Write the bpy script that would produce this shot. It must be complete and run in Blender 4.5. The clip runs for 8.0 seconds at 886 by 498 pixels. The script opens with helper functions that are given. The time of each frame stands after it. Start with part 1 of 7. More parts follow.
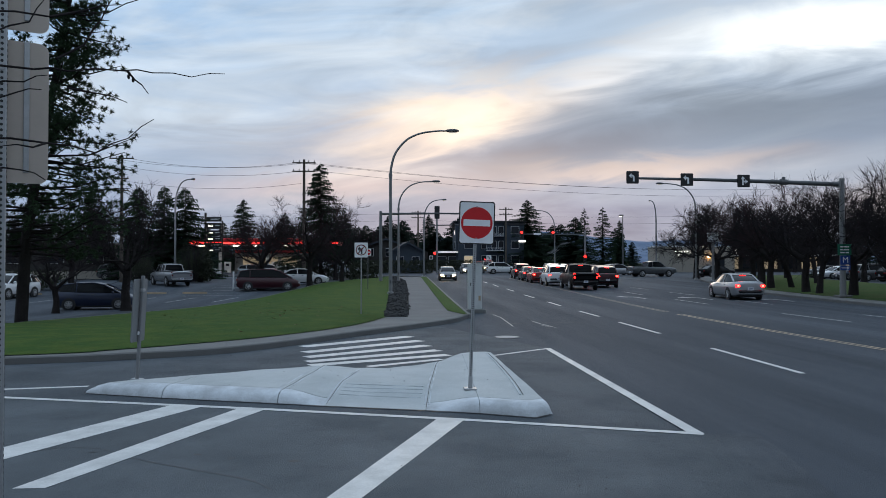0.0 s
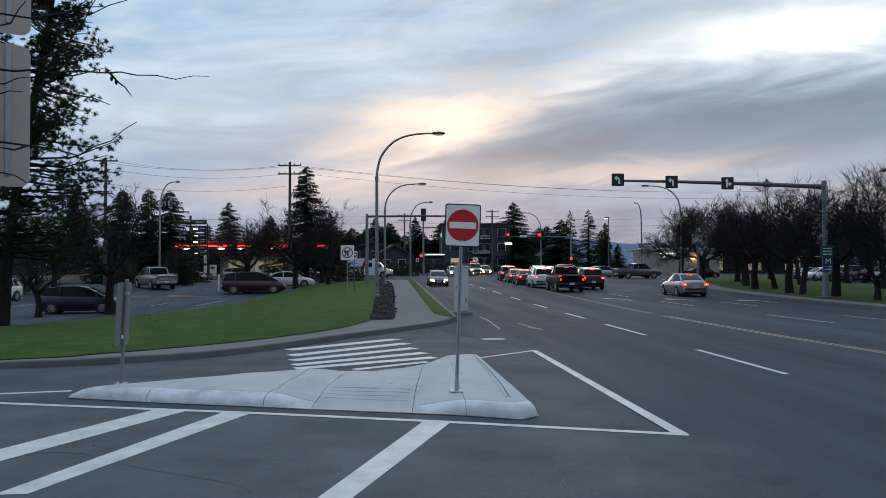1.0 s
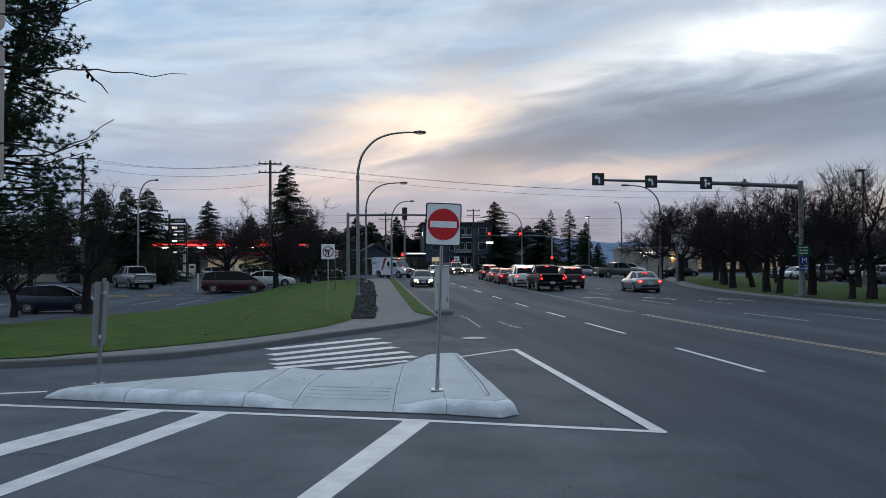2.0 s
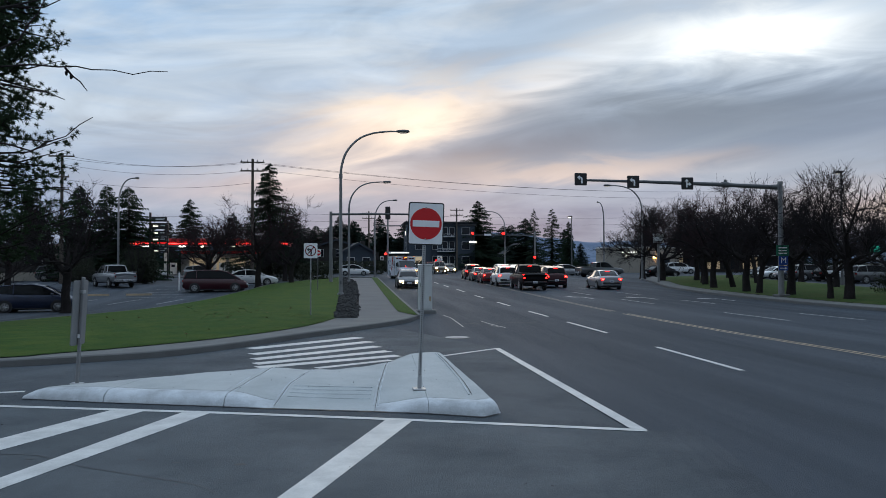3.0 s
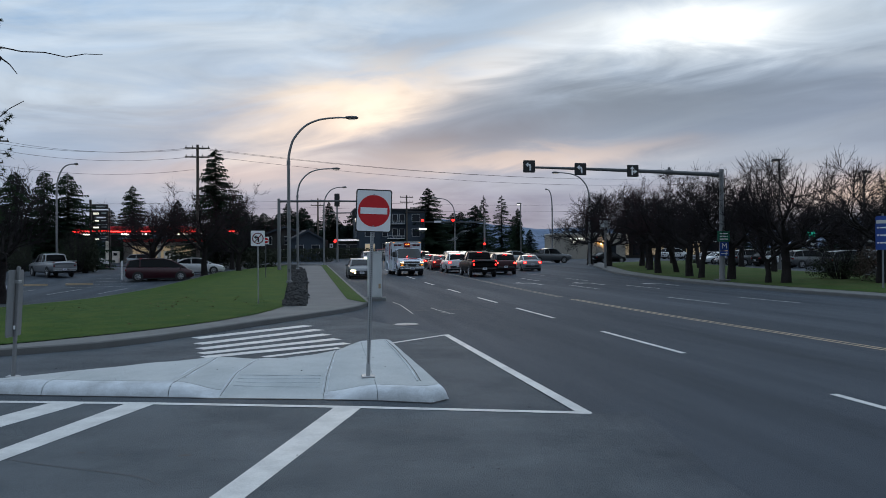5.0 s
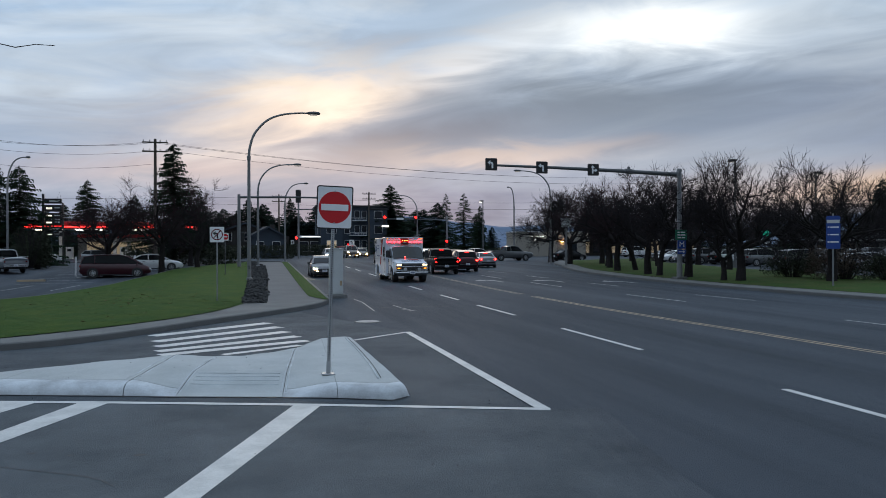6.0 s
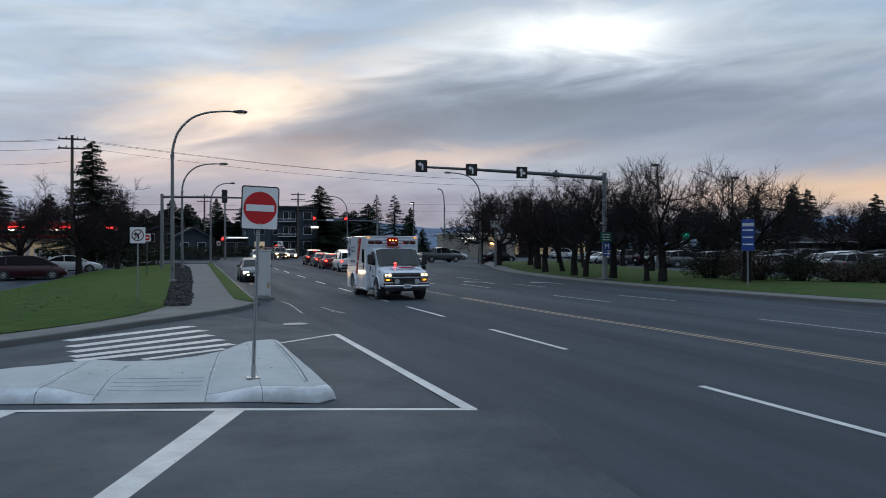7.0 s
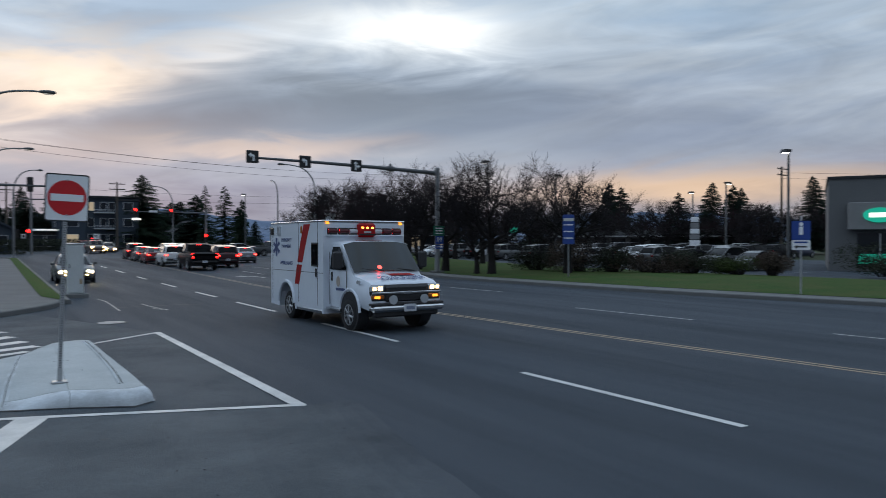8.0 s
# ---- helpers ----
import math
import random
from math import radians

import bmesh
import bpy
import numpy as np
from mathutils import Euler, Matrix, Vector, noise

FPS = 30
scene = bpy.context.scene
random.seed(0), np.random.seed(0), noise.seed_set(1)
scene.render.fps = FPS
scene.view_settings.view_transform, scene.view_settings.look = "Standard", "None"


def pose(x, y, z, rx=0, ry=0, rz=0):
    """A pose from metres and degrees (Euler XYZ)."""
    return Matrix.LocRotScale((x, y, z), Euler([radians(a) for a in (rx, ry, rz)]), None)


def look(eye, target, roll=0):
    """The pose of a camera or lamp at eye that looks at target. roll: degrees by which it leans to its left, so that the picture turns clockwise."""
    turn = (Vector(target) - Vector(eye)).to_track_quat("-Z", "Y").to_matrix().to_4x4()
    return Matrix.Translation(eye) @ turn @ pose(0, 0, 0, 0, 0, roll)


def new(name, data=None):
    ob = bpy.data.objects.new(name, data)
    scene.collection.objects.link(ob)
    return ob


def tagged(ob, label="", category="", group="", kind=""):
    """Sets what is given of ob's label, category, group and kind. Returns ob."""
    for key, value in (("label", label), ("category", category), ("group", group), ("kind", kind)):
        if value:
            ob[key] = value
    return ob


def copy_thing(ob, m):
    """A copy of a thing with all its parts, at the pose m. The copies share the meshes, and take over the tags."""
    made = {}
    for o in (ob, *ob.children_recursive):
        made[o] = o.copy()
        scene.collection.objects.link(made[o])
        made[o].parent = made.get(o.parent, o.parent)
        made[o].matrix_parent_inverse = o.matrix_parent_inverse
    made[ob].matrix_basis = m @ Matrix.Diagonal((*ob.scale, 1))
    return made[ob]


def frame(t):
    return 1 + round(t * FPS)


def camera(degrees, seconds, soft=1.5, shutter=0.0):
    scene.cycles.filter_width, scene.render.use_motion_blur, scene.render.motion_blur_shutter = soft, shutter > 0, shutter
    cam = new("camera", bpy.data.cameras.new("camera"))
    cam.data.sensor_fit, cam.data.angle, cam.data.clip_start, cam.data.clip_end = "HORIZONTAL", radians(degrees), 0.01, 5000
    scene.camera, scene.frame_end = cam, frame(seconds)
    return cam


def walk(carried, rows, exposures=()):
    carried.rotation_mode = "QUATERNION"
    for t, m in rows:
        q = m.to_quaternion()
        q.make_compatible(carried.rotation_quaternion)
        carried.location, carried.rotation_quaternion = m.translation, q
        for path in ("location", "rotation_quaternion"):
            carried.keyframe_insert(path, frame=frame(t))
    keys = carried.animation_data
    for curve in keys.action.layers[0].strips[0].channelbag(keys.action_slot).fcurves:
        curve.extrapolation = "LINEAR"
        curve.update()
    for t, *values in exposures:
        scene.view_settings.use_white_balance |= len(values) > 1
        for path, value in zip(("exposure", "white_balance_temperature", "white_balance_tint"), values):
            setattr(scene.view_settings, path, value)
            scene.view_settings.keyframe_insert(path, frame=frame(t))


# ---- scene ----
cam = camera(61.8, 8.0, soft=0.65, shutter=0.25)
PATH = [
    (0.0, pose(0.000, -0.050, 2.1, 91.06, 0.06, -2.82)),
    (0.5, pose(0.003, -0.053, 2.1, 91.14, 0.15, -3.31)),
    (1.0, pose(0.007, -0.056, 2.1, 91.25, 0.21, -3.86)),
    (1.5, pose(0.012, -0.060, 2.1, 91.21, 0.25, -4.66)),
    (3.0, pose(0.027, -0.080, 2.1, 91.11, 0.11, -6.60)),
    (3.5, pose(0.033, -0.088, 2.1, 91.05, 0.15, -7.60)),
    (4.0, pose(0.044, -0.092, 2.1, 90.77, 0.30, -8.51)),
    (5.5, pose(0.064, -0.105, 2.1, 89.89, 0.30, -11.71)),
    (6.0, pose(0.074, -0.110, 2.1, 89.86, 0.15, -13.35)),
    (6.5, pose(0.090, -0.118, 2.1, 89.86, 0.06, -15.58)),
    (7.0, pose(0.115, -0.125, 2.1, 89.97, 0.06, -18.70)),
    (7.5, pose(0.150, -0.140, 2.1, 89.89, 0.05, -23.36)),
    (8.0, pose(0.190, -0.170, 2.1, 89.45, 0.02, -31.34)),
]
walk(cam, PATH, [(0.0, 0.30), (1.5, 0.26), (4.0, 0.21), (6.0, 0.19), (8.0, 0.16)])

# ---- sky, sun ----
SUN_AZ, SUN_EL = 6.0, 9.0


def nmath(nt, op, a, b=None, clamp=False):
    n = nt.nodes.new("ShaderNodeMath")
    n.operation, n.use_clamp = op, clamp
    for i, v in enumerate((a, b)):
        if v is None:
            continue
        if isinstance(v, (int, float)):
            n.inputs[i].default_value = v
        else:
            nt.links.new(v, n.inputs[i])
    return n.outputs[0]


def nmix(nt, f, a, b):
    n = nt.nodes.new("ShaderNodeMix")
    n.data_type = "RGBA"
    for sock, v in ((n.inputs[0], f), (n.inputs[6], a), (n.inputs[7], b)):
        if isinstance(v, tuple):
            sock.default_value = (*v, 1) if len(v) == 3 else v
        elif isinstance(v, (int, float)):
            sock.default_value = v
        else:
            nt.links.new(v, sock)
    return n.outputs[2]


def nramp(nt, fac, stops):
    n = nt.nodes.new("ShaderNodeValToRGB")
    el = n.color_ramp.elements
    while len(el) < len(stops):
        el.new(0.5)
    for e, (p, c) in zip(el, stops):
        e.position, e.color = p, (*c, 1) if isinstance(c, tuple) else (c, c, c, 1)
    nt.links.new(fac, n.inputs[0])
    return n.outputs[0]


def build_world():
    w = bpy.data.worlds.new("dusk")
    scene.world = w
    w.use_nodes = True
    nt = w.node_tree
    nt.nodes.clear()
    out = nt.nodes.new("ShaderNodeOutputWorld")
    bg = nt.nodes.new("ShaderNodeBackground")
    nt.links.new(bg.outputs[0], out.inputs[0])
    tc = nt.nodes.new("ShaderNodeTexCoord")
    sep = nt.nodes.new("ShaderNodeSeparateXYZ")
    nt.links.new(tc.outputs["Generated"], sep.inputs[0])
    dx, dy, dz = sep.outputs
    az = nmath(nt, "MULTIPLY", nmath(nt, "ARCTAN2", dx, dy), 57.29578)
    el = nmath(nt, "MULTIPLY", nmath(nt, "ARCSINE", nmath(nt, "MAXIMUM", nmath(nt, "MINIMUM", dz, 1.0), -1.0)), 57.29578)
    sky = nt.nodes.new("ShaderNodeTexSky")
    sky.sky_type, sky.sun_disc = "NISHITA", False
    sky.sun_elevation, sky.sun_rotation = radians(2.0), radians(SUN_AZ)
    sky.air_density, sky.dust_density = 1.0, 2.0

    def vec(a, b, c):
        n = nt.nodes.new("ShaderNodeCombineXYZ")
        for i, v in enumerate((a, b, c)):
            if isinstance(v, (int, float)):
                n.inputs[i].default_value = v
            else:
                nt.links.new(v, n.inputs[i])
        return n.outputs[0]

    def noise_tex(v, scale, detail, rough=0.55, warp=0.0):
        n = nt.nodes.new("ShaderNodeTexNoise")
        n.inputs["Scale"].default_value, n.inputs["Detail"].default_value = scale, detail
        n.inputs["Roughness"].default_value, n.inputs["Distortion"].default_value = rough, warp
        nt.links.new(v, n.inputs["Vector"])
        return n.outputs["Fac"]

    # a cloud deck seen in perspective: the direction met with a plane overhead
    up = nmath(nt, "ADD", nmath(nt, "MAXIMUM", dz, 0.0), 0.09)
    px, py = nmath(nt, "DIVIDE", dx, up), nmath(nt, "DIVIDE", dy, up)
    # streaks: long thin noise laid along shallow slopes in the western sky
    s1 = nmath(nt, "ADD", nmath(nt, "MULTIPLY", az, 0.034), nmath(nt, "MULTIPLY", el, 0.02))
    s2 = nmath(nt, "SUBTRACT", nmath(nt, "MULTIPLY", el, 0.16), nmath(nt, "MULTIPLY", az, 0.017))
    big = noise_tex(vec(s1, s2, 3.7), 1.5, 6, 0.55, 0.7)
    fine = noise_tex(vec(s1, nmath(nt, "MULTIPLY", s2, 0.9), 9.1), 2.4, 6, 0.52, 1.4)
    deck = noise_tex(vec(px, py, 1.3), 0.8, 5, 0.55, 0.5)
    wob = nmath(nt, "MULTIPLY", nmath(nt, "SUBTRACT", fine, 0.5), 9.0)
    wob2 = nmath(nt, "MULTIPLY", nmath(nt, "SUBTRACT", big, 0.5), 26.0)

    def blob(a0, e0, sa, se, tilt=0.0, rough=0.5):
        a = nmath(nt, "SUBTRACT", az, a0)
        e = nmath(nt, "ADD", nmath(nt, "SUBTRACT", el, e0), nmath(nt, "MULTIPLY", a, -tilt))
        e = nmath(nt, "ADD", e, nmath(nt, "MULTIPLY", wob, rough))
        a = nmath(nt, "ADD", a, nmath(nt, "MULTIPLY", wob2, rough))
        q = nmath(nt, "ADD", nmath(nt, "POWER", nmath(nt, "ABSOLUTE", nmath(nt, "DIVIDE", a, sa)), 2.0),
                  nmath(nt, "POWER", nmath(nt, "ABSOLUTE", nmath(nt, "DIVIDE", e, se)), 2.0))
        return nmath(nt, "EXPONENT", nmath(nt, "MULTIPLY", q, -1.0))

    def over(c, f, k, col):
        return nmix(nt, nmath(nt, "MULTIPLY", f, k), c, col)

    # the deck's own colour by height: mauve grey low, blue grey above, brighter overhead
    c = nramp(nt, nmath(nt, "DIVIDE", el, 90.0, True),
              [(0.0, (0.165, 0.197, 0.285)), (0.045, (0.208, 0.245, 0.35)), (0.11, (0.305, 0.38, 0.50)), (0.2, (0.33, 0.45, 0.59)), (0.40, (0.52, 0.70, 0.94)), (1.0, (0.84, 1.10, 1.46))])
    c = over(c, nramp(nt, deck, [(0.35, 0.0), (0.7, 1.0)]), 0.25, (0.58, 0.64, 0.72))
    # the blue opening away from the glow
    c = over(c, blob(-27, 14, 19, 11, 0, 0.5), 0.8, (0.30, 0.47, 0.70))
    high = nmath(nt, "ADD", nmath(nt, "MULTIPLY", nmath(nt, "DIVIDE", nmath(nt, "SUBTRACT", el, 3.0), 7.0, True), 0.8), 0.2)
    c = over(c, nmath(nt, "MULTIPLY", nramp(nt, big, [(0.42, 0.0), (0.66, 1.0)]), high), 0.62, (0.62, 0.68, 0.73))
    # dark slab, pale break, sunset glow, warm strips near the horizon
    c = over(c, blob(26, 10.6, 17, 2.7, -0.02, 0.42), 0.9, (0.18, 0.228, 0.29))
    c = over(c, blob(12, 8.0, 10, 1.3, 0.15, 0.35), 0.7, (0.21, 0.24, 0.30))
    c = over(c, blob(45, 8.8, 15, 3.4, -0.05, 0.35), 0.7, (0.235, 0.28, 0.375))
    c = over(c, blob(-14, 8.6, 12, 1.5, 0.08, 0.45), 0.5, (0.33, 0.37, 0.45))
    c = over(c, blob(28.5, 16.2, 9.0, 2.3, -0.04, 0.4), 1.0, (0.92, 0.97, 0.99))
    c = over(c, blob(30, 16.0, 4.5, 1.2, -0.04, 0.4), 0.9, (1.1, 1.12, 1.12))
    c = over(c, blob(13.5, 13.6, 6.5, 1.5, 0.3, 0.5), 0.6, (0.82, 0.80, 0.78))
    c = over(c, blob(22, 19.0, 14, 1.6, 0.02, 0.5), 0.45, (0.30, 0.35, 0.43))
    c = over(c, blob(1, 9.8, 8, 2.2, 0.2, 0.55), 0.75, (0.88, 0.70, 0.56))
    c = over(c, blob(4, 11.4, 4.6, 1.9, 0.12, 0.5), 0.9, (1.0, 0.85, 0.70))
    c = over(c, blob(-5, 6.0, 13, 1.1, 0.06, 0.4), 0.38, (0.72, 0.51, 0.43))
    c = over(c, blob(18, 7.0, 9, 0.7, 0.02, 0.3), 0.65, (0.74, 0.59, 0.50))
    c = over(c, blob(50, 3.8, 15, 1.5, 0.0, 0.25), 0.9, (0.84, 0.60, 0.42))
    # thin dark and light streaks over all
    streak = nmath(nt, "ADD", nmath(nt, "MULTIPLY", nmath(nt, "SUBTRACT", fine, 0.5), 0.55), 1.0)
    facing = nmath(nt, "ADD", nmath(nt, "MULTIPLY", dy, 0.2), 0.8)
    mul = nt.nodes.new("ShaderNodeVectorMath")
    mul.operation = "SCALE"
    nt.links.new(c, mul.inputs[0])
    nt.links.new(nmath(nt, "MULTIPLY", streak, facing), mul.inputs[3])
    c = mul.outputs[0]
    tint = nt.nodes.new("ShaderNodeMix")
    tint.data_type, tint.blend_type = "RGBA", "ADD"
    tint.inputs[0].default_value = 0.004
    nt.links.new(c, tint.inputs[6])
    nt.links.new(sky.outputs[0], tint.inputs[7])
    nt.links.new(tint.outputs[2], bg.inputs[0])
    bg.inputs[1].default_value = 1.0


build_world()
sun = new("sun", bpy.data.lights.new("sun", "SUN"))
sun.data.energy, sun.data.angle, sun.data.color = 0.35, radians(25), (1.0, 0.86, 0.70)
sun.matrix_world = look((0, 0, 50), (-math.sin(radians(SUN_AZ)) * 50, -math.cos(radians(SUN_AZ)) * 50, 50 - 50 * math.tan(radians(SUN_EL))))

# ---- geometry tools ----
class Geo:
    """Vertices and faces of one mesh."""

    def __init__(self):
        self.v, self.f = [], []

    def add(self, verts, faces):
        o = len(self.v)
        self.v += [tuple(p) for p in verts]
        self.f += [tuple(i + o for i in q) for q in faces]
        return self

    def box(self, cx, cy, cz, sx, sy, sz, b=0.0, m=None):
        """A box by its centre and size, its upright edges and rims cut by b."""
        x, y, z = sx / 2, sy / 2, sz / 2
        b = min(b, x * 0.9, y * 0.9, z * 0.9)
        if b <= 0:
            vs = [(sx_ * x, sy_ * y, sz_ * z) for sz_ in (-1, 1) for sx_, sy_ in ((-1, -1), (1, -1), (1, 1), (-1, 1))]
            fs = [(3, 2, 1, 0), (4, 5, 6, 7), (0, 1, 5, 4), (1, 2, 6, 5), (2, 3, 7, 6), (3, 0, 4, 7)]
        else:
            def ring(ix, iy, c, h):
                return [(-ix + c, -iy, h), (ix - c, -iy, h), (ix, -iy + c, h), (ix, iy - c, h), (ix - c, iy, h), (-ix + c, iy, h), (-ix, iy - c, h), (-ix, -iy + c, h)]
            vs = ring(x - b, y - b, b * 0.5, -z) + ring(x, y, b, -z + b) + ring(x, y, b, z - b) + ring(x - b, y - b, b * 0.5, z)
            fs = [tuple(range(7, -1, -1)), tuple(range(24, 32))]
            for k in range(3):
                fs += [(8 * k + i, 8 * k + (i + 1) % 8, 8 * k + 8 + (i + 1) % 8, 8 * k + 8 + i) for i in range(8)]
        c = Vector((cx, cy, cz))
        vs = [Vector(p) for p in vs]
        if m is not None:
            vs = [m @ p for p in vs]
        return self.add([p + c for p in vs], fs)

    def tube(self, pts, r, n=8, cap=True):
        """A round bar along pts; r is one radius or one for each point."""
        pts = [Vector(p) for p in pts]
        rs = r if isinstance(r, (list, tuple)) else [r] * len(pts)
        vs, fs = [], []
        side = None
        for i, p in enumerate(pts):
            d = (pts[min(i + 1, len(pts) - 1)] - pts[max(i - 1, 0)]).normalized()
            if side is None:
                side = d.cross(Vector((0, 0, 1)) if abs(d.z) < 0.9 else Vector((1, 0, 0))).normalized()
            side = (side - d * side.dot(d)).normalized()
            other = d.cross(side)
            vs += [p + (side * math.cos(a) + other * math.sin(a)) * rs[i] for a in (2 * math.pi * k / n for k in range(n))]
        for i in range(len(pts) - 1):
            fs += [(i * n + k, i * n + (k + 1) % n, (i + 1) * n + (k + 1) % n, (i + 1) * n + k) for k in range(n)]
        if cap:
            fs += [tuple(range(n - 1, -1, -1)), tuple((len(pts) - 1) * n + k for k in range(n))]
        return self.add(vs, fs)

    def prism(self, poly, a0, a1, axis="z"):
        """A flat outline drawn out along an axis from a0 to a1."""
        n = len(poly)
        put = {"z": lambda p, a: (p[0], p[1], a), "y": lambda p, a: (p[0], a, p[1]), "x": lambda p, a: (a, p[0], p[1])}[axis]
        vs = [put(p, a0) for p in poly] + [put(p, a1) for p in poly]
        fs = [tuple(range(n - 1, -1, -1)), tuple(range(n, 2 * n))]
        fs += [(i, (i + 1) % n, n + (i + 1) % n, n + i) for i in range(n)]
        return self.add(vs, fs)

    def grid(self, rows):
        """A sheet through rows of points."""
        n = len(rows[0])
        fs = [(j * n + i, j * n + i + 1, (j + 1) * n + i + 1, (j + 1) * n + i) for j in range(len(rows) - 1) for i in range(n - 1)]
        return self.add([p for r in rows for p in r], fs)

    def loft(self, rings, cap=True):
        """Closed rings of equal count joined into a skin."""
        n = len(rings[0])
        fs = [(j * n + i, j * n + (i + 1) % n, (j + 1) * n + (i + 1) % n, (j + 1) * n + i) for j in range(len(rings) - 1) for i in range(n)]
        if cap:
            fs += [tuple(range(n - 1, -1, -1)), tuple((len(rings) - 1) * n + i for i in range(n))]
        return self.add([p for r in rings for p in r], fs)

    def blob(self, c, r, rng, rough=0.25, n=7, m=5):
        """A lumpy stone or clump."""
        vs, fs = [], []
        for j in range(m + 1):
            th = math.pi * j / m
            for i in range(n):
                a = 2 * math.pi * i / n
                k = 1 + rng.uniform(-rough, rough)
                vs.append((c[0] + r[0] * k * math.sin(th) * math.cos(a), c[1] + r[1] * k * math.sin(th) * math.sin(a), c[2] + r[2] * k * math.cos(th)))
        for j in range(m):
            fs += [(j * n + i, (j + 1) * n + i, (j + 1) * n + (i + 1) % n, j * n + (i + 1) % n) for i in range(n)]
        return self.add(vs, fs)

    def move(self, m):
        self.v = [tuple(m @ Vector(p)) for p in self.v]
        return self


def mesh_of(name, geo, material, smooth=False):
    me = bpy.data.meshes.new(name)
    me.from_pydata(geo.v, [], geo.f)
    bm = bmesh.new()
    bm.from_mesh(me)
    bmesh.ops.recalc_face_normals(bm, faces=bm.faces)
    bm.to_mesh(me)
    bm.free()
    me.materials.append(material)
    if smooth:
        me.shade_smooth()
        me.set_sharp_from_angle(angle=radians(38))
    return me


def part(name, geo, material, parent=None, label="", smooth=False, at=None):
    ob = new(name, mesh_of(name, geo, material, smooth))
    if parent is not None:
        ob.parent = parent
    if at is not None:
        ob.matrix_basis = at
    if label:
        ob["label"] = label
    return ob


def thing(name, m, label, category, group="", kind=""):
    ob = new(name)
    ob.empty_display_size = 0.2
    ob.matrix_basis = m
    return tagged(ob, label, category, group, kind)


def smooth01(t):
    t = max(0.0, min(1.0, t))
    return t * t * (3 - 2 * t)


def lerp(a, b, t):
    return a + (b - a) * t


def table(x, xs, ys):
    return float(np.interp(x, xs, ys))


def ground_z(x, y):
    """The lie of the land: the road climbs gently, the car park dips."""
    road = table(y, (35, 45, 150), (0, 0.045, 0.72))
    lot = table(y, (18, 30, 42, 51, 60, 66, 80, 150), (0, -0.33, -0.5, -0.43, -0.2, 0.12, 0.26, 0.7))
    w = smooth01((-4 - x) / 7)
    return road * (1 - w) + lot * w


def on_ground(x, y, rz=0, up=0.0):
    return pose(x, y, ground_z(x, y) + up, 0, 0, rz)

# ---- materials ----
def pbr(name, base, rough=0.6, metal=0.0, var=0.15, scale=3.0, fine=40.0, bump=0.0, second=None, amount=0.5, spec=0.5, random=0.0, coat=0.0, stretch=None):
    """A surface with broad stains and fine grain; second: the colour of the stains."""
    m = bpy.data.materials.new(name)
    m.use_nodes = True
    nt = m.node_tree
    b = nt.nodes["Principled BSDF"]
    tc = nt.nodes.new("ShaderNodeTexCoord")

    def ntex(s, d, along=None):
        n = nt.nodes.new("ShaderNodeTexNoise")
        n.inputs["Scale"].default_value, n.inputs["Detail"].default_value = s, d
        n.inputs["Roughness"].default_value = 0.6
        if along:
            mp = nt.nodes.new("ShaderNodeMapping")
            mp.inputs["Scale"].default_value = along
            nt.links.new(tc.outputs["Object"], mp.inputs["Vector"])
            nt.links.new(mp.outputs[0], n.inputs["Vector"])
        else:
            nt.links.new(tc.outputs["Object"], n.inputs["Vector"])
        return n.outputs["Fac"]
    broad, grain = ntex(scale, 4, stretch), ntex(fine, 3)
    second = second or tuple(c * (1 - 1.6 * var) for c in base)
    col = nmix(nt, nmath(nt, "MULTIPLY", nramp(nt, broad, [(0.38, 0.0), (0.66, 1.0)]), amount), base, second)
    k = nmath(nt, "ADD", nmath(nt, "MULTIPLY", nmath(nt, "SUBTRACT", grain, 0.5), var * 3.0), 1.0)
    if random:
        oi = nt.nodes.new("ShaderNodeObjectInfo")
        k = nmath(nt, "MULTIPLY", k, nmath(nt, "ADD", nmath(nt, "MULTIPLY", oi.outputs["Random"], 2 * random), 1 - random))
    mul = nt.nodes.new("ShaderNodeMix")
    mul.data_type, mul.blend_type = "RGBA", "MULTIPLY"
    mul.inputs[0].default_value = 1.0
    nt.links.new(col, mul.inputs[6])
    cc = nt.nodes.new("ShaderNodeCombineColor")
    for i in range(3):
        nt.links.new(k, cc.inputs[i])
    nt.links.new(cc.outputs[0], mul.inputs[7])
    nt.links.new(mul.outputs[2], b.inputs["Base Color"])
    r = nmath(nt, "ADD", nmath(nt, "MULTIPLY", nmath(nt, "SUBTRACT", broad, 0.5), 0.25 * min(1, rough * 2)), rough, True)
    nt.links.new(r, b.inputs["Roughness"])
    b.inputs["Metallic"].default_value = metal
    b.inputs["Specular IOR Level"].default_value = spec
    b.inputs["Coat Weight"].default_value = coat
    b.inputs["Coat Roughness"].default_value = 0.08
    if bump:
        bp = nt.nodes.new("ShaderNodeBump")
        bp.inputs["Strength"].default_value, bp.inputs["Distance"].default_value = bump, 0.02
        nt.links.new(grain, bp.inputs["Height"])
        nt.links.new(bp.outputs[0], b.inputs["Normal"])
    return m


def glow(name, color, strength):
    m = bpy.data.materials.new(name)
    m.use_nodes = True
    b = m.node_tree.nodes["Principled BSDF"]
    b.inputs["Base Color"].default_value = (*[c * 0.5 for c in color], 1)
    b.inputs["Emission Color"].default_value = (*color, 1)
    b.inputs["Emission Strength"].default_value = strength
    return m


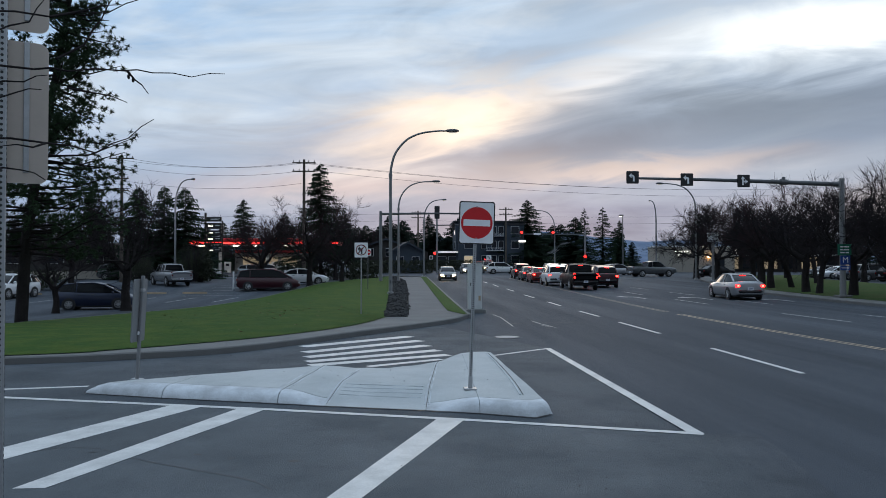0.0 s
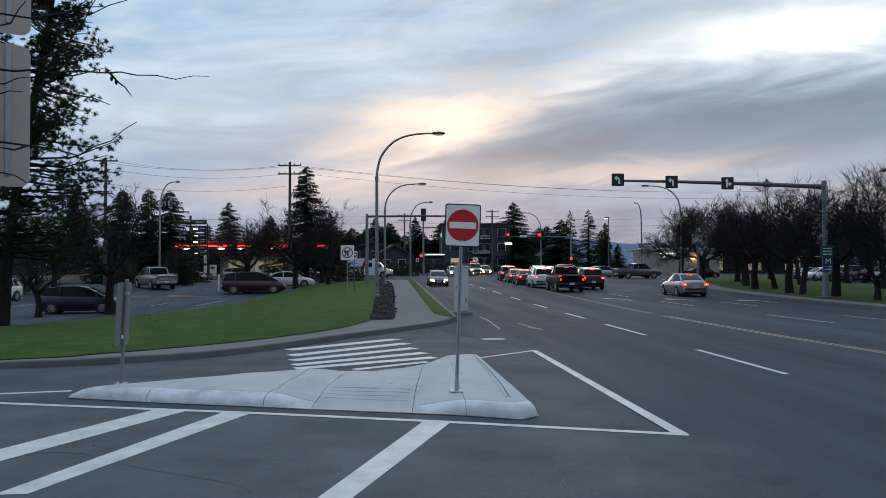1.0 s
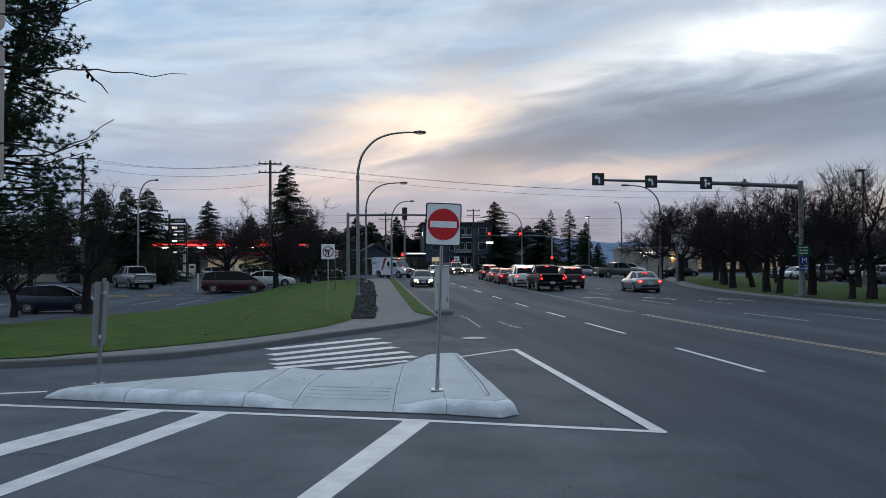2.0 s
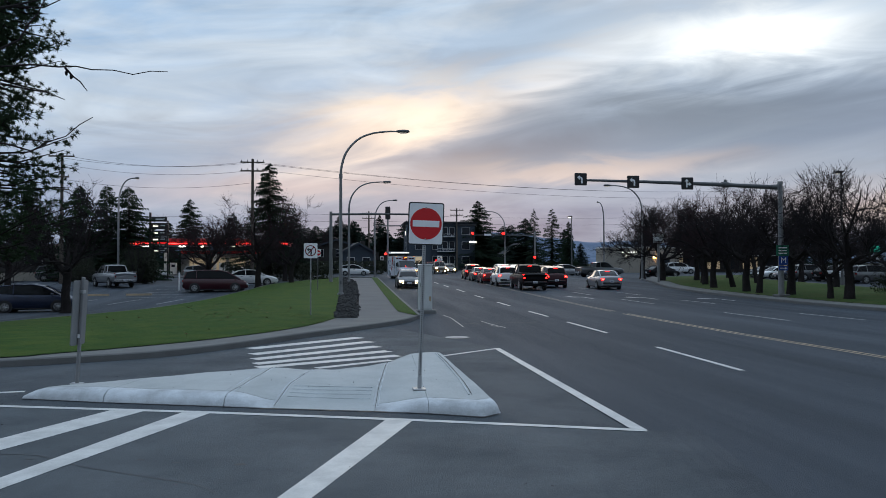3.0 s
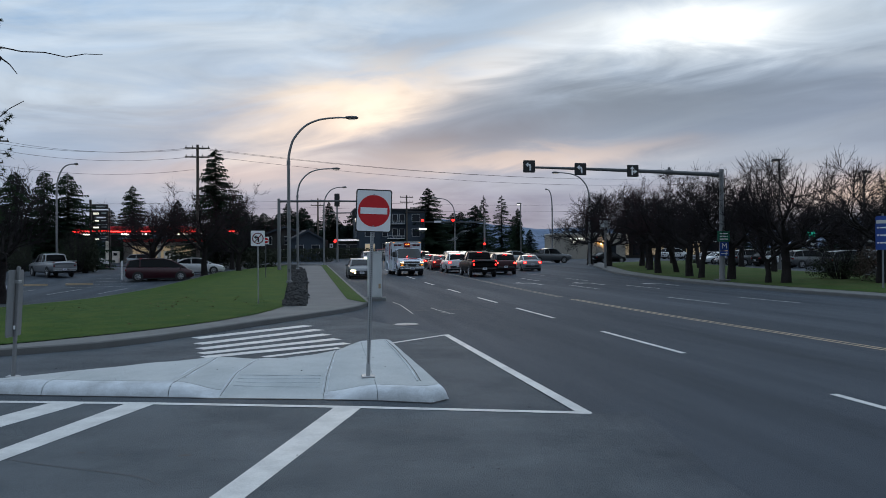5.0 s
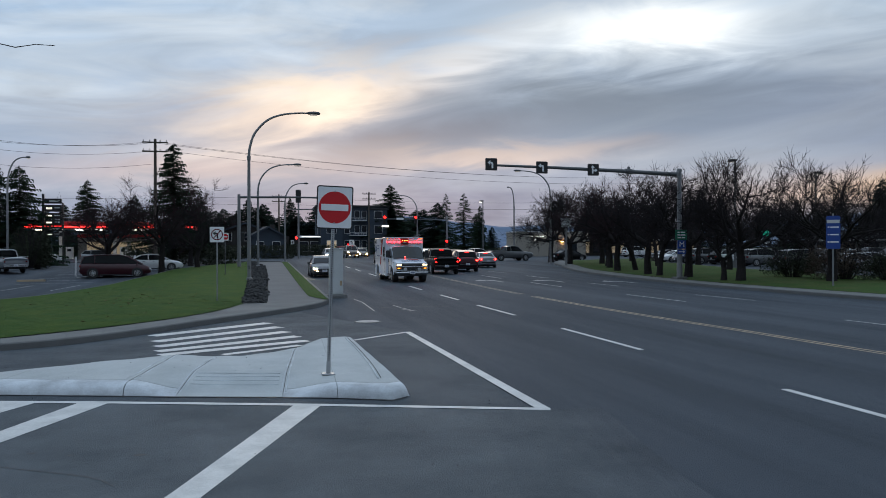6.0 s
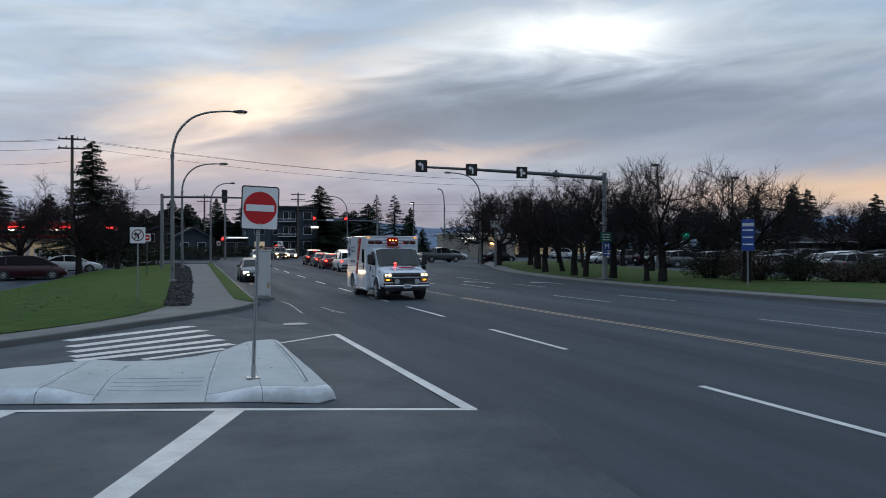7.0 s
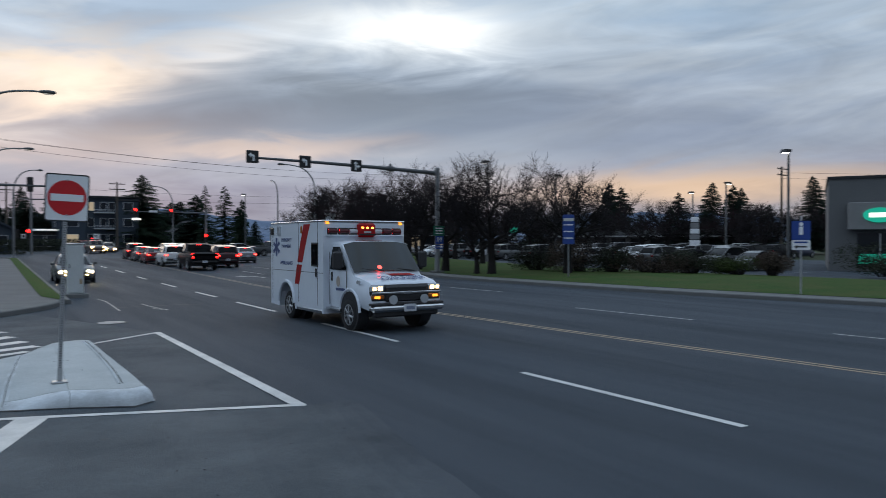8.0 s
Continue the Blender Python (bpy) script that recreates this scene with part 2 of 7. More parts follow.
def clear_glass(name, tint, rough=0.03):
    """Dark tinted glass: a sheet that mirrors the sky."""
    m = bpy.data.materials.new(name)
    m.use_nodes = True
    b = m.node_tree.nodes["Principled BSDF"]
    b.inputs["Base Color"].default_value = (*tint, 1)
    b.inputs["Roughness"].default_value = rough
    b.inputs["IOR"].default_value = 1.5
    b.inputs["Specular IOR Level"].default_value = 0.3
    return m


M = {}
M["asphalt"] = pbr("asphalt", (0.057, 0.070, 0.087), 0.8, 0, 0.34, 0.55, 75, 0.6, (0.030, 0.038, 0.048), 0.85, spec=0.2, stretch=(1.0, 0.07, 1.0))
M["apron"] = pbr("worn_asphalt", (0.094, 0.110, 0.123), 0.8, 0, 0.42, 0.7, 90, 0.7, (0.060, 0.073, 0.083), 0.9, spec=0.3)
M["slip"] = pbr("slip_lane_asphalt", (0.076, 0.090, 0.104), 0.8, 0, 0.45, 0.6, 85, 0.7, (0.046, 0.057, 0.067), 0.9, spec=0.28)
M["lot"] = pbr("lot_asphalt", (0.075, 0.076, 0.08), 0.8, 0, 0.15, 0.3, 40, 0.2, (0.055, 0.056, 0.058), 0.7)
M["paint"] = pbr("road_paint", (0.62, 0.62, 0.60), 0.6, 0, 0.12, 2.2, 45, 0.2, (0.40, 0.40, 0.39), 0.6)
M["paint_old"] = pbr("worn_road_paint", (0.40, 0.40, 0.39), 0.65, 0, 0.2, 2.5, 40, 0.2, (0.17, 0.17, 0.17), 0.8)
M["yellow"] = pbr("yellow_paint", (0.40, 0.295, 0.18), 0.6, 0, 0.2, 1.5, 40, 0.1, (0.18, 0.15, 0.11), 0.7)
M["yellow_worn"] = pbr("worn_yellow_paint", (0.26, 0.21, 0.15), 0.7, 0, 0.2, 1.0, 30, 0.1, (0.10, 0.09, 0.085), 0.8)
M["concrete"] = pbr("concrete", (0.47, 0.495, 0.495), 0.85, 0, 0.16, 1.1, 45, 0.4, (0.35, 0.375, 0.38), 0.55, spec=0.25)
M["kerb_light"] = pbr("pale_kerb", (0.62, 0.66, 0.69), 0.8, 0, 0.14, 1.9, 45, 0.4, (0.31, 0.325, 0.335), 0.75, spec=0.25)
M["kerb"] = pbr("old_kerb", (0.15, 0.152, 0.15), 0.9, 0, 0.15, 1.5, 50, 0.4, (0.13, 0.13, 0.125), 0.7, spec=0.2)
M["walk"] = pbr("pavement_concrete", (0.175, 0.178, 0.175), 0.88, 0, 0.1, 0.8, 50, 0.3, (0.125, 0.128, 0.125), 0.6, spec=0.2)
M["path"] = pbr("path_asphalt", (0.16, 0.16, 0.16), 0.88, 0, 0.1, 0.4, 60, 0.3, (0.125, 0.125, 0.125), 0.6, spec=0.2)
M["grass"] = pbr("lawn", (0.028, 0.072, 0.010), 0.95, 0, 0.35, 1.1, 13, 0.6, (0.068, 0.102, 0.018), 0.85, spec=0.1)
M["grass_dull"] = pbr("dull_grass", (0.040, 0.080, 0.017), 0.95, 0, 0.4, 0.5, 10, 0.5, (0.078, 0.090, 0.032), 0.8, spec=0.1)
M["blade"] = pbr("grass_blade", (0.033, 0.082, 0.015), 0.85, 0, 0.3, 1.1, 5, 0, (0.078, 0.116, 0.027), 0.85, spec=0.15)
M["ground"] = pbr("far_ground", (0.045, 0.06, 0.03), 0.95, 0, 0.3, 0.02, 0.6, 0, (0.07, 0.065, 0.05), 0.8, spec=0.1)
# also colours the strip of dirt and painted shade at the island's foot
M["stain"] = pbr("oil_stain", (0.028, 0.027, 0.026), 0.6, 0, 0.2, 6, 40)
M["verge"] = pbr("verge_grass", (0.038, 0.088, 0.015), 0.95, 0, 0.45, 1.6, 14, 0.9, (0.060, 0.074, 0.022), 0.8, spec=0.1)
M["rock"] = pbr("rock", (0.036, 0.036, 0.036), 0.9, 0, 0.3, 1.5, 12, 0.6, (0.025, 0.025, 0.025), 0.7)
M["mulch"] = pbr("mulch", (0.035, 0.030, 0.026), 0.95, 0, 0.4, 3, 30, 0.8)
M["galv"] = pbr("galvanised_steel", (0.42, 0.43, 0.44), 0.5, 0.7, 0.08, 4, 40, 0.05, (0.33, 0.34, 0.35), 0.6)
M["pole_grey"] = pbr("grey_pole_paint", (0.21, 0.215, 0.22), 0.55, 0.2, 0.08, 3, 30)
M["pole_dark"] = pbr("dark_pole_paint", (0.10, 0.105, 0.11), 0.55, 0.1, 0.08, 3, 30)
M["wood_pole"] = pbr("weathered_pole", (0.09, 0.075, 0.062), 0.95, 0, 0.25, 1.5, 25, 0.4)
M["black"] = pbr("black_plastic", (0.018, 0.018, 0.02), 0.5, 0, 0.1, 4, 30)
M["sign_white"] = pbr("sign_white", (0.86, 0.87, 0.88), 0.45, 0, 0.03, 2, 20, 0, (0.68, 0.69, 0.70), 0.4)
M["sign_red"] = pbr("sign_red", (0.60, 0.010, 0.016), 0.55, 0, 0.05, 2, 20)
M["ban_red"] = pbr("faded_ban_red", (0.15, 0.008, 0.016), 0.55, 0, 0.05, 2, 20)
M["sign_black"] = pbr("sign_black", (0.014, 0.014, 0.016), 0.5, 0, 0.05, 2, 20)
M["sign_blue"] = pbr("sign_blue", (0.014, 0.055, 0.27), 0.45, 0, 0.05, 2, 20)
M["sign_green"] = pbr("sign_green", (0.01, 0.13, 0.075), 0.5, 0, 0.05, 2, 20)
M["sign_back"] = pbr("sign_back_aluminium", (0.50, 0.43, 0.37), 0.55, 0.25, 0.06, 1.5, 12, 0, (0.42, 0.36, 0.31), 0.6)
M["cabinet"] = pbr("cabinet_paint", (0.55, 0.57, 0.57), 0.55, 0, 0.05, 2, 20, 0, (0.46, 0.48, 0.48), 0.5)
M["wire"] = pbr("wire", (0.03, 0.03, 0.032), 0.6, 0, 0.1, 1, 5)
M["lens"] = glow("lamp_lens", (1.0, 0.93, 0.82), 0.25)
M["lit"] = glow("lit_lamp", (1.0, 0.95, 0.85), 6.0)
M["red_on"] = glow("red_signal", (1.0, 0.007, 0.006), 12.0)
M["dark_lens"] = pbr("dark_lens", (0.03, 0.025, 0.02), 0.3)

# ---- ground, road, kerbs ----
def strip_xy(pts, step=2.0):
    """Points along a polyline at even steps."""
    out = [Vector(pts[0])]
    for a, b in zip(pts, pts[1:]):
        a, b = Vector(a), Vector(b)
        n = max(1, int((b - a).length / step))
        out += [a.lerp(b, (i + 1) / n) for i in range(n)]
    return out


def round_line(pts, steps=6):
    """A smooth curve through pts (Catmull-Rom)."""
    p = [Vector(q) for q in pts]
    p = [p[0] * 2 - p[1]] + p + [p[-1] * 2 - p[-2]]
    out = []
    for i in range(1, len(p) - 2):
        for k in range(steps):
            t = k / steps
            out.append(0.5 * (2 * p[i] + (p[i + 1] - p[i - 1]) * t + (2 * p[i - 1] - 5 * p[i] + 4 * p[i + 1] - p[i + 2]) * t * t + (3 * p[i] - p[i - 1] - 3 * p[i + 1] + p[i + 2]) * t ** 3))
    return out + [p[-2]]


def sheet(name, xs, ys, up, material, label):
    g = Geo().grid([[(x, y, ground_z(x, y) + up) for x in xs] for y in ys])
    return tagged(part(name, g, material, smooth=True), label, kind="structure")


far = [-2600, -900, -320, -160, -110]
sheet("ground", far + [i * 5.0 for i in range(-18, 19)] + [-q for q in far[::-1]], far[:2] + [-320, -90] + [i * 5.0 for i in range(-9, 40)] + [240, 400, 900, 2600], -0.07, M["ground"],
      "dull winter grass and bare earth reaching to the hills")
sheet("road", [i * 2.5 for i in range(-32, 32)], [i * 2.5 for i in range(-14, 68)], 0.0, M["asphalt"], "grey worn asphalt road with painted lanes")
sheet("road_far", [0, 5, 11, 17, 22], [165 + 15 * i for i in range(16)], 0.01, M["asphalt"], "grey asphalt road beyond the crossing")


def ribbon(name, left, right, up, material, label, thick=0.0, kind="structure", rows=1, bulge=0.0):
    """A sheet between two polylines of equal count, with a skirt down to the ground when thick."""
    g = Geo()
    def at(p, u):
        return (p[0], p[1], ground_z(p[0], p[1]) + u)
    lines = []
    if thick:
        lines.append([at(p, -0.02) for p in left])
        lines.append([at(p, up - 0.025) for p in left])
    for j in range(rows + 1):
        t = j / rows
        ins = [Vector(a).lerp(Vector(b), t) for a, b in zip(left, right)]
        if thick and j in (0, rows):
            o = [Vector(b) - Vector(a) for a, b in zip(left, right)]
            ins = [p + q.normalized() * min(0.03, q.length * 0.3) * (1 if j == 0 else -1) for p, q in zip(ins, o)]
        lines.append([at(p, up + bulge * 4 * t * (1 - t)) for p in ins])
    if thick:
        lines.append([at(p, up - 0.025) for p in right])
        lines.append([at(p, -0.02) for p in right])
    g.grid(lines)
    if thick:
        for k in (0, -1):
            g.add([row[k] for row in lines], [tuple(range(len(lines)))])
    return tagged(part(name, g, material, smooth=True), label, kind=kind)


def markings(label, name="road_marking"):
    return thing(name, pose(0, 0, 0), label, "road marking", kind="structure")


# the left block: kerb line, pavement, lawn, bed of stones, path
KERB_L = round_line([(-40, 9.5), (-20, 13.2), (-8.38, 15.7), (-6.3, 16.3), (-4.6, 17.06), (-3.6, 18.0), (-2.7, 19.2), (-1.7, 20.8), (-0.5, 22.5), (0.3, 23.7), (1.1, 24.9), (1.8, 26.2), (2.35, 28.0)])
LAWN_F = round_line([(-40, 9.9), (-20, 13.55), (-8.5, 16.0), (-6.55, 16.95), (-4.95, 18.3), (-3.9, 19.4), (-2.96, 20.7), (-2.3, 21.8), (-1.7, 23.1), (-1.35, 24.1), (-1.1, 25.1), (-0.9, 26.0), (-0.79, 26.6)])
KERB_IN = [a.lerp(b, min(1.0, 0.17 / max(0.01, (b - a).length))) for a, b in zip(KERB_L, LAWN_F)]
ribbon("kerb", KERB_L, KERB_IN, 0.15, M["kerb"], "weathered grey concrete kerb", 1)
joints = markings("dark joints across the concrete pavement", "pavement_joint")
for i in range(26, len(KERB_L) - 2, 4):
    a_, b_ = KERB_L[i].lerp(KERB_L[i + 1], 0.3), LAWN_F[i].lerp(LAWN_F[i + 1], 0.3)
    a_ = a_.lerp(b_, 0.03)
    s_ = (KERB_L[i + 1] - KERB_L[i]).normalized() * 0.012
    part("joint", Geo().add([(q.x, q.y, ground_z(q.x, q.y) + 0.153) for q in (a_ - s_, a_ + s_, b_ + s_, b_ - s_)], [(0, 1, 2, 3)]), M["black"], joints)
ribbon("pavement", KERB_IN, LAWN_F, 0.146, M["walk"], "worn grey concrete pavement at the corner")
STRAIGHT = [27.8, 30, 33, 37, 42, 48, 55, 63, 72, 80, 86]
ribbon("kerb_road", [(2.47, y) for y in STRAIGHT], [(2.30, y) for y in STRAIGHT], 0.15, M["walk"], "pale concrete kerb along the road", 1)
ribbon("kerb_return", round_line([(2.47, 86), (1.8, 89.5), (-0.5, 92), (-6, 93.2), (-40, 94)]), round_line([(2.30, 86), (1.65, 89.3), (-0.6, 91.8), (-6, 93.0), (-40, 93.8)]), 0.15, M["walk"], "pale concrete kerb turning into the side street", 1)
ribbon("verge", [(1.66 + 0.5 * (y < 29), y) for y in STRAIGHT], [(2.30, y) for y in STRAIGHT], 0.16, M["verge"], "narrow green grass verge by the kerb", rows=2, bulge=0.03)
ribbon("path", [(table(y, (26, 29, 45, 70, 86), (0.02, 0.1, 0.12, 0.0, -1.2)), y) for y in STRAIGHT], [(table(y, (28, 29.5, 60, 80, 86), (2.2, 1.66, 1.66, 1.66, 1.5)), y) for y in STRAIGHT], 0.145, M["path"], "smooth grey asphalt footpath")
ribbon("path_mouth", [(-0.82, 26.55), (-0.5, 27.4), (-0.05, 28.3)], [(1.75, 26.1), (2.05, 27.0), (2.35, 28.3)], 0.143, M["walk"], "concrete ramp where the path meets the kerb")
BED_Y = [26.6, 30, 35, 42, 50, 60, 72, 86]
BED_L = [(table(y, (26, 50, 86), (-0.79, -1.15, -2.0)), y) for y in BED_Y]
BED_R = [(table(y, (26.6, 29, 45, 70, 86), (0.0, 0.08, 0.1, -0.02, -1.2)), y) for y in BED_Y]
ribbon("stone_bed", BED_L, BED_R, 0.10, M["mulch"], "dark bed of mulch and stones", rows=2)
g_back = round_line([(-40, 20), (-26, 24), (-15.6, 27.5), (-14.6, 29.5), (-13.8, 32), (-12.8, 35.5), (-11.9, 39), (-11, 43.5), (-10.1, 48), (-9.2, 54), (-8.2, 61), (-6.2, 72), (-2.2, 86)])
g_front = LAWN_F[:72] + [Vector((table(y, (26, 50, 86), (-0.79, -1.15, -2.0)), y)) for y in [26.6 + 59.4 * ((i + 1) / 25) ** 1.4 for i in range(25)]]
nb = len(g_front)
g_back2 = [g_back[min(len(g_back) - 1, int(i * (len(g_back) - 1) / (nb - 1)))].lerp(g_back[min(len(g_back) - 1, int(i * (len(g_back) - 1) / (nb - 1)) + 1)], (i * (len(g_back) - 1) / (nb - 1)) % 1) for i in range(nb)]
lawn = ribbon("lawn", g_front, g_back2, 0.165, M["grass"], "mown green winter lawn with fallen leaves", rows=14, bulge=0.06)
ribbon("lawn_kerb", g_back2, [p + Vector((-0.16, 0.08)) for p in g_back2], 0.16, M["kerb"], "low kerb between lawn and car park", 1)

# the right side
KERB_R = round_line([(33, -20), (28.2, 0), (25.9, 8), (24.7, 13.3), (23.4, 20), (22.7, 27), (22.3, 36), (22.8, 46), (24.4, 56), (27.5, 66), (31.5, 78), (38, 86), (60, 92)])
KERB_R2 = [p + (Vector((0.17, 0.02))) for p in KERB_R]
ribbon("kerb_right", KERB_R, KERB_R2, 0.15, M["kerb"], "weathered concrete kerb of the far side", 1)
WALK_R2 = [p + Vector((1.5, 0.1)) for p in KERB_R]
ribbon("pavement_right", KERB_R2, WALK_R2, 0.146, M["walk"], "narrow concrete pavement of the far side")
GRASS_R2 = round_line([(48, -20), (43, 0), (41, 8), (40, 13.5), (39, 20), (38.5, 27), (38, 36), (38, 46), (39, 56), (41, 66), (43, 76), (46, 82), (60, 90)])
ribbon("grass_right", WALK_R2, GRASS_R2, 0.16, M["grass_dull"], "green grass strip with bare trees", rows=6, bulge=0.12)
ribbon("kerb_lot", GRASS_R2, [p + Vector((0.16, 0.05)) for p in GRASS_R2], 0.16, M["kerb"], "kerb between grass and car park", 1)

# the apron of the driveway
AP_L = [(-40, 6.8), (-20, 9.8), (-6.3, 11.9), (-4.4, 11.3), (-2.0, 10.6), (0.8, 9.75), (3.4, 8.85)]
AP_R = [(-40, -20), (-20, -20), (-8, -20), (-4, -12), (0.5, -6), (2.0, 0.5), (2.9, 6.0)]
ribbon("apron", AP_L, AP_R, 0.004, M["apron"], "paler worn asphalt of the driveway mouth", rows=10)
SLIP = [(-40, 9.3), (-20, 13.0), (-6.3, 16.1), (-4.0, 17.4), (-1.7, 20.6), (1.0, 24.6), (3.48, 17.9)]
ribbon("slip_lane", AP_L, SLIP, 0.003, M["slip"], "grey asphalt of the slip lane round the island", rows=8)
# its worn, fading margin
EDGE = round_line([Vector(q) for q in AP_R[3:] + [(3.4, 8.85)]], 7)
EDGE = [p + Vector((0.10 * noise.noise((p.y * 0.9, 3.3, 0)), 0)) for p in EDGE]
for k in range(1, 6):
    t = k / 6
    fade = pbr("fading_asphalt", tuple(lerp(a, b, t) for a, b in zip((0.094, 0.110, 0.123), (0.057, 0.070, 0.087))), 0.8, 0, 0.45, 0.7, 90, 0.7, tuple(lerp(a, b, t) for a, b in zip((0.060, 0.073, 0.083), (0.030, 0.038, 0.048))), 0.9, spec=0.28)
    ribbon("apron_margin", [p + Vector((0.2 * (k - 1) - (0.7 if k == 1 else 0.12), 0)) for p in EDGE], [p + Vector((0.2 * k - 0.12, 0)) for p in EDGE], 0.0055 - 0.0004 * k, fade, "worn margin of the driveway asphalt")


# ---- road markings ----
def mark(pts, up, name, material, parent):
    """A painted area from its outline, laid on the road."""
    g = Geo().add([(x, y, ground_z(x, y) + up) for x, y in pts], [tuple(range(len(pts)))])
    return part(name, g, material, parent)


def line(a, b, width, up, name, material, parent):
    a, b = Vector(a), Vector(b)
    n = max(1, int((b - a).length / 4))
    d = (b - a).normalized()
    s = Vector((-d.y, d.x)) * width / 2
    rows = [[(*q, ground_z(*q) + up) for q in (tuple(p - s), tuple(p + s))] for p in (a.lerp(b, i / n) for i in range(n + 1))]
    return part(name, Geo().grid(rows), material, parent)


lanes = markings("broken white lines between the lanes", "lane_line")
for y0 in (-11, -3, 5.2, 13.6, 21.5, 28.4, 35.6, 43.2, 51.6, 60.4, 68.5):
    line((7.47 + 0.06 * (y0 > 50), y0), (7.45 + 0.1 * (y0 > 50), y0 + 4.1 - 0.9 * (25 < y0 < 48)), 0.13, 0.006, "dash", M["paint"], lanes)
for y0 in (5.2, 13.3, 25.2, 36.3, 46):
    line((table(y0, (5, 13, 25, 36, 46), (16.9, 16.27, 15.6, 15.1, 14.9)), y0), (table(y0 + 4.4, (5, 13, 25, 36, 46), (16.9, 16.27, 15.6, 15.1, 14.9)), y0 + 4.4), 0.11, 0.006, "dash", M["paint_old"], lanes)
for y0 in (25, 36, 45.5, 54):
    line((18.45 - 0.02 * (y0 - 25), y0), (18.2 - 0.02 * (y0 - 25), y0 + 3.7), 0.11, 0.006, "dash", M["paint_old"], lanes)
centre = markings("faded double yellow centre line", "centre_line")
CY = round_line([(13.6, -12), (12.45, 4), (12.22, 6.6), (12.06, 8.8), (11.89, 10.8), (11.70, 13.4), (11.56, 16.2), (11.38, 18.7), (11.2, 21.8), (11.08, 26.2), (11.05, 31), (11.2, 40), (11.4, 50), (11.6, 62), (11.8, 84)], 4)
for off in (-0.1, 0.1):
    for mat, stretch in (("yellow", [p for p in CY if p.y < 30.5]), ("yellow_worn", [p for p in CY if p.y > 29.5])):
        rows = [[(p.x + off + s, p.y, ground_z(p.x, p.y) + 0.006) for s in (-0.045, 0.045)] for p in stretch]
        part("stripe", Geo().grid(rows), M[mat], centre)
stop = markings("wide white stop line at the lights", "stop_line")
line((12.2, 80), (22, 80), 0.5, 0.006, "bar", M["paint_old"], stop)
arrows = markings("worn white turn arrows in the far lanes", "lane_arrow")
for x, y in ((13.6, 43.0), (17.0, 42.0), (20.6, 40.0)):
    mark([(x - 0.08, y - 1.6), (x + 0.08, y - 1.6), (x + 0.08, y + 0.5), (x - 0.5, y + 1.1), (x - 0.5, y + 1.6), (x - 1.1, y + 0.8), (x - 0.5, y + 0.1), (x - 0.5, y + 0.6), (x - 0.08, y + 0.2)], 0.006, "arrow", M["paint_old"], arrows)
hatch = markings("white painted wedge and slanting bars round the island", "hatching")
for a, b in zip([(-24, 15.2), (-6.34, 11.87), (-4.41, 11.34), (-2.06, 10.70), (0.77, 9.83)], [(-6.34, 11.87), (-4.41, 11.34), (-2.06, 10.70), (0.77, 9.83), (3.62, 8.86)]):
    line(a, b, 0.13, 0.010, "edge_line", M["paint"], hatch)
mark([(3.63, 8.83), (3.51, 17.9), (3.36, 17.9), (3.45, 8.97)], 0.012, "edge_line", M["paint"], hatch)
line((3.45, 17.9), (1.95, 16.6), 0.12, 0.008, "edge_line", M["paint"], hatch)
line((-24, 9.5), (-5.4, 12.85), 0.13, 0.008, "edge_line", M["paint"], hatch)
mark([(-3.49, 11.02), (-2.97, 10.95), (-4.32, 8.05), (-5.2, 6.2), (-5.6, 6.2), (-4.62, 8.55)], 0.008, "bar", M["paint"], hatch)
mark([(-2.42, 10.78), (-2.02, 10.66), (-3.36, 7.05), (-3.66, 7.05)], 0.008, "bar", M["paint"], hatch)
mark([(0.42, 9.95), (0.77, 9.83), (-0.40, 6.6), (-0.83, 5.4), (-1.17, 5.4), (-0.72, 6.6)], 0.008, "bar", M["paint"], hatch)
zebra = markings("white zebra stripes across the slip lane", "crosswalk")
for a, b, w in (((-2.60, 18.62), (0.11, 21.05), 0.42), ((-2.39, 17.45), (0.39, 19.90), 0.40), ((-2.23, 16.55), (0.55, 18.74), 0.38), ((-2.10, 15.78), (0.77, 17.70), 0.36), ((-1.98, 15.22), (0.95, 16.80), 0.34), ((-0.78, 14.98), (0.75, 16.03), 0.22)):
    line(a, b, w, 0.008, "stripe", M["paint"], zebra)
cover = thing("manhole_cover", on_ground(2.82, 20.7), "worn steel manhole cover set in the road", "manhole cover")
part("frame", Geo().tube([(0, 0, -0.02), (0, 0, 0.008)], 0.38, 24), M["kerb"], cover)
part("lid", Geo().tube([(0, 0, -0.02), (0, 0, 0.014)], 0.33, 24), M["paint_old"], cover)
crack = markings("pale and dark sealed cracks across the asphalt", "sealed_crack")
for pts in [[(3.48, 29.76), (3.6, 28.2), (3.5, 24.18)], [(4.49, 26.49), (4.57, 25.25), (4.82, 23.68)], [(4.5, 24.6), (4.7, 23.9)]]:
    for a, b in zip(pts, pts[1:]):
        line(a, b, 0.05, 0.005, "seam", M["paint_old"], crack)
for pts in [[(3.3, 25.2), (4.2, 25.5), (4.76, 25.45), (5.4, 25.6), (6.3, 25.4)]]:
    for a, b in zip(round_line(pts, 3), round_line(pts, 3)[1:]):
        line(a, b, 0.06, 0.005, "seam", M["stain"], crack)
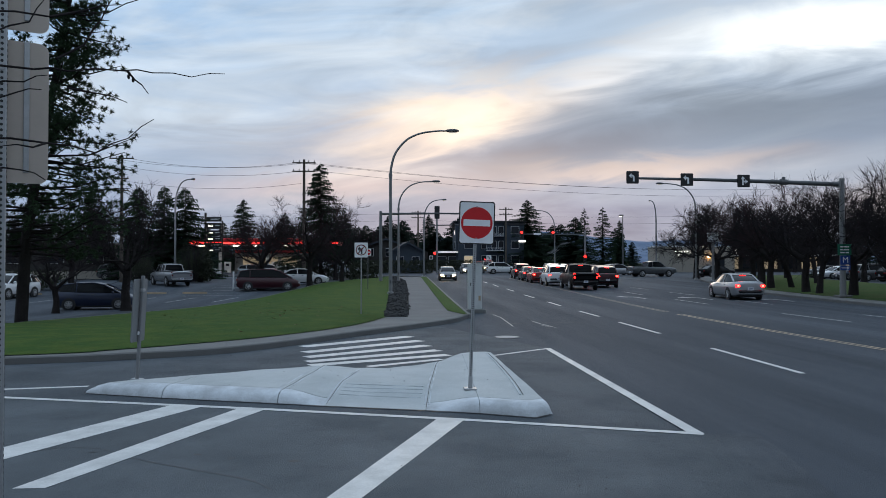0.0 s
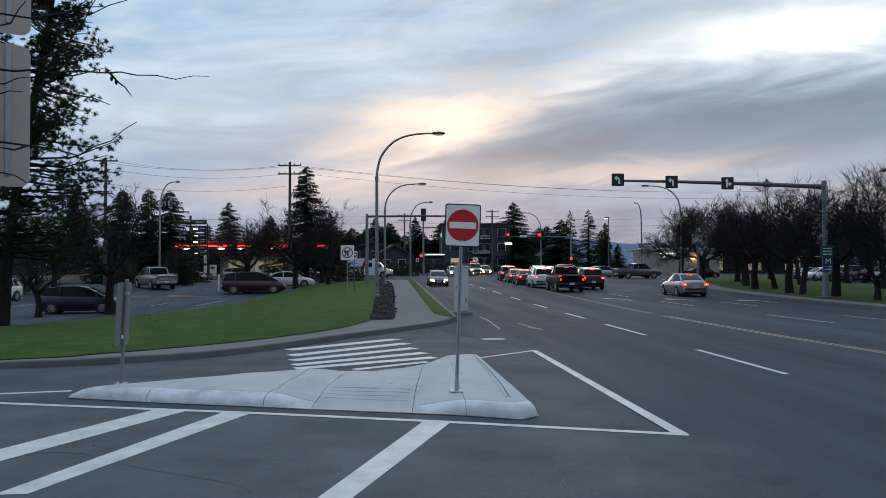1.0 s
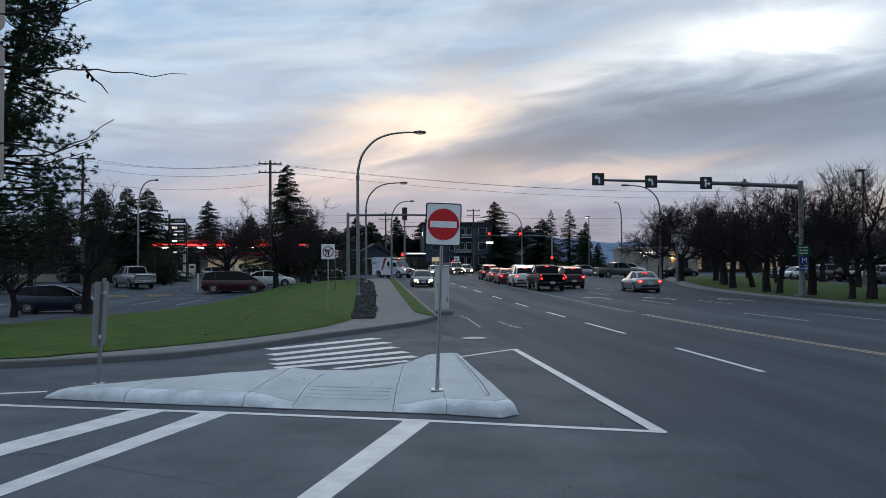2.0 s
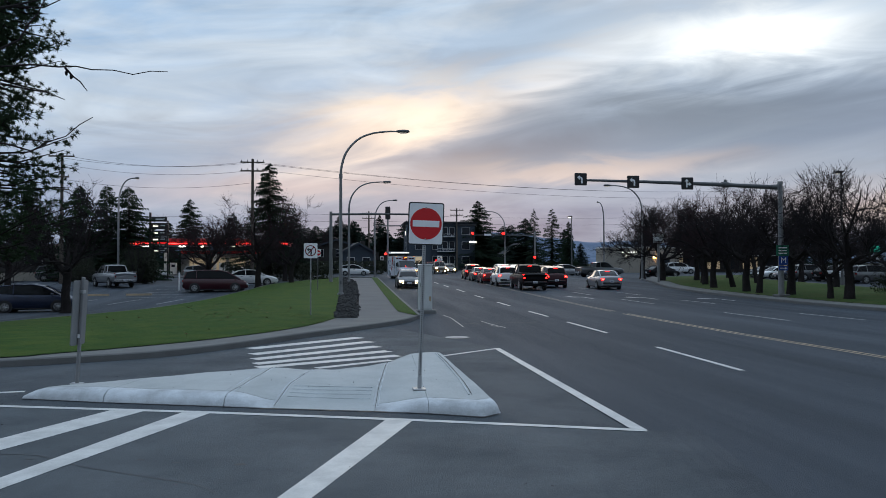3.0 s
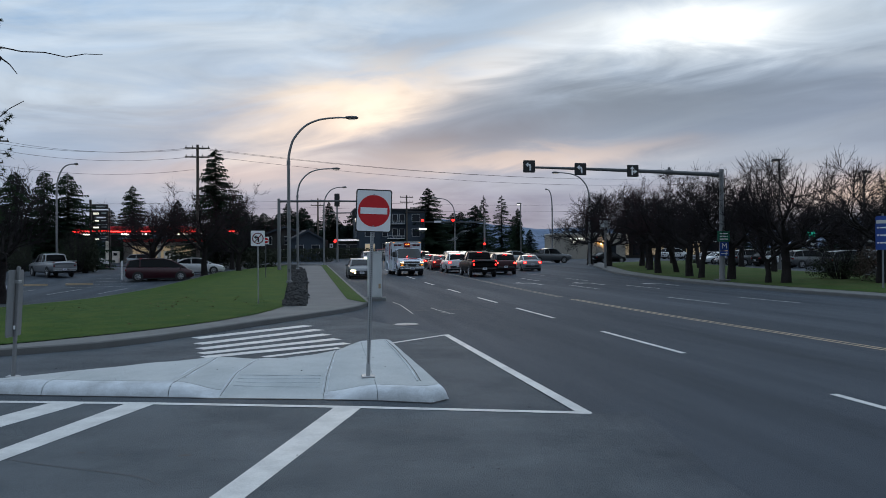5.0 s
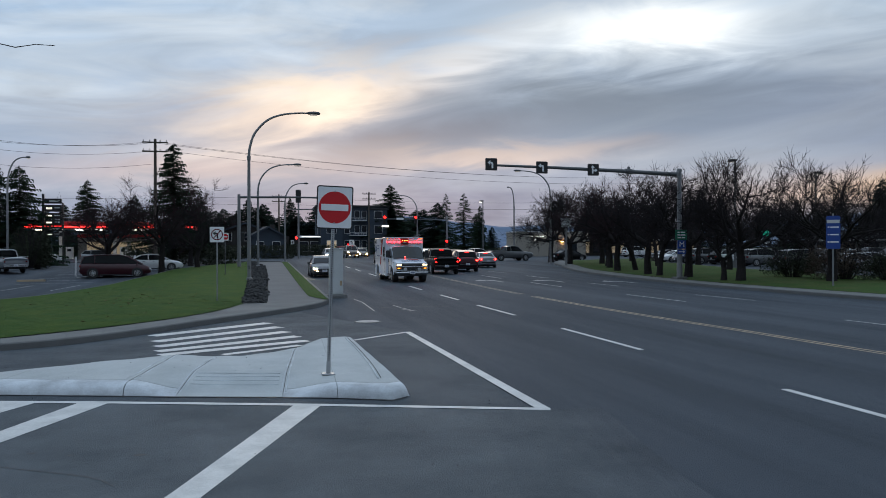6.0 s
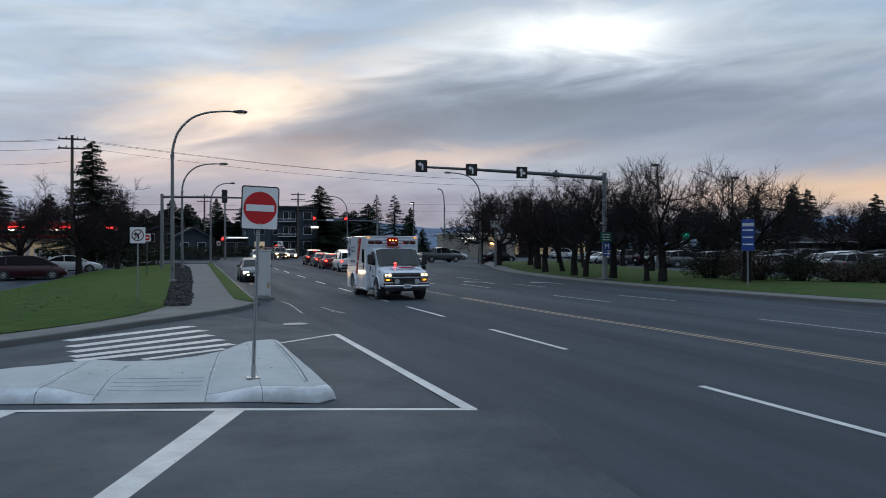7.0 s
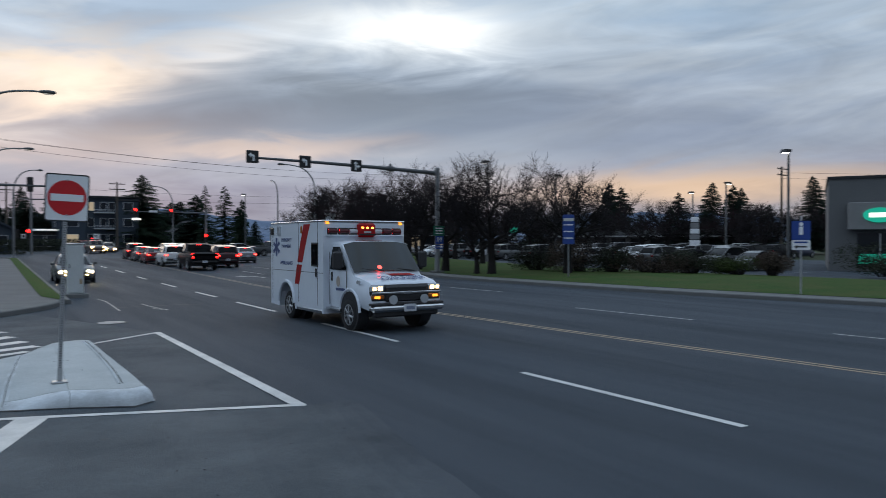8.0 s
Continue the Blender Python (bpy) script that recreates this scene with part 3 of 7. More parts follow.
for pts in [[(-3.44, 8.52), (-2.82, 8.01), (-2.24, 7.65), (-1.52, 7.22), (-1.25, 6.89)], [(-4.14, 8.43), (-3.86, 8.62), (-3.44, 8.52)]]:
    for a, b in zip(round_line(pts, 3), round_line(pts, 3)[1:]):
        line(a, b, 0.011, 0.007, "seam", M["black"], crack)
stain = markings("dark oil stains on the driveway asphalt", "oil_stain")
srng = random.Random(8)
for x, y in [(-1.87, 8.03), (-1.19, 7.88), (-3.47, 8.37), (-2.28, 8.21), (1.2, 8.4)]:
    w_ = srng.uniform(0.03, 0.07)
    mark([(x + w_ * srng.uniform(0.7, 1.3) * math.cos(k * 0.7), y + 0.6 * w_ * srng.uniform(0.6, 1.3) * math.sin(k * 0.7)) for k in range(9)], 0.007, "blot", M["stain"], stain)
lot_line = markings("faded white and yellow bay lines in the car park", "bay_line")
for i in range(7):
    line((-30 + i * 2.9, 48.5), (-29.4 + i * 2.9, 53.5), 0.1, 0.006, "bay_line", M["paint_old"], lot_line)
for i in range(9):
    line((-16.5, 55 + i * 2.8), (-11.5, 56 + i * 2.8), 0.1, 0.006, "bay_line", M["paint_old"], lot_line)
    line((45, 30 + i * 5.6), (50, 30 + i * 5.6), 0.1, 0.006, "bay_line", M["paint_old"], lot_line)


# ---- the traffic island ----
def build_island():
    near = [(-5.16, 12.17), (-3.8, 11.68), (-1.92, 11.12), (-1.2, 10.89), (-0.85, 10.8), (-0.36, 10.66), (0.27, 10.49), (1.02, 10.24), (1.74, 9.92), (2.02, 10.15)]
    back = [(-5.10, 12.30), (-3.49, 13.14), (-1.53, 14.16), (-0.75, 14.25), (-0.33, 14.40), (0.15, 14.70), (0.65, 15.15), (1.19, 16.13), (1.68, 16.37), (1.85, 16.20)]
    # height of the near lip and of the back lip: the wheelchair cut dips to the road
    dip_n = [0.95, 1, 1, 0.14, 0.10, 0.10, 0.12, 1, 1, 0.9]
    dip_b = [0.95, 1, 1, 0.6, 0.45, 0.45, 0.55, 1, 1, 1]
    isl = thing("traffic_island", pose(0, 0, 0), "pale concrete traffic island with rounded kerb and ramp", "traffic island", kind="structure")
    cuts = [0, 1.0, 2.0, 3.0, 6.0, 7.0, 9]

    def at(u, v):
        i = min(8, int(u))
        t = u - i
        n = Vector(near[i]).lerp(Vector(near[i + 1]), t)
        b = Vector(back[i]).lerp(Vector(back[i + 1]), t)
        ln = max(0.02, (b - n).length)
        p = n.lerp(b, v)
        dn, db = v * ln, (1 - v) * ln
        hn = lerp(dip_n[i], dip_n[i + 1], smooth01(t))
        hb = lerp(dip_b[i], dip_b[i + 1], smooth01(t))
        top = 0.17
        ramp = lerp(hn, 1.0, smooth01(dn / 1.3)) * lerp(hb, 1.0, smooth01(db / 1.3))
        edge = math.sqrt(max(0.0, 1 - (1 - min(1.0, dn / 0.22)) ** 2)) * math.sqrt(max(0.0, 1 - (1 - min(1.0, db / 0.12)) ** 2))
        side = math.sqrt(max(0.0, 1 - (1 - min(1.0, (9 - u) / 0.35)) ** 2)) * min(1.0, 0.55 + u / 0.3)
        return (p.x, p.y, max(0.012, top * ramp * edge * side) + 0.012 * noise.noise((p.x * 1.7, p.y * 1.7, 2)) * edge)

    def slab(name, u0, u1, v_of, material):
        nu = max(3, int((u1 - u0) * 12))
        rows = []
        for i in range(nu + 1):
            u = lerp(u0, u1, i / nu)
            vs = v_of(u)
            rows.append([at(u, v) for v in vs])
        first, last = rows[0], rows[-1]
        rows = [[(x, y, -0.03) for x, y, _ in first]] + rows + [[(x, y, -0.03) for x, y, _ in last]]
        rows = [[(r[0][0], r[0][1], -0.03)] + r + [(r[-1][0], r[-1][1], -0.03)] for r in rows]
        part(name, Geo().grid(rows), material, isl, smooth=True)

    def width(u):
        i = min(8, int(u))
        t = u - i
        return max(0.02, (Vector(near[i]).lerp(Vector(near[i + 1]), t) - Vector(back[i]).lerp(Vector(back[i + 1]), t)).length)

    for u0, u1 in zip(cuts, cuts[1:]):
        a, b = u0 + (0.0045 if u0 else 0), u1 - (0.0045 if u1 < 9 else 0)
        kerbed = not (2.9 < u0 < 5.9)
        k = 0.36
        if kerbed:
            slab("kerb_stone", a, b, lambda u: [min(0.45, k / width(u)) * (j / 9) for j in range(10)], M["kerb_light"])
            slab("slab", a, b, lambda u: [lerp(min(0.45, k / width(u)) + 0.018 / width(u), 1.0, j / 16) for j in range(17)], M["concrete"])
        else:
            slab("slab", a, b, lambda u: [j / 24 for j in range(25)], M["concrete"])
    # dark ribbon: dirt plus the kerb's contact shade, painted as one strip
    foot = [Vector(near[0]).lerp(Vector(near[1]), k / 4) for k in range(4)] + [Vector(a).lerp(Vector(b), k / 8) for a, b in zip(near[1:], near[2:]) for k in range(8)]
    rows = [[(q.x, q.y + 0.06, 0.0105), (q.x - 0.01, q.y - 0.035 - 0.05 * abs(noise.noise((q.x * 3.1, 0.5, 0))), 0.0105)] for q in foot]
    part("grime", Geo().grid(rows), M["stain"], isl, "dirt and painted contact shade along the kerb's foot")
    # pale trowelled bands beside the joints
    for u in (2.0, 3.0, 6.0):
        for du in (-0.05, 0.05):
            pts = [at(u + du, lerp(0.12 if u < 2.5 else 0.05, 0.95, i / 14)) for i in range(15)]
            part("joint_band", Geo().tube([(x, y, z - 0.004) for x, y, z in pts], 0.012, 6), M["kerb_light"], isl)
    # dark joint lines, and the line that borders the kerb of the far edge
    for u in (2.0, 3.0, 6.0):
        part("joint", Geo().tube([at(u, lerp(0.03, 0.97, i / 16)) for i in range(17)], 0.004, 5), M["mulch"], isl)
    border = round_line([(1.70, 10.72), (1.74, 11.6), (1.76, 12.8), (1.76, 14.4), (1.73, 15.7)], 5)
    for off, mat, r in ((0.0, "mulch", 0.005), (-0.045, "kerb_light", 0.014)):
        part("border_line", Geo().tube([(q.x + off, q.y, 0.174) for q in border], r, 5), M[mat], isl)
    # tooled grooves across the ramp
    for d in (0.55, 0.72, 0.89, 1.06):
        pts = []
        for i in range(9):
            u = lerp(3.25, 5.85, i / 8)
            q = at(u, d / width(u))
            pts.append((q[0], q[1], q[2] + 0.001))
        part("groove", Geo().tube(pts, 0.008, 5), M["kerb_light"], isl)


build_island()

# ---- street furniture ----
def disc_poly(cx, cz, r, n=28):
    return [(cx + r * math.cos(2 * math.pi * i / n), cz + r * math.sin(2 * math.pi * i / n)) for i in range(n)]


def round_rect(cx, cz, w, h, r, n=4):
    out = []
    for sx, sz, a0 in ((1, 1, 0), (-1, 1, 90), (-1, -1, 180), (1, -1, 270)):
        for k in range(n + 1):
            a = radians(a0 + 90 * k / n)
            out.append((cx + sx * (w / 2 - r) + r * math.cos(a), cz + sz * (h / 2 - r) + r * math.sin(a)))
    return out


def perforated_post(parent, height, size=0.05):
    """A square steel post with rows of punched holes."""
    post = part("post", Geo().box(0, 0, height / 2, size, size, height, 0.006), M["galv"], parent)
    g = Geo()
    n = int(height / 0.032)
    for k in range(n):
        z = 0.05 + k * 0.032
        if z > height - 0.02:
            break
        g.prism(disc_poly(0, z, 0.0085, 8), -size / 2 - 0.002, -size / 2 + 0.004, "y")
        g.prism(disc_poly(0, z, 0.0085, 8), -size / 2 - 0.002, -size / 2 + 0.004, "x")
        g.prism(disc_poly(0, z, 0.0085, 8), size / 2 - 0.004, size / 2 + 0.002, "x")
    tagged(part("punched_hole", g, M["black"], parent, "dark punched holes of the post"), kind="stuff")
    return post


def no_entry_sign():
    s = thing("no_entry_sign", pose(0.97, 11.26, 0.165, 0, 2.0, 0), "square white no-entry sign with red disc on perforated steel post", "road sign")
    part("base_plate", Geo().box(0, 0, 0.012, 0.2, 0.2, 0.024, 0.006), M["galv"], s)
    part("sleeve", Geo().box(0, 0, 0.11, 0.062, 0.062, 0.2, 0.005), M["galv"], s)
    perforated_post(s, 2.86)
    plate = part("plate", Geo().prism(round_rect(0.015, 2.545, 0.552, 0.657, 0.04), -0.032, -0.028, "y"), M["sign_black"], s, "black rim of the sign plate")
    part("face", Geo().prism(round_rect(0.015, 2.545, 0.515, 0.62, 0.03), -0.036, -0.0325, "y"), M["sign_white"], plate, "white sign face")
    part("red_disc", Geo().prism(disc_poly(0.015, 2.545, 0.243, 40), -0.039, -0.0365, "y"), M["sign_red"], plate, "red disc")
    part("white_bar", Geo().box(0.015, -0.0415, 2.545, 0.41, 0.004, 0.098), M["sign_white"], plate, "white bar across the disc")
    for z in (2.31, 2.79):
        part("bolt", Geo().tube([(0.01, -0.048, z), (0.01, -0.03, z)], 0.012, 8), M["galv"], plate)


def edge_sign():
    s = thing("keep_right_sign", pose(-4.5, 12.6, 0.15, 0, 3.2, -8), "grey sign plate seen from behind on a low steel post", "road sign")
    part("base_plate", Geo().box(0, 0, 0.01, 0.16, 0.16, 0.02, 0.004), M["galv"], s)
    part("post", Geo().box(0, 0, 0.87, 0.05, 0.05, 1.74, 0.008), M["pole_grey"], s)
    part("plate", Geo().prism(round_rect(0.0, 1.16, 0.45, 1.05, 0.04), -0.045, -0.029, "x"), M["pole_grey"], s, "weathered grey plate")
    part("bracket", Geo().box(0, 0, 1.5, 0.07, 0.09, 0.05, 0.005), M["galv"], s)
    part("tag", Geo().box(-0.01, -0.03, 0.78, 0.03, 0.02, 0.06, 0.004), M["sign_white"], s, "small white tag")


def arrow_geo(pts, y0, y1):
    return Geo().prism(pts, y0, y1, "y")


LEFT_ARROW = [(0.09, -0.22), (0.09, 0.02), (0.06, 0.10), (-0.02, 0.13), (-0.07, 0.13), (-0.07, 0.22), (-0.22, 0.085), (-0.07, -0.05), (-0.07, 0.04), (-0.03, 0.04), (0.0, 0.01), (0.0, -0.22)]


def turn_sign():
    s = thing("turn_ban_sign", on_ground(-1.7, 27.9, 0, 0.15), "square white turn-ban sign on a thin steel post", "road sign")
    perforated_post(s, 2.68, 0.045)
    plate = part("plate", Geo().prism(round_rect(0, 2.43, 0.5, 0.56, 0.03), -0.03, -0.026, "y"), M["sign_white"], s, "white sign plate")
    ring = Geo()
    a, b = disc_poly(0, 2.43, 0.205, 32), disc_poly(0, 2.43, 0.17, 32)
    n = 32
    ring.add([(x, -0.033, z) for x, z in a] + [(x, -0.033, z) for x, z in b], [(i, (i + 1) % n, n + (i + 1) % n, n + i) for i in range(n)])
    part("ring", ring, M["ban_red"], plate, "dark red ring")
    part("arrow", arrow_geo([(x * 0.62 - 0.01, 2.42 + z * 0.62) for x, z in LEFT_ARROW], -0.034, -0.031), M["sign_black"], plate, "black arrow")
    part("slash", Geo().add([(-0.13, -0.036, 2.31), (-0.10, -0.036, 2.29), (0.13, -0.036, 2.55), (0.10, -0.036, 2.57)], [(0, 1, 2, 3)]), M["ban_red"], plate, "dark red slash")
    t = thing("no_entry_sign", on_ground(-2.7, 52, 0, 0.15), "small no-entry sign on a far post", "road sign")
    part("post", Geo().tube([(0, 0, 0), (0, 0, 2.9)], 0.03, 8), M["pole_dark"], t)
    pl = part("plate", Geo().prism(round_rect(0, 2.6, 0.45, 0.5, 0.03), -0.04, -0.034, "y"), M["sign_white"], t)
    part("red_disc", Geo().prism(disc_poly(0, 2.6, 0.2, 20), -0.044, -0.041, "y"), M["sign_red"], pl)
    part("white_bar", Geo().box(0, -0.047, 2.6, 0.3, 0.004, 0.08), M["sign_white"], pl)


def close_sign():
    s = thing("parking_sign", pose(-2.24, 4.15, 0, 0, 0, 27), "tall sign panels seen from their pale back on a perforated post", "road sign")
    perforated_post(s, 4.2, 0.05)
    for zc, h in ((2.98, 0.80), (3.80, 0.72)):
        pl = part("panel", Geo().prism(round_rect(-0.05, zc - 0.03, 0.56, h, 0.05), 0.028, 0.034, "y"), M["sign_back"], s, "bare aluminium back of a sign panel")
        part("stiffener", Geo().box(0.12, 0.022, zc, 0.03, 0.012, h - 0.06, 0.003), M["galv"], pl)
        for z in (zc - 0.2, zc + 0.2):
            part("bolt", Geo().tube([(0.0, -0.034, z), (0.0, 0.03, z)], 0.012, 8), M["galv"], pl)


def street_lamp(x, y, rz, height=9.95, arm=4.15, label="curved grey steel street lamp beside the road", lit=False, up=0.15):
    s = thing("street_lamp", on_ground(x, y, rz, up), label, "street lamp", "street lamps")
    k = arm / 4.15
    h = height
    part("base", Geo().tube([(0, 0, 0), (0, 0, 0.12), (0, 0, 0.16)], [0.2, 0.19, 0.13], 12), M["pole_grey"], s)
    part("hand_hole", Geo().box(0, -0.115, 0.75, 0.1, 0.02, 0.2, 0.01), M["pole_dark"], s)
    part("pole", Geo().tube([(0, 0, 0), (0, 0, h * 0.4), (0, 0, h * 0.72)], [0.115, 0.10, 0.085], 12), M["pole_grey"], s, smooth=True)
    part("collar", Geo().tube([(0, 0, h * 0.71), (0, 0, h * 0.735)], 0.11, 12), M["pole_grey"], s)
    arc = round_line([(0, 0, h * 0.72), (0.05 * k, 0, h * 0.78), (0.32 * k, 0, h * 0.866), (1.0 * k, 0, h * 0.945), (1.86 * k, 0, h * 0.985), (2.9 * k, 0, h), (3.5 * k, 0, h)], 4)
    part("arm", Geo().tube(arc, [lerp(0.085, 0.045, i / (len(arc) - 1)) for i in range(len(arc))], 10), M["pole_grey"], s, smooth=True)
    head = Geo().loft([[(hx, w * math.cos(a), h + 0.02 + t * math.sin(a)) for a in (2 * math.pi * i / 12 for i in range(12))] for hx, w, t in
                       ((3.35 * k, 0.05, 0.05), (3.5 * k, 0.11, 0.09), (3.8 * k, 0.16, 0.12), (4.05 * k, 0.13, 0.1), (4.17 * k, 0.05, 0.04))])
    hd = part("lamp_head", head, M["pole_dark"], s, smooth=True)
    part("lens", Geo().box(3.78 * k, 0, h - 0.085, 0.42 * k, 0.2, 0.05, 0.02), M["lit"] if lit else M["lens"], hd, "pale lamp lens")
    return s


def arrow_signal_gantry():
    s = thing("sign_gantry", on_ground(24.0, 39.6, 0, 0.15), "grey steel mast arm carrying black lane arrow signs", "sign gantry")
    part("footing", Geo().box(0, 0, 0.06, 0.7, 0.7, 0.14, 0.03), M["kerb"], s)
    part("mast", Geo().tube([(0, 0, 0.1), (0, 0, 3.2), (0, 0, 6.45)], [0.17, 0.145, 0.12], 14), M["pole_grey"], s, smooth=True)
    part("mast_cap", Geo().tube([(0, 0, 6.4), (0, 0, 6.56)], [0.16, 0.14], 12), M["pole_grey"], s)
    part("flange", Geo().box(-0.2, 0, 6.22, 0.1, 0.34, 0.36, 0.02), M["pole_grey"], s)
    part("arm", Geo().tube([(-0.1, 0, 6.22), (-4, 0, 6.36), (-8, 0, 6.46), (-11.9, 0, 6.52)], [0.13, 0.11, 0.085, 0.06], 12), M["pole_dark"], s, smooth=True)
    part("coupling", Geo().tube([(-3.1, 0, 6.33), (-3.5, 0, 6.345)], 0.16, 12), M["pole_dark"], s)
    part("camera_pod", Geo().tube([(-3.3, 0, 6.4), (-3.3, 0, 6.62)], [0.12, 0.07], 10), M["pole_dark"], s)
    straight = [(-0.10, -0.22), (-0.02, -0.22), (-0.02, -0.08), (0.07, -0.08), (0.07, -0.15), (0.22, -0.04), (0.07, 0.07), (0.07, 0.0), (-0.02, 0.0), (-0.02, 0.10), (0.06, 0.10), (-0.06, 0.24), (-0.18, 0.10), (-0.10, 0.10)]
    for x, pts, z in ((-11.75, LEFT_ARROW, 6.55), (-8.75, LEFT_ARROW, 6.44), (-5.6, straight, 6.38)):
        box = part("arrow_sign", Geo().box(x, -0.12, z, 0.68, 0.12, 0.68, 0.03), M["sign_black"], s, "black square lane sign")
        part("arrow", arrow_geo([(x + a * 1.05, z + b * 1.05) for a, b in pts], -0.19, -0.181), M["sign_white"], box, "white arrow")
    g = part("route_sign", Geo().box(-0.02, -0.21, 2.62, 0.78, 0.03, 0.62, 0.02), M["sign_green"], s, "green route sign")
    for z in (2.78, 2.62, 2.46):
        part("text_bar", Geo().box(-0.02, -0.23, z, 0.5, 0.008, 0.07), M["sign_white"], g)
    b = part("letter_sign", Geo().box(0.02, -0.21, 2.05, 0.56, 0.03, 0.5, 0.02), M["sign_blue"], s, "blue sign with a white letter")
    cu = bpy.data.curves.new("letter", "FONT")
    cu.body, cu.size, cu.align_x, cu.align_y, cu.extrude = "M", 0.46, "CENTER", "CENTER", 0.003
    cu.materials.append(M["sign_white"])
    o = new("letter", cu)
    o.parent, o.matrix_basis = b, pose(0.02, -0.232, 2.05, 90, 0, 0)
    a = part("arrow_plate", Geo().box(0.02, -0.21, 1.62, 0.56, 0.03, 0.26, 0.02), M["sign_blue"], s, "blue arrow plate")
    part("arrow", arrow_geo([(-0.2, 1.60), (0.1, 1.60), (0.1, 1.54), (0.24, 1.62), (0.1, 1.70), (0.1, 1.64), (-0.2, 1.64)], -0.235, -0.228), M["sign_white"], a)


def signal_head(parent, x, y, z, lit=None, face=-1, n=3):
    """A traffic signal head; face -1 looks towards the viewer's side of the road."""
    hd = part("signal_head", Geo().box(x, y, z, 0.36, 0.26, 0.36 * n, 0.04), M["black"], parent, "black signal head")
    part("backboard", Geo().prism(round_rect(x, z, 0.48, 0.36 * n + 0.12, 0.06), y + 0.10 * -face, y + 0.115 * -face, "y"), M["black"], hd)
    for k in range(n):
        zz = z + 0.36 * ((n - 1) / 2 - k)
        on = lit is not None and k == lit
        g = Geo().tube([(x, y + 0.12 * face, zz), (x, y + 0.17 * face, zz)], 0.19, 14)
        part("lens", g, M["red_on"] if on else M["dark_lens"], hd, "lit red lens" if on else "")
        vis = Geo().grid([[(x + 0.16 * math.cos(a), y + d * face, zz + 0.16 * math.sin(a)) for a in (math.pi * i / 8 for i in range(9))] for d in (0.13, 0.36)])
        part("visor", vis, M["black"], hd)


def signal_masts():
    a = thing("signal_mast", on_ground(-2.4, 69, 0, 0.15), "dark steel signal mast reaching over the oncoming lanes", "traffic light", "traffic lights")
    part("pole", Geo().tube([(0, 0, 0), (0, 0, 6.55)], [0.17, 0.13], 12), M["pole_grey"], a, smooth=True)
    part("arm", Geo().tube([(0, 0, 6.3), (5, 0, 6.35), (9.5, 0, 6.35)], [0.11, 0.09, 0.06], 10), M["pole_dark"], a, smooth=True)
    signal_head(a, 5.25, 0.1, 6.45, None, 1)
    signal_head(a, 8.8, 0.1, 6.2, None, 1)
    part("lower_head", Geo().box(0.3, 0.1, 2.7, 0.35, 0.3, 0.9, 0.04), M["black"], a)
    b = thing("signal_mast", on_ground(4.6, 112, 0, 0.0), "far signal mast with a lit red light on its pole", "traffic light", "traffic lights")
    part("pole", Geo().tube([(0, 0, 0), (0, 0, 8.4)], [0.17, 0.12], 12), M["pole_grey"], b, smooth=True)
    part("arm", Geo().tube([(-1.3, 0, 7.3), (0, 0, 7.3), (6, 0, 7.4)], 0.09, 10), M["pole_dark"], b)
    signal_head(b, 2.5, 0, 7.1)
    signal_head(b, -0.35, -0.2, 2.7, 0)
    signal_head(b, -1.6, -0.2, 2.7)
    w = part("walk_sign", Geo().box(-0.9, -0.1, 2.4, 0.5, 0.1, 0.6, 0.02), M["sign_white"], b)
    part("symbol_bar", Geo().box(-0.9, -0.17, 2.4, 0.25, 0.02, 0.35), M["sign_black"], w)
    c = thing("signal_mast", on_ground(27.3, 112, 0, 0.0), "far signal mast arm with two lit red lights", "traffic light", "traffic lights")
    part("pole", Geo().tube([(0, 0, 0), (0, 0, 6.5)], [0.17, 0.13], 12), M["pole_grey"], c, smooth=True)
    part("arm", Geo().tube([(0, 0, 5.9), (-6, 0, 5.95), (-10.3, 0, 5.95)], [0.11, 0.09, 0.06], 10), M["pole_dark"], c, smooth=True)
    for x in (-5.0, -9.8):
        signal_head(c, x, -0.15, 5.85, 0)
    signal_head(c, -0.1, -0.3, 2.2, 0)
    part("name_plate", Geo().box(-7.4, -0.1, 6.0, 1.1, 0.04, 0.3), M["sign_white"], c)
    d = thing("lane_sign", on_ground(12.6, 113, 0), "small white lane sign on a post", "road sign")
    part("post", Geo().tube([(0, 0, 0), (0, 0, 2.6)], 0.04, 8), M["pole_grey"], d)
    p = part("plate", Geo().box(0, -0.06, 2.4, 0.75, 0.03, 0.75, 0.02), M["sign_white"], d)
    part("arrow", arrow_geo([(x * 1.2, 2.4 + z * 1.2) for x, z in LEFT_ARROW], -0.09, -0.08), M["sign_black"], p)


def cabinet_box():
    s = thing("utility_cabinet", on_ground(2.86, 31.0), "pale grey metal utility cabinet on a small pad", "utility cabinet")
    part("pad", Geo().tube([(0, 0, 0), (0, 0, 0.12), (0, 0, 0.15)], [0.48, 0.47, 0.44], 20), M["walk"], s, "round concrete pad")
    b = part("cabinet", Geo().box(0, 0, 1.08, 0.56, 0.5, 1.86, 0.02), M["cabinet"], s)
    part("cap", Geo().box(0, 0, 2.03, 0.62, 0.56, 0.05, 0.015), M["cabinet"], s)
    part("door", Geo().box(0, -0.255, 1.08, 0.5, 0.02, 1.75, 0.008), M["cabinet"], s)
    part("notice", Geo().box(0.18, -0.27, 0.62, 0.09, 0.006, 0.2), M["yellow"], b, "small yellow notice")
    part("handle", Geo().box(-0.2, -0.275, 1.2, 0.03, 0.03, 0.14, 0.008), M["black"], b)


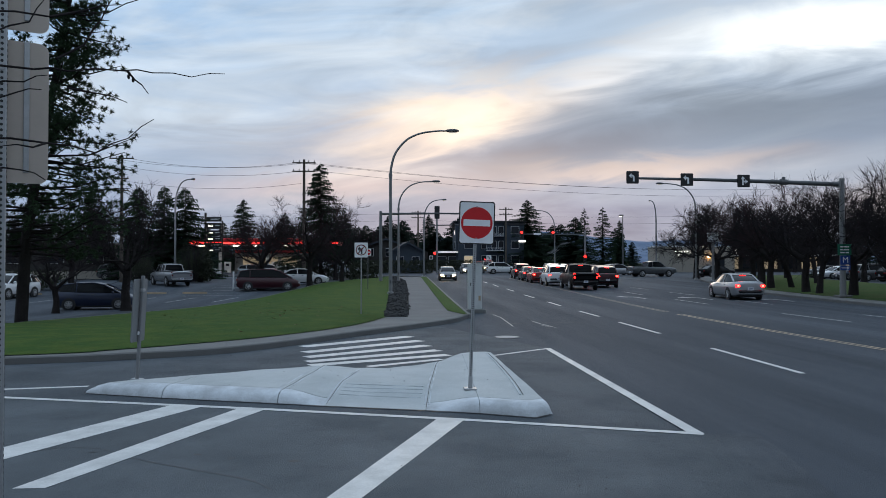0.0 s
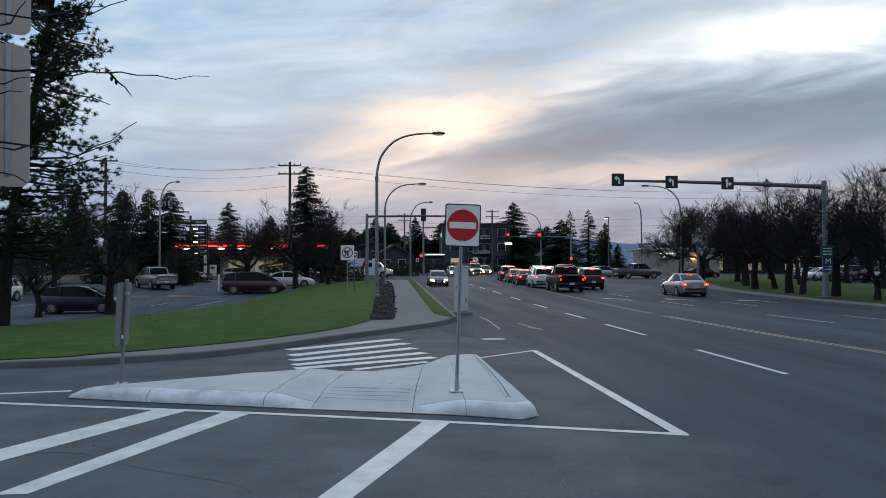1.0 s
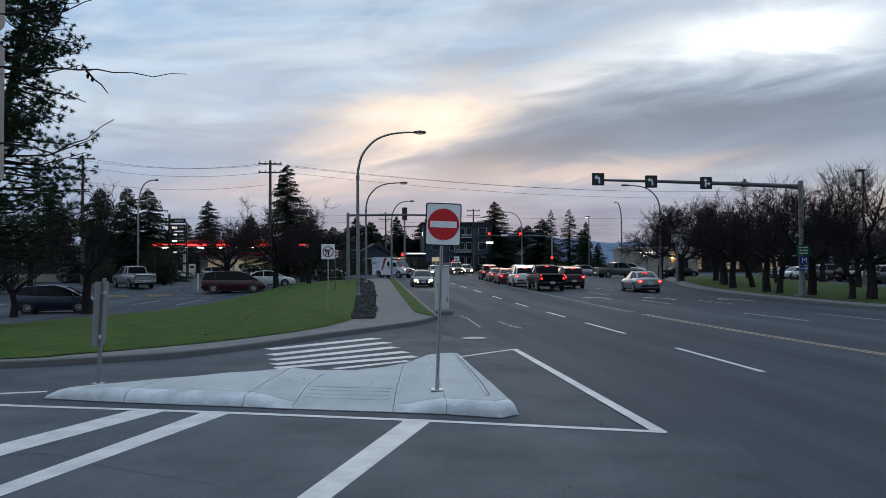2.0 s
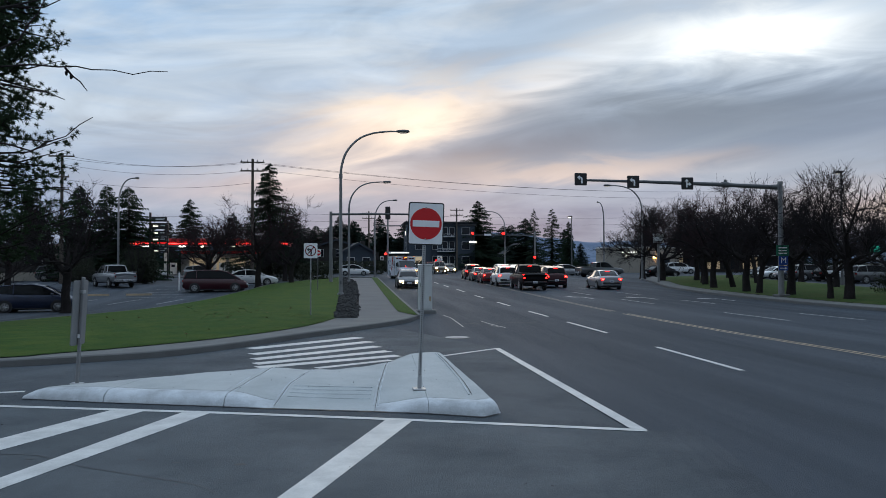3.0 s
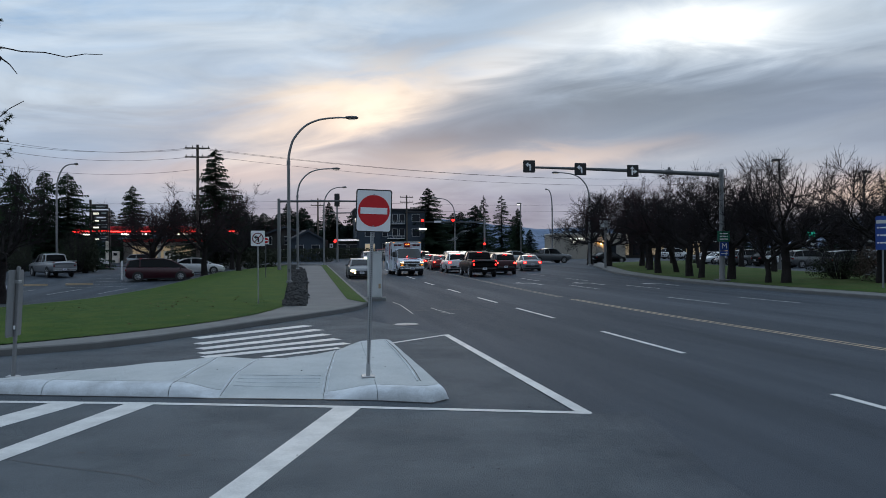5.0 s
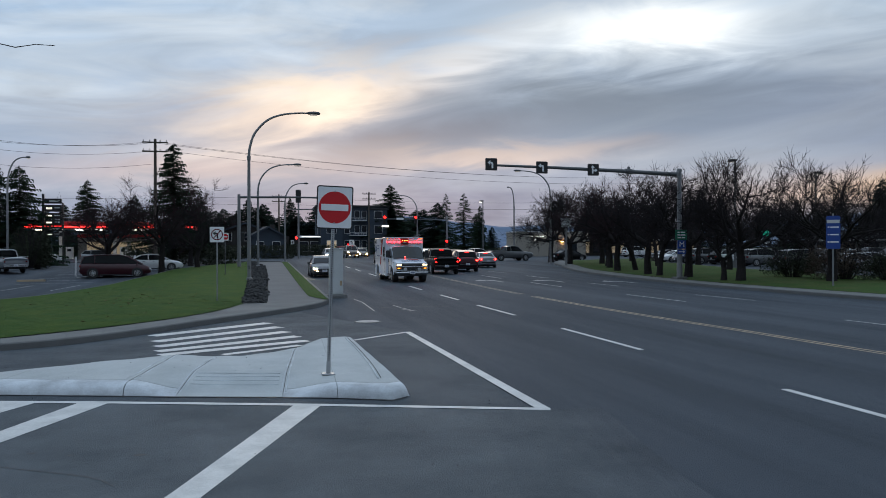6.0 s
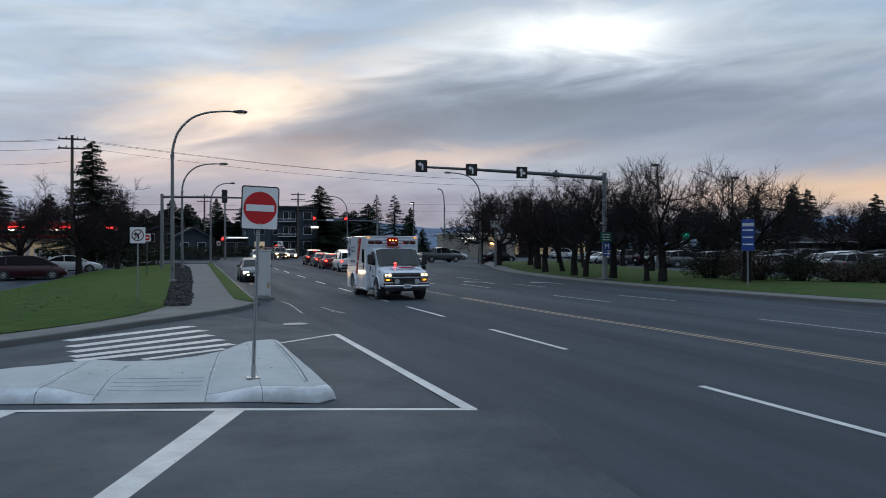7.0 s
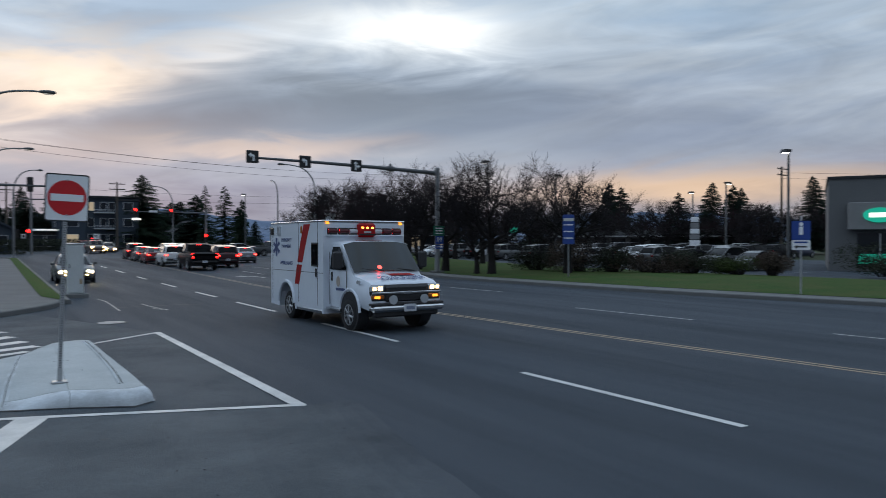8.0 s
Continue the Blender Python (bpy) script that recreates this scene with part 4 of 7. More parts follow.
def blue_signs():
    s = thing("bus_stop_sign", on_ground(26.2, 29.8, -35, 0.15), "blue bus stop sign panel on a dark post", "bus stop sign")
    part("post", Geo().tube([(0, 0, 0), (0, 0, 3.5)], 0.04, 8), M["pole_grey"], s)
    p = part("panel", Geo().prism(round_rect(0, 2.45, 0.6, 1.25, 0.05), -0.07, -0.05, "y"), M["sign_blue"], s)
    part("header", Geo().prism(round_rect(0, 3.24, 0.6, 0.30, 0.1), -0.07, -0.05, "y"), M["sign_blue"], s, "blue rounded header")
    part("header_band", Geo().box(0, -0.075, 3.12, 0.54, 0.008, 0.16), M["cabinet"], s, "pale band")
    for z in (2.85, 2.5, 2.15):
        part("text_bar", Geo().box(0.05, -0.075, z, 0.36, 0.006, 0.06), M["sign_white"], p)
        part("bullet", Geo().box(-0.2, -0.075, z, 0.07, 0.006, 0.07), M["sign_white"], p)
    t = thing("information_sign", on_ground(25.7, 16.3, -57, 0.15), "blue visitor information sign with an arrow plate", "road sign")
    part("post", Geo().box(0, 0, 1.45, 0.06, 0.06, 2.9, 0.01), M["galv"], t)
    p = part("panel", Geo().prism(round_rect(0, 2.37, 0.62, 0.70, 0.04), -0.06, -0.04, "y"), M["sign_blue"], t)
    part("stem", Geo().box(0, -0.066, 2.36, 0.13, 0.006, 0.30), M["sign_white"], p, "pale letter stem")
    part("dot", Geo().prism(disc_poly(0, 2.6, 0.07, 14), -0.07, -0.062, "y"), M["sign_white"], p)
    q = part("arrow_plate", Geo().prism(round_rect(0, 1.83, 0.62, 0.36, 0.04), -0.06, -0.04, "y"), M["sign_white"], t, "white plate with black arrow")
    part("text_bar", Geo().box(0, -0.066, 1.93, 0.45, 0.006, 0.06), M["sign_blue"], q)
    part("arrow", arrow_geo([(0.2, 1.74), (-0.12, 1.74), (-0.12, 1.69), (-0.24, 1.765), (-0.12, 1.84), (-0.12, 1.79), (0.2, 1.79)], -0.07, -0.063), M["sign_black"], q)
    u = thing("camera_cabinet", on_ground(28.1, 66.6, -20, 0.15), "grey camera box on a square post", "camera box")
    part("post", Geo().box(0, 0, 1.9, 0.22, 0.22, 3.8, 0.02), M["pole_grey"], u)
    part("box", Geo().box(0, 0, 4.05, 0.95, 0.8, 0.75, 0.04), M["cabinet"], u)
    part("hood", Geo().box(0, -0.1, 4.46, 1.05, 1.0, 0.06, 0.01), M["pole_grey"], u)


def lot_lamp(x, y, h, rz=0, lit=True):
    s = thing("car_park_lamp", on_ground(x, y, rz), "tall dark car park lamp with a flat head", "lamp post", "car park lamps")
    part("pole", Geo().tube([(0, 0, 0), (0, 0, h)], [0.11, 0.08], 10), M["pole_dark"], s)
    part("footing", Geo().tube([(0, 0, 0), (0, 0, 0.7)], 0.3, 12), M["kerb"], s)
    hd = part("lamp_head", Geo().prism([(-0.75, h - 0.14), (0.08, h - 0.02), (0.08, h + 0.14), (-0.55, h + 0.14)], -0.22, 0.22, "y"), M["black"], s)
    part("lens", Geo().box(-0.42, 0, h - 0.12, 0.45, 0.3, 0.04), M["lit"] if lit else M["lens"], hd, "pale lamp lens")


def utility_pole(x, y, h, rz=0, arms=((0.35, 2.3), (1.2, 2.3))):
    s = thing("utility_pole", on_ground(x, y, rz), "weathered wooden utility pole with cross arms", "utility pole", "utility poles")
    part("pole", Geo().tube([(0, 0, -0.1), (0, 0, h)], [0.19, 0.12], 10), M["wood_pole"], s)
    for d, w in arms:
        a = part("cross_arm", Geo().box(0, -0.14, h - d, w, 0.1, 0.13, 0.01), M["wood_pole"], s)
        for k in (-0.45, -0.2, 0.2, 0.45):
            part("insulator", Geo().tube([(k * w, -0.14, h - d + 0.05), (k * w, -0.14, h - d + 0.25)], [0.05, 0.03], 6), M["pole_dark"], a)
    return s


def wires(name, ends, sag, r=0.013):
    s = thing(name, pose(0, 0, 0), "thin dark overhead wires strung between poles", "overhead wire", "overhead wires")
    for a, b in ends:
        a, b = Vector(a), Vector(b)
        pts = [a.lerp(b, i / 14) - Vector((0, 0, sag * 4 * (i / 14) * (1 - i / 14))) for i in range(15)]
        part("wire", Geo().tube(pts, r, 4, False), M["wire"], s)


no_entry_sign()
edge_sign()
turn_sign()
close_sign()
street_lamp(-0.97, 45.0, 0)
street_lamp(-0.75, 69.6, 0, 9.4, 3.9)
street_lamp(2.1, 89.0, 0, 9.2, 2.7)
street_lamp(28.9, 72.6, 180, 9.6, 4.0)
street_lamp(22.6, 112, 180, 9.6, 3.6, up=0.0)
street_lamp(31.5, 92, 180, 9.4, 0.9)
arrow_signal_gantry()
signal_masts()
cabinet_box()
blue_signs()
lot_lamp(41.3, 59, 9.7, 0, False)
lot_lamp(51.5, 61, 9.0, 180, False)
lot_lamp(50.0, 33, 8.7)
lot_lamp(66.3, 51, 8.2, 180)
lot_lamp(76.6, 64, 8.2)
lot_lamp(37.0, 125, 9.6)
street_lamp(-22.9, 74.5, 0, 10.2, 1.9, "slim grey street lamp beside the car park", up=0.0)
utility_pole(-10.2, 74.2, 12.2)
utility_pole(-28.3, 75.0, 12.6, 0, ((0.3, 2.4), (2.3, 1.4), (3.5, 1.4)))
utility_pole(95, 64, 12.5)
utility_pole(2.0, 128, 10.5)
utility_pole(62, 128, 11)
utility_pole(17, 126, 11)
wires("overhead_wire", [((-28.3 + dx, 75, 12.6 - dz), (-10.2 + dx * 0.6, 74.1, 12.2 - dz)) for dx, dz in ((-0.8, 0.1), (0.8, 0.1), (0.3, 0.9), (-0.5, 2.2))], 0.7)
wires("overhead_wire", [((-10.2 + dx, 74.1, 12.2 - dz), (60, 98, 12.6 - dz)) for dx, dz in ((-0.9, 0.1), (0.1, 0.1), (0.9, 0.9))], 1.4)
wires("overhead_wire", [((-110, 122, 10.4 - dz), (2, 128, 10.9 - dz)) for dz in (0.2, 1.4, 2.6)], 0.8, 0.016)
wires("overhead_wire", [((2, 128, 10.9 - dz), (62, 128, 10.8 - dz)) for dz in (0.2, 1.4)] + [((62, 128, 10.8 - dz), (150, 125, 10 - dz)) for dz in (0.2, 1.4)], 0.6, 0.016)
wires("overhead_wire", [((95, 64, 12 - dz), (150, 20, 12 - dz)) for dz in (0.2, 1.0)], 0.6, 0.016)

bol = thing("marker_post", on_ground(-14.3, 62.0), "slim white marker post beside the minivan", "marker post")
part("post", Geo().box(0, 0, 0.75, 0.12, 0.12, 1.5, 0.03), M["sign_white"], bol)
part("cap", Geo().box(0, 0, 1.52, 0.14, 0.14, 0.06, 0.02), M["pole_grey"], bol)
for i, (x, y, rz) in enumerate(((-25.2, 57.0, 5), (-22.2, 57.2, 5), (-19.2, 57.4, 5), (-16.2, 57.6, 5), (-28.2, 56.8, 5))):
    ws_ = thing("wheel_stop", on_ground(x, y, rz), "yellow concrete wheel stop in the car park", "wheel stop", "wheel stops")
    part("block", Geo().prism([(-0.09, 0), (0.09, 0), (0.06, 0.14), (-0.06, 0.14)], -0.9, 0.9, "x"), M["yellow"], ws_)

# ---- vehicles ----
def paint(name, c, metal=0.25, rough=0.32):
    return pbr(name, c, rough, metal, 0.02, 1.2, 15, 0, tuple(k * 0.9 for k in c), 0.4, coat=0.35)


P = {"black": pbr("black_car_paint", (0.004, 0.004, 0.005), 0.45, 0, 0.02, 1.2, 15, 0, spec=0.12), "white": paint("white_car_paint", (0.70, 0.71, 0.72), 0.0), "silver": paint("silver_car_paint", (0.36, 0.37, 0.39), 0.6),
     "grey": paint("grey_car_paint", (0.13, 0.135, 0.14), 0.5), "red": paint("dark_red_car_paint", (0.038, 0.002, 0.007), 0.1), "blue": paint("dark_blue_car_paint", (0.012, 0.02, 0.05)),
     "bright_red": paint("red_car_paint", (0.20, 0.010, 0.010), 0.1), "tan": paint("tan_car_paint", (0.20, 0.18, 0.15), 0.4), "green": paint("green_car_paint", (0.02, 0.05, 0.04))}
M["car_glass"] = clear_glass("car_glass", (0.004, 0.005, 0.006))
M["car_glass"].node_tree.nodes["Principled BSDF"].inputs["Specular IOR Level"].default_value = 0.14
M["tyre"] = pbr("tyre", (0.016, 0.016, 0.017), 0.85, 0, 0.15, 6, 40)
M["rim"] = pbr("alloy_rim", (0.42, 0.43, 0.44), 0.35, 0.8, 0.05, 5, 30)
M["trim"] = pbr("black_trim", (0.02, 0.02, 0.022), 0.6, 0, 0.08, 5, 30)
M["chrome"] = pbr("chrome", (0.62, 0.63, 0.64), 0.18, 1.0, 0.03, 5, 30)
M["tail_on"] = glow("lit_tail_lamp", (1.0, 0.010, 0.009), 6.0)
M["tail_core"] = glow("tail_bulb", (1.0, 0.15, 0.09), 6.0)
M["tail_off"] = pbr("tail_lamp", (0.20, 0.012, 0.012), 0.25, 0, 0.05, 5, 30)
M["head_on"] = glow("lit_headlamp", (1.0, 0.74, 0.42), 90.0)
M["head_warm"] = glow("warm_headlamp", (1.0, 0.50, 0.15), 50.0)
M["head_off"] = pbr("headlamp", (0.50, 0.52, 0.54), 0.15, 0.2, 0.03, 5, 30)
M["amber"] = glow("lit_amber", (1.0, 0.34, 0.03), 2.0)
M["amber_off"] = pbr("amber_lens", (0.42, 0.13, 0.02), 0.3)
M["plate"] = pbr("number_plate", (0.60, 0.62, 0.66), 0.5, 0, 0.04, 4, 20)
M["plate_bar"] = pbr("plate_bars", (0.22, 0.25, 0.34), 0.5)

# side outlines: (y, sill, shoulder, half width) for the body from tail to nose, (y, top, half width at shoulder, half width at roof) for the cabin
BODY = {
    "sedan": ([(-2.32, 0.42, 0.78, 0.62), (-2.27, 0.30, 0.95, 0.78), (-1.9, 0.24, 1.00, 0.87), (-0.9, 0.2, 0.97, 0.90), (0.3, 0.2, 0.95, 0.90), (1.1, 0.2, 0.92, 0.90), (1.75, 0.24, 0.82, 0.86), (2.15, 0.26, 0.70, 0.76), (2.32, 0.34, 0.56, 0.6)],
              [(-1.75, 0.99, 0.74, 0.66), (-1.1, 1.36, 0.80, 0.60), (-0.5, 1.44, 0.82, 0.60), (0.15, 1.43, 0.82, 0.60), (0.55, 1.30, 0.81, 0.62), (1.25, 0.93, 0.76, 0.70)], 1.34),
    "hatch": ([(-2.05, 0.42, 0.85, 0.66), (-2.0, 0.30, 1.02, 0.80), (-1.6, 0.24, 1.04, 0.87), (-0.6, 0.2, 1.00, 0.88), (0.5, 0.2, 0.97, 0.88), (1.2, 0.2, 0.93, 0.87), (1.7, 0.24, 0.82, 0.83), (2.0, 0.26, 0.70, 0.74), (2.12, 0.34, 0.56, 0.6)],
              [(-1.98, 1.02, 0.76, 0.66), (-1.62, 1.42, 0.79, 0.60), (-0.9, 1.51, 0.81, 0.61), (0.0, 1.52, 0.82, 0.61), (0.5, 1.40, 0.81, 0.62), (1.35, 0.94, 0.76, 0.70)], 1.27),
    "suv": ([(-2.28, 0.5, 0.9, 0.68), (-2.22, 0.38, 1.10, 0.84), (-1.8, 0.32, 1.14, 0.92), (-0.6, 0.28, 1.12, 0.93), (0.5, 0.28, 1.10, 0.93), (1.2, 0.28, 1.07, 0.93), (1.8, 0.32, 1.00, 0.90), (2.2, 0.36, 0.86, 0.82), (2.34, 0.44, 0.68, 0.66)],
            [(-2.18, 1.12, 0.82, 0.72), (-1.9, 1.58, 0.84, 0.66), (-1.2, 1.70, 0.86, 0.66), (0.0, 1.72, 0.86, 0.66), (0.5, 1.60, 0.86, 0.66), (1.2, 1.08, 0.82, 0.74)], 1.4),
    "van": ([(-2.45, 0.45, 0.85, 0.72), (-2.40, 0.32, 1.08, 0.88), (-2.0, 0.25, 1.12, 0.95), (-0.6, 0.2, 1.10, 0.96), (0.6, 0.2, 1.08, 0.96), (1.5, 0.2, 1.02, 0.95), (2.05, 0.24, 0.90, 0.9), (2.4, 0.28, 0.74, 0.78), (2.52, 0.36, 0.6, 0.64)],
            [(-2.36, 1.10, 0.86, 0.76), (-2.15, 1.60, 0.88, 0.70), (-1.4, 1.73, 0.90, 0.70), (0.3, 1.74, 0.90, 0.70), (0.9, 1.60, 0.88, 0.70), (1.9, 1.0, 0.82, 0.76)], 1.55),
    "pickup": ([(-2.9, 0.55, 0.95, 0.86), (-2.86, 0.48, 1.22, 0.95), (-1.0, 0.42, 1.24, 0.98), (-0.6, 0.40, 1.24, 0.98), (0.8, 0.38, 1.22, 0.98), (1.3, 0.38, 1.20, 0.98), (2.2, 0.42, 1.14, 0.97), (2.75, 0.48, 1.02, 0.92), (2.9, 0.56, 0.85, 0.78)],
               [(-0.98, 1.26, 0.90, 0.80), (-0.85, 1.80, 0.88, 0.72), (-0.3, 1.90, 0.89, 0.72), (0.4, 1.90, 0.89, 0.72), (0.8, 1.80, 0.89, 0.72), (1.45, 1.22, 0.88, 0.78)], 1.75),
}


def wheel(parent, x, y, r, w=0.22, s=1):
    wh = part("wheel", Geo().tube([(-w / 2, 0, 0), (w / 2, 0, 0)], r * 0.62, 16), M["trim"], parent, at=pose(x, y, r))
    t = Geo()
    prof = [(-w / 2, r * 0.64), (-w / 2 * 0.98, r * 0.9), (-w / 2 * 0.75, r), (w / 2 * 0.75, r), (w / 2 * 0.98, r * 0.9), (w / 2, r * 0.64)]
    n = 20
    t.grid([[(px, pr * math.cos(2 * math.pi * i / n), pr * math.sin(2 * math.pi * i / n)) for i in range(n + 1)] for px, pr in prof])
    part("tyre", t, M["tyre"], wh, smooth=True)
    rim = Geo().tube([(s * w * 0.42, 0, 0), (s * w * 0.54, 0, 0)], [r * 0.22, r * 0.18], 10)
    n2 = 20
    rim.grid([[(s * w * a, r * q * math.cos(2 * math.pi * i / n2), r * q * math.sin(2 * math.pi * i / n2)) for i in range(n2 + 1)] for a, q in ((0.40, 0.54), (0.52, 0.60), (0.51, 0.67))])
    for k in range(7):
        a = 2 * math.pi * k / 7
        c, d = math.cos(a), math.sin(a)
        rim.tube([(s * w * 0.49, -d * r * 0.12, c * r * 0.12), (s * w * 0.47, -d * r * 0.58, c * r * 0.58)], r * 0.085, 5)
    part("rim", rim, M["rim"], wh)
    return wh


def car(kind, colour, m, label, category="car", lights=(), group="", wheels=True, bar=False):
    """A road vehicle; local +y is its nose. lights: 'brake', 'head', 'warm', 'tail'."""
    body, cabin, ax = BODY[kind]
    s = thing({"sedan": "car", "hatch": "car", "suv": "suv", "van": "minivan", "pickup": "pickup_truck"}[kind], m, label, category, group)
    r = {"sedan": 0.32, "hatch": 0.31, "suv": 0.36, "van": 0.34, "pickup": 0.40}[kind]
    rings = []
    for y, z0, z1, w in round_line([Vector(b) for b in body], 3):
        q = z1 - z0
        rings.append([(-w * 0.90, y, z0), (-w * 0.985, y, z0 + q * 0.18), (-w, y, z0 + q * 0.55), (-w * 0.97, y, z1 - q * 0.14), (-w * 0.88, y, z1 - 0.015), (-w * 0.5, y, z1 + 0.025), (0, y, z1 + 0.035),
                      (w * 0.5, y, z1 + 0.025), (w * 0.88, y, z1 - 0.015), (w * 0.97, y, z1 - q * 0.14), (w, y, z0 + q * 0.55), (w * 0.985, y, z0 + q * 0.18), (w * 0.90, y, z0)])
    part("body", Geo().loft(rings), P[colour], s, smooth=True)

    def shoulder(y):
        return table(y, [b[0] for b in body], [b[2] for b in body]), table(y, [b[0] for b in body], [b[3] for b in body])
    crings = []
    for y, z, wb, wt in cabin:
        zb = shoulder(y)[0] - 0.02
        hgt = max(z - zb, 0.03)
        crings.append([(-wb, y, zb), (-lerp(wb, wt, 0.7), y, zb + hgt * 0.72), (-wt, y, zb + hgt * 0.95), (-wt * 0.6, y, zb + hgt), (0, y, zb + hgt * 1.01), (wt * 0.6, y, zb + hgt), (wt, y, zb + hgt * 0.95), (lerp(wb, wt, 0.7), y, zb + hgt * 0.72), (wb, y, zb)])
    part("glasshouse", Geo().loft(crings), M["car_glass"], s, "dark tinted windows", smooth=True)
    # roof skin and pillars, just proud of the glass
    i0, i1 = 1, len(cabin) - 2
    roof = Geo()
    rr = []
    for k in range(i0, i1 + 1):
        c = crings[k]
        rr.append([(c[j][0] * 1.012, c[j][1], c[j][2] + 0.012) for j in (2, 3, 4, 5, 6)])
    roof.grid(rr)
    part("roof", roof, P[colour], s, smooth=True)
    for sx in (0, 1):
        pl = Geo()

        def edge(k, j):
            p = crings[k][j if not sx else 8 - j]
            return (p[0] * 1.008, p[1], p[2])
        for a in (1, i1):
            nb = 0 if a == 1 else len(cabin) - 1
            pl.tube([edge(a, 2), edge(nb, 1), edge(nb, 0)], 0.045, 5)
        mid = (i0 + i1) // 2
        pl.tube([edge(mid, 2), edge(mid, 1), edge(mid, 0)], 0.035, 5)
        pl.tube([edge(k, 2) for k in range(i0, i1 + 1)], 0.03, 5)
        part("pillar_frame", pl, P[colour], s)
    tail, nose = body[0], body[-1]
    zt = lerp(body[1][1], body[1][2], 0.74)
    for sx in (-1, 1):
        w = body[1][3]
        tg = Geo().box(sx * w * 0.86, body[1][0] - 0.01, zt, 0.26 if kind != "pickup" else 0.18, 0.12, 0.16 if kind != "pickup" else 0.36, 0.03)
        part("tail_lamp", tg, M["tail_on"] if "brake" in lights else M["tail_off"], s, "lit red tail lamp" if "brake" in lights else "red tail lamp")
        if "brake" in lights:
            part("bulb", Geo().box(sx * w * 0.86, body[1][0] - 0.075, zt, 0.11 if kind != "pickup" else 0.07, 0.02, 0.07 if kind != "pickup" else 0.11, 0.02), M["tail_core"], s, "hot red bulb")
        zn = lerp(body[-2][1], body[-2][2], 0.72)
        hg = Geo().box(sx * body[-2][3] * 0.78, body[-2][0] + 0.06, zn, 0.34, 0.16, 0.19 if "warm" in lights else 0.13, 0.04)
        hm = M["head_on"] if "head" in lights else M["head_warm"] if "warm" in lights else M["head_off"]
        part("headlamp", hg, hm, s, "lit headlamp" if ("head" in lights or "warm" in lights) else "")
        if "head" in lights or "warm" in lights:
            part("fog_lamp", Geo().box(sx * body[-2][3] * 0.62, body[-1][0] - 0.02, 0.42, 0.12, 0.08, 0.08, 0.02), M["head_warm"], s, "lit fog lamp")
        part("mirror", Geo().box(sx * (body[5][3] + 0.08), cabin[-1][0] - 0.35, shoulder(cabin[-1][0])[0] + 0.08, 0.2, 0.1, 0.14, 0.03), P[colour] if kind != "pickup" else M["trim"], s)
        part("sill", Geo().box(sx * body[4][3] * 0.9, 0, body[4][1] + 0.02, 0.06, ax * 1.4, 0.08, 0.02), M["trim"], s)
        for yy in (-0.05, -ax * 0.62):
            part("door_handle", Geo().box(sx * (body[4][3] * 0.985), yy, shoulder(0)[0] - 0.13, 0.03, 0.16, 0.03, 0.008), M["trim"], s)
    if "brake" in lights:
        zc = (cabin[1][1] - 0.02)
        part("brake_lamp", Geo().box(0, cabin[1][0] - 0.04, zc, 0.34, 0.04, 0.035, 0.01), M["tail_on"], s, "lit high brake lamp")
    part("rear_bumper", Geo().box(0, tail[0] + 0.02, tail[1] + 0.06, tail[3] * 2.1, 0.16, 0.16, 0.05), M["trim"] if kind != "pickup" or colour == "black" else M["chrome"], s)
    part("grille", Geo().box(0, nose[0] - 0.03, lerp(nose[1], nose[2], 0.75), nose[3] * 1.3, 0.1, 0.14, 0.02), M["trim"], s)
    part("front_bumper", Geo().box(0, nose[0] - 0.04, nose[1] + 0.03, nose[3] * 2.0, 0.16, 0.14, 0.05), M["trim"], s)
    for yy in (tail[0] - 0.03, nose[0] + 0.05):
        p = part("number_plate", Geo().box(0, yy - 0.03 * (yy < 0), 0.62 if yy < 0 else 0.45, 0.32, 0.02, 0.16), M["plate"], s)
        part("plate_text_bar", Geo().box(0, yy + (-0.043 if yy < 0 else 0.012), 0.62 if yy < 0 else 0.45, 0.2, 0.004, 0.06), M["plate_bar"], p)
    part("underside", Geo().box(0, 0, body[4][1] + 0.05, body[4][3] * 1.7, body[-2][0] * 1.9, 0.2, 0.05), M["trim"], s)
    if kind == "pickup":
        part("bed", Geo().box(0, -1.95, 1.262, 1.66, 1.7, 0.02), M["trim"], s, "dark open cargo bed")
        for sx in (-1, 1):
            part("bed_rail", Geo().box(sx * 0.9, -1.93, 1.275, 0.12, 1.82, 0.06, 0.02), P[colour], s)
        part("tailgate", Geo().box(0, -2.89, 1.0, 1.5, 0.05, 0.46, 0.02), P[colour], s)
    for sx in (-1, 1):
        for y in (-ax, ax):
            arch = Geo().tube([(sx * (body[4][3] * 0.93), y, r * 1.02), (sx * (body[4][3] * 1.004), y, r * 1.02)], r * 1.17, 18)
            part("wheel_arch", arch, M["trim"], s)
            wheel(s, sx * (body[4][3] - 0.09), y, r, 0.21, sx)
    if bar:
        lb = part("light_bar", Geo().box(0, -0.2, cabin[2][1] + 0.12, 1.1, 0.25, 0.12, 0.03), M["trim"], s)
        for sx in (-0.4, 0.4):
            part("lamp", Geo().box(sx, -0.2, cabin[2][1] + 0.21, 0.28, 0.2, 0.1, 0.02), M["tail_on"], lb)
    return s


def road_car(kind, colour, x, y, rz, label, **kw):
    cat = {"sedan": "car", "hatch": "car", "suv": "suv", "van": "minivan", "pickup": "pickup truck"}[kind]
    return car(kind, colour, on_ground(x, y, rz), label, cat, **kw)


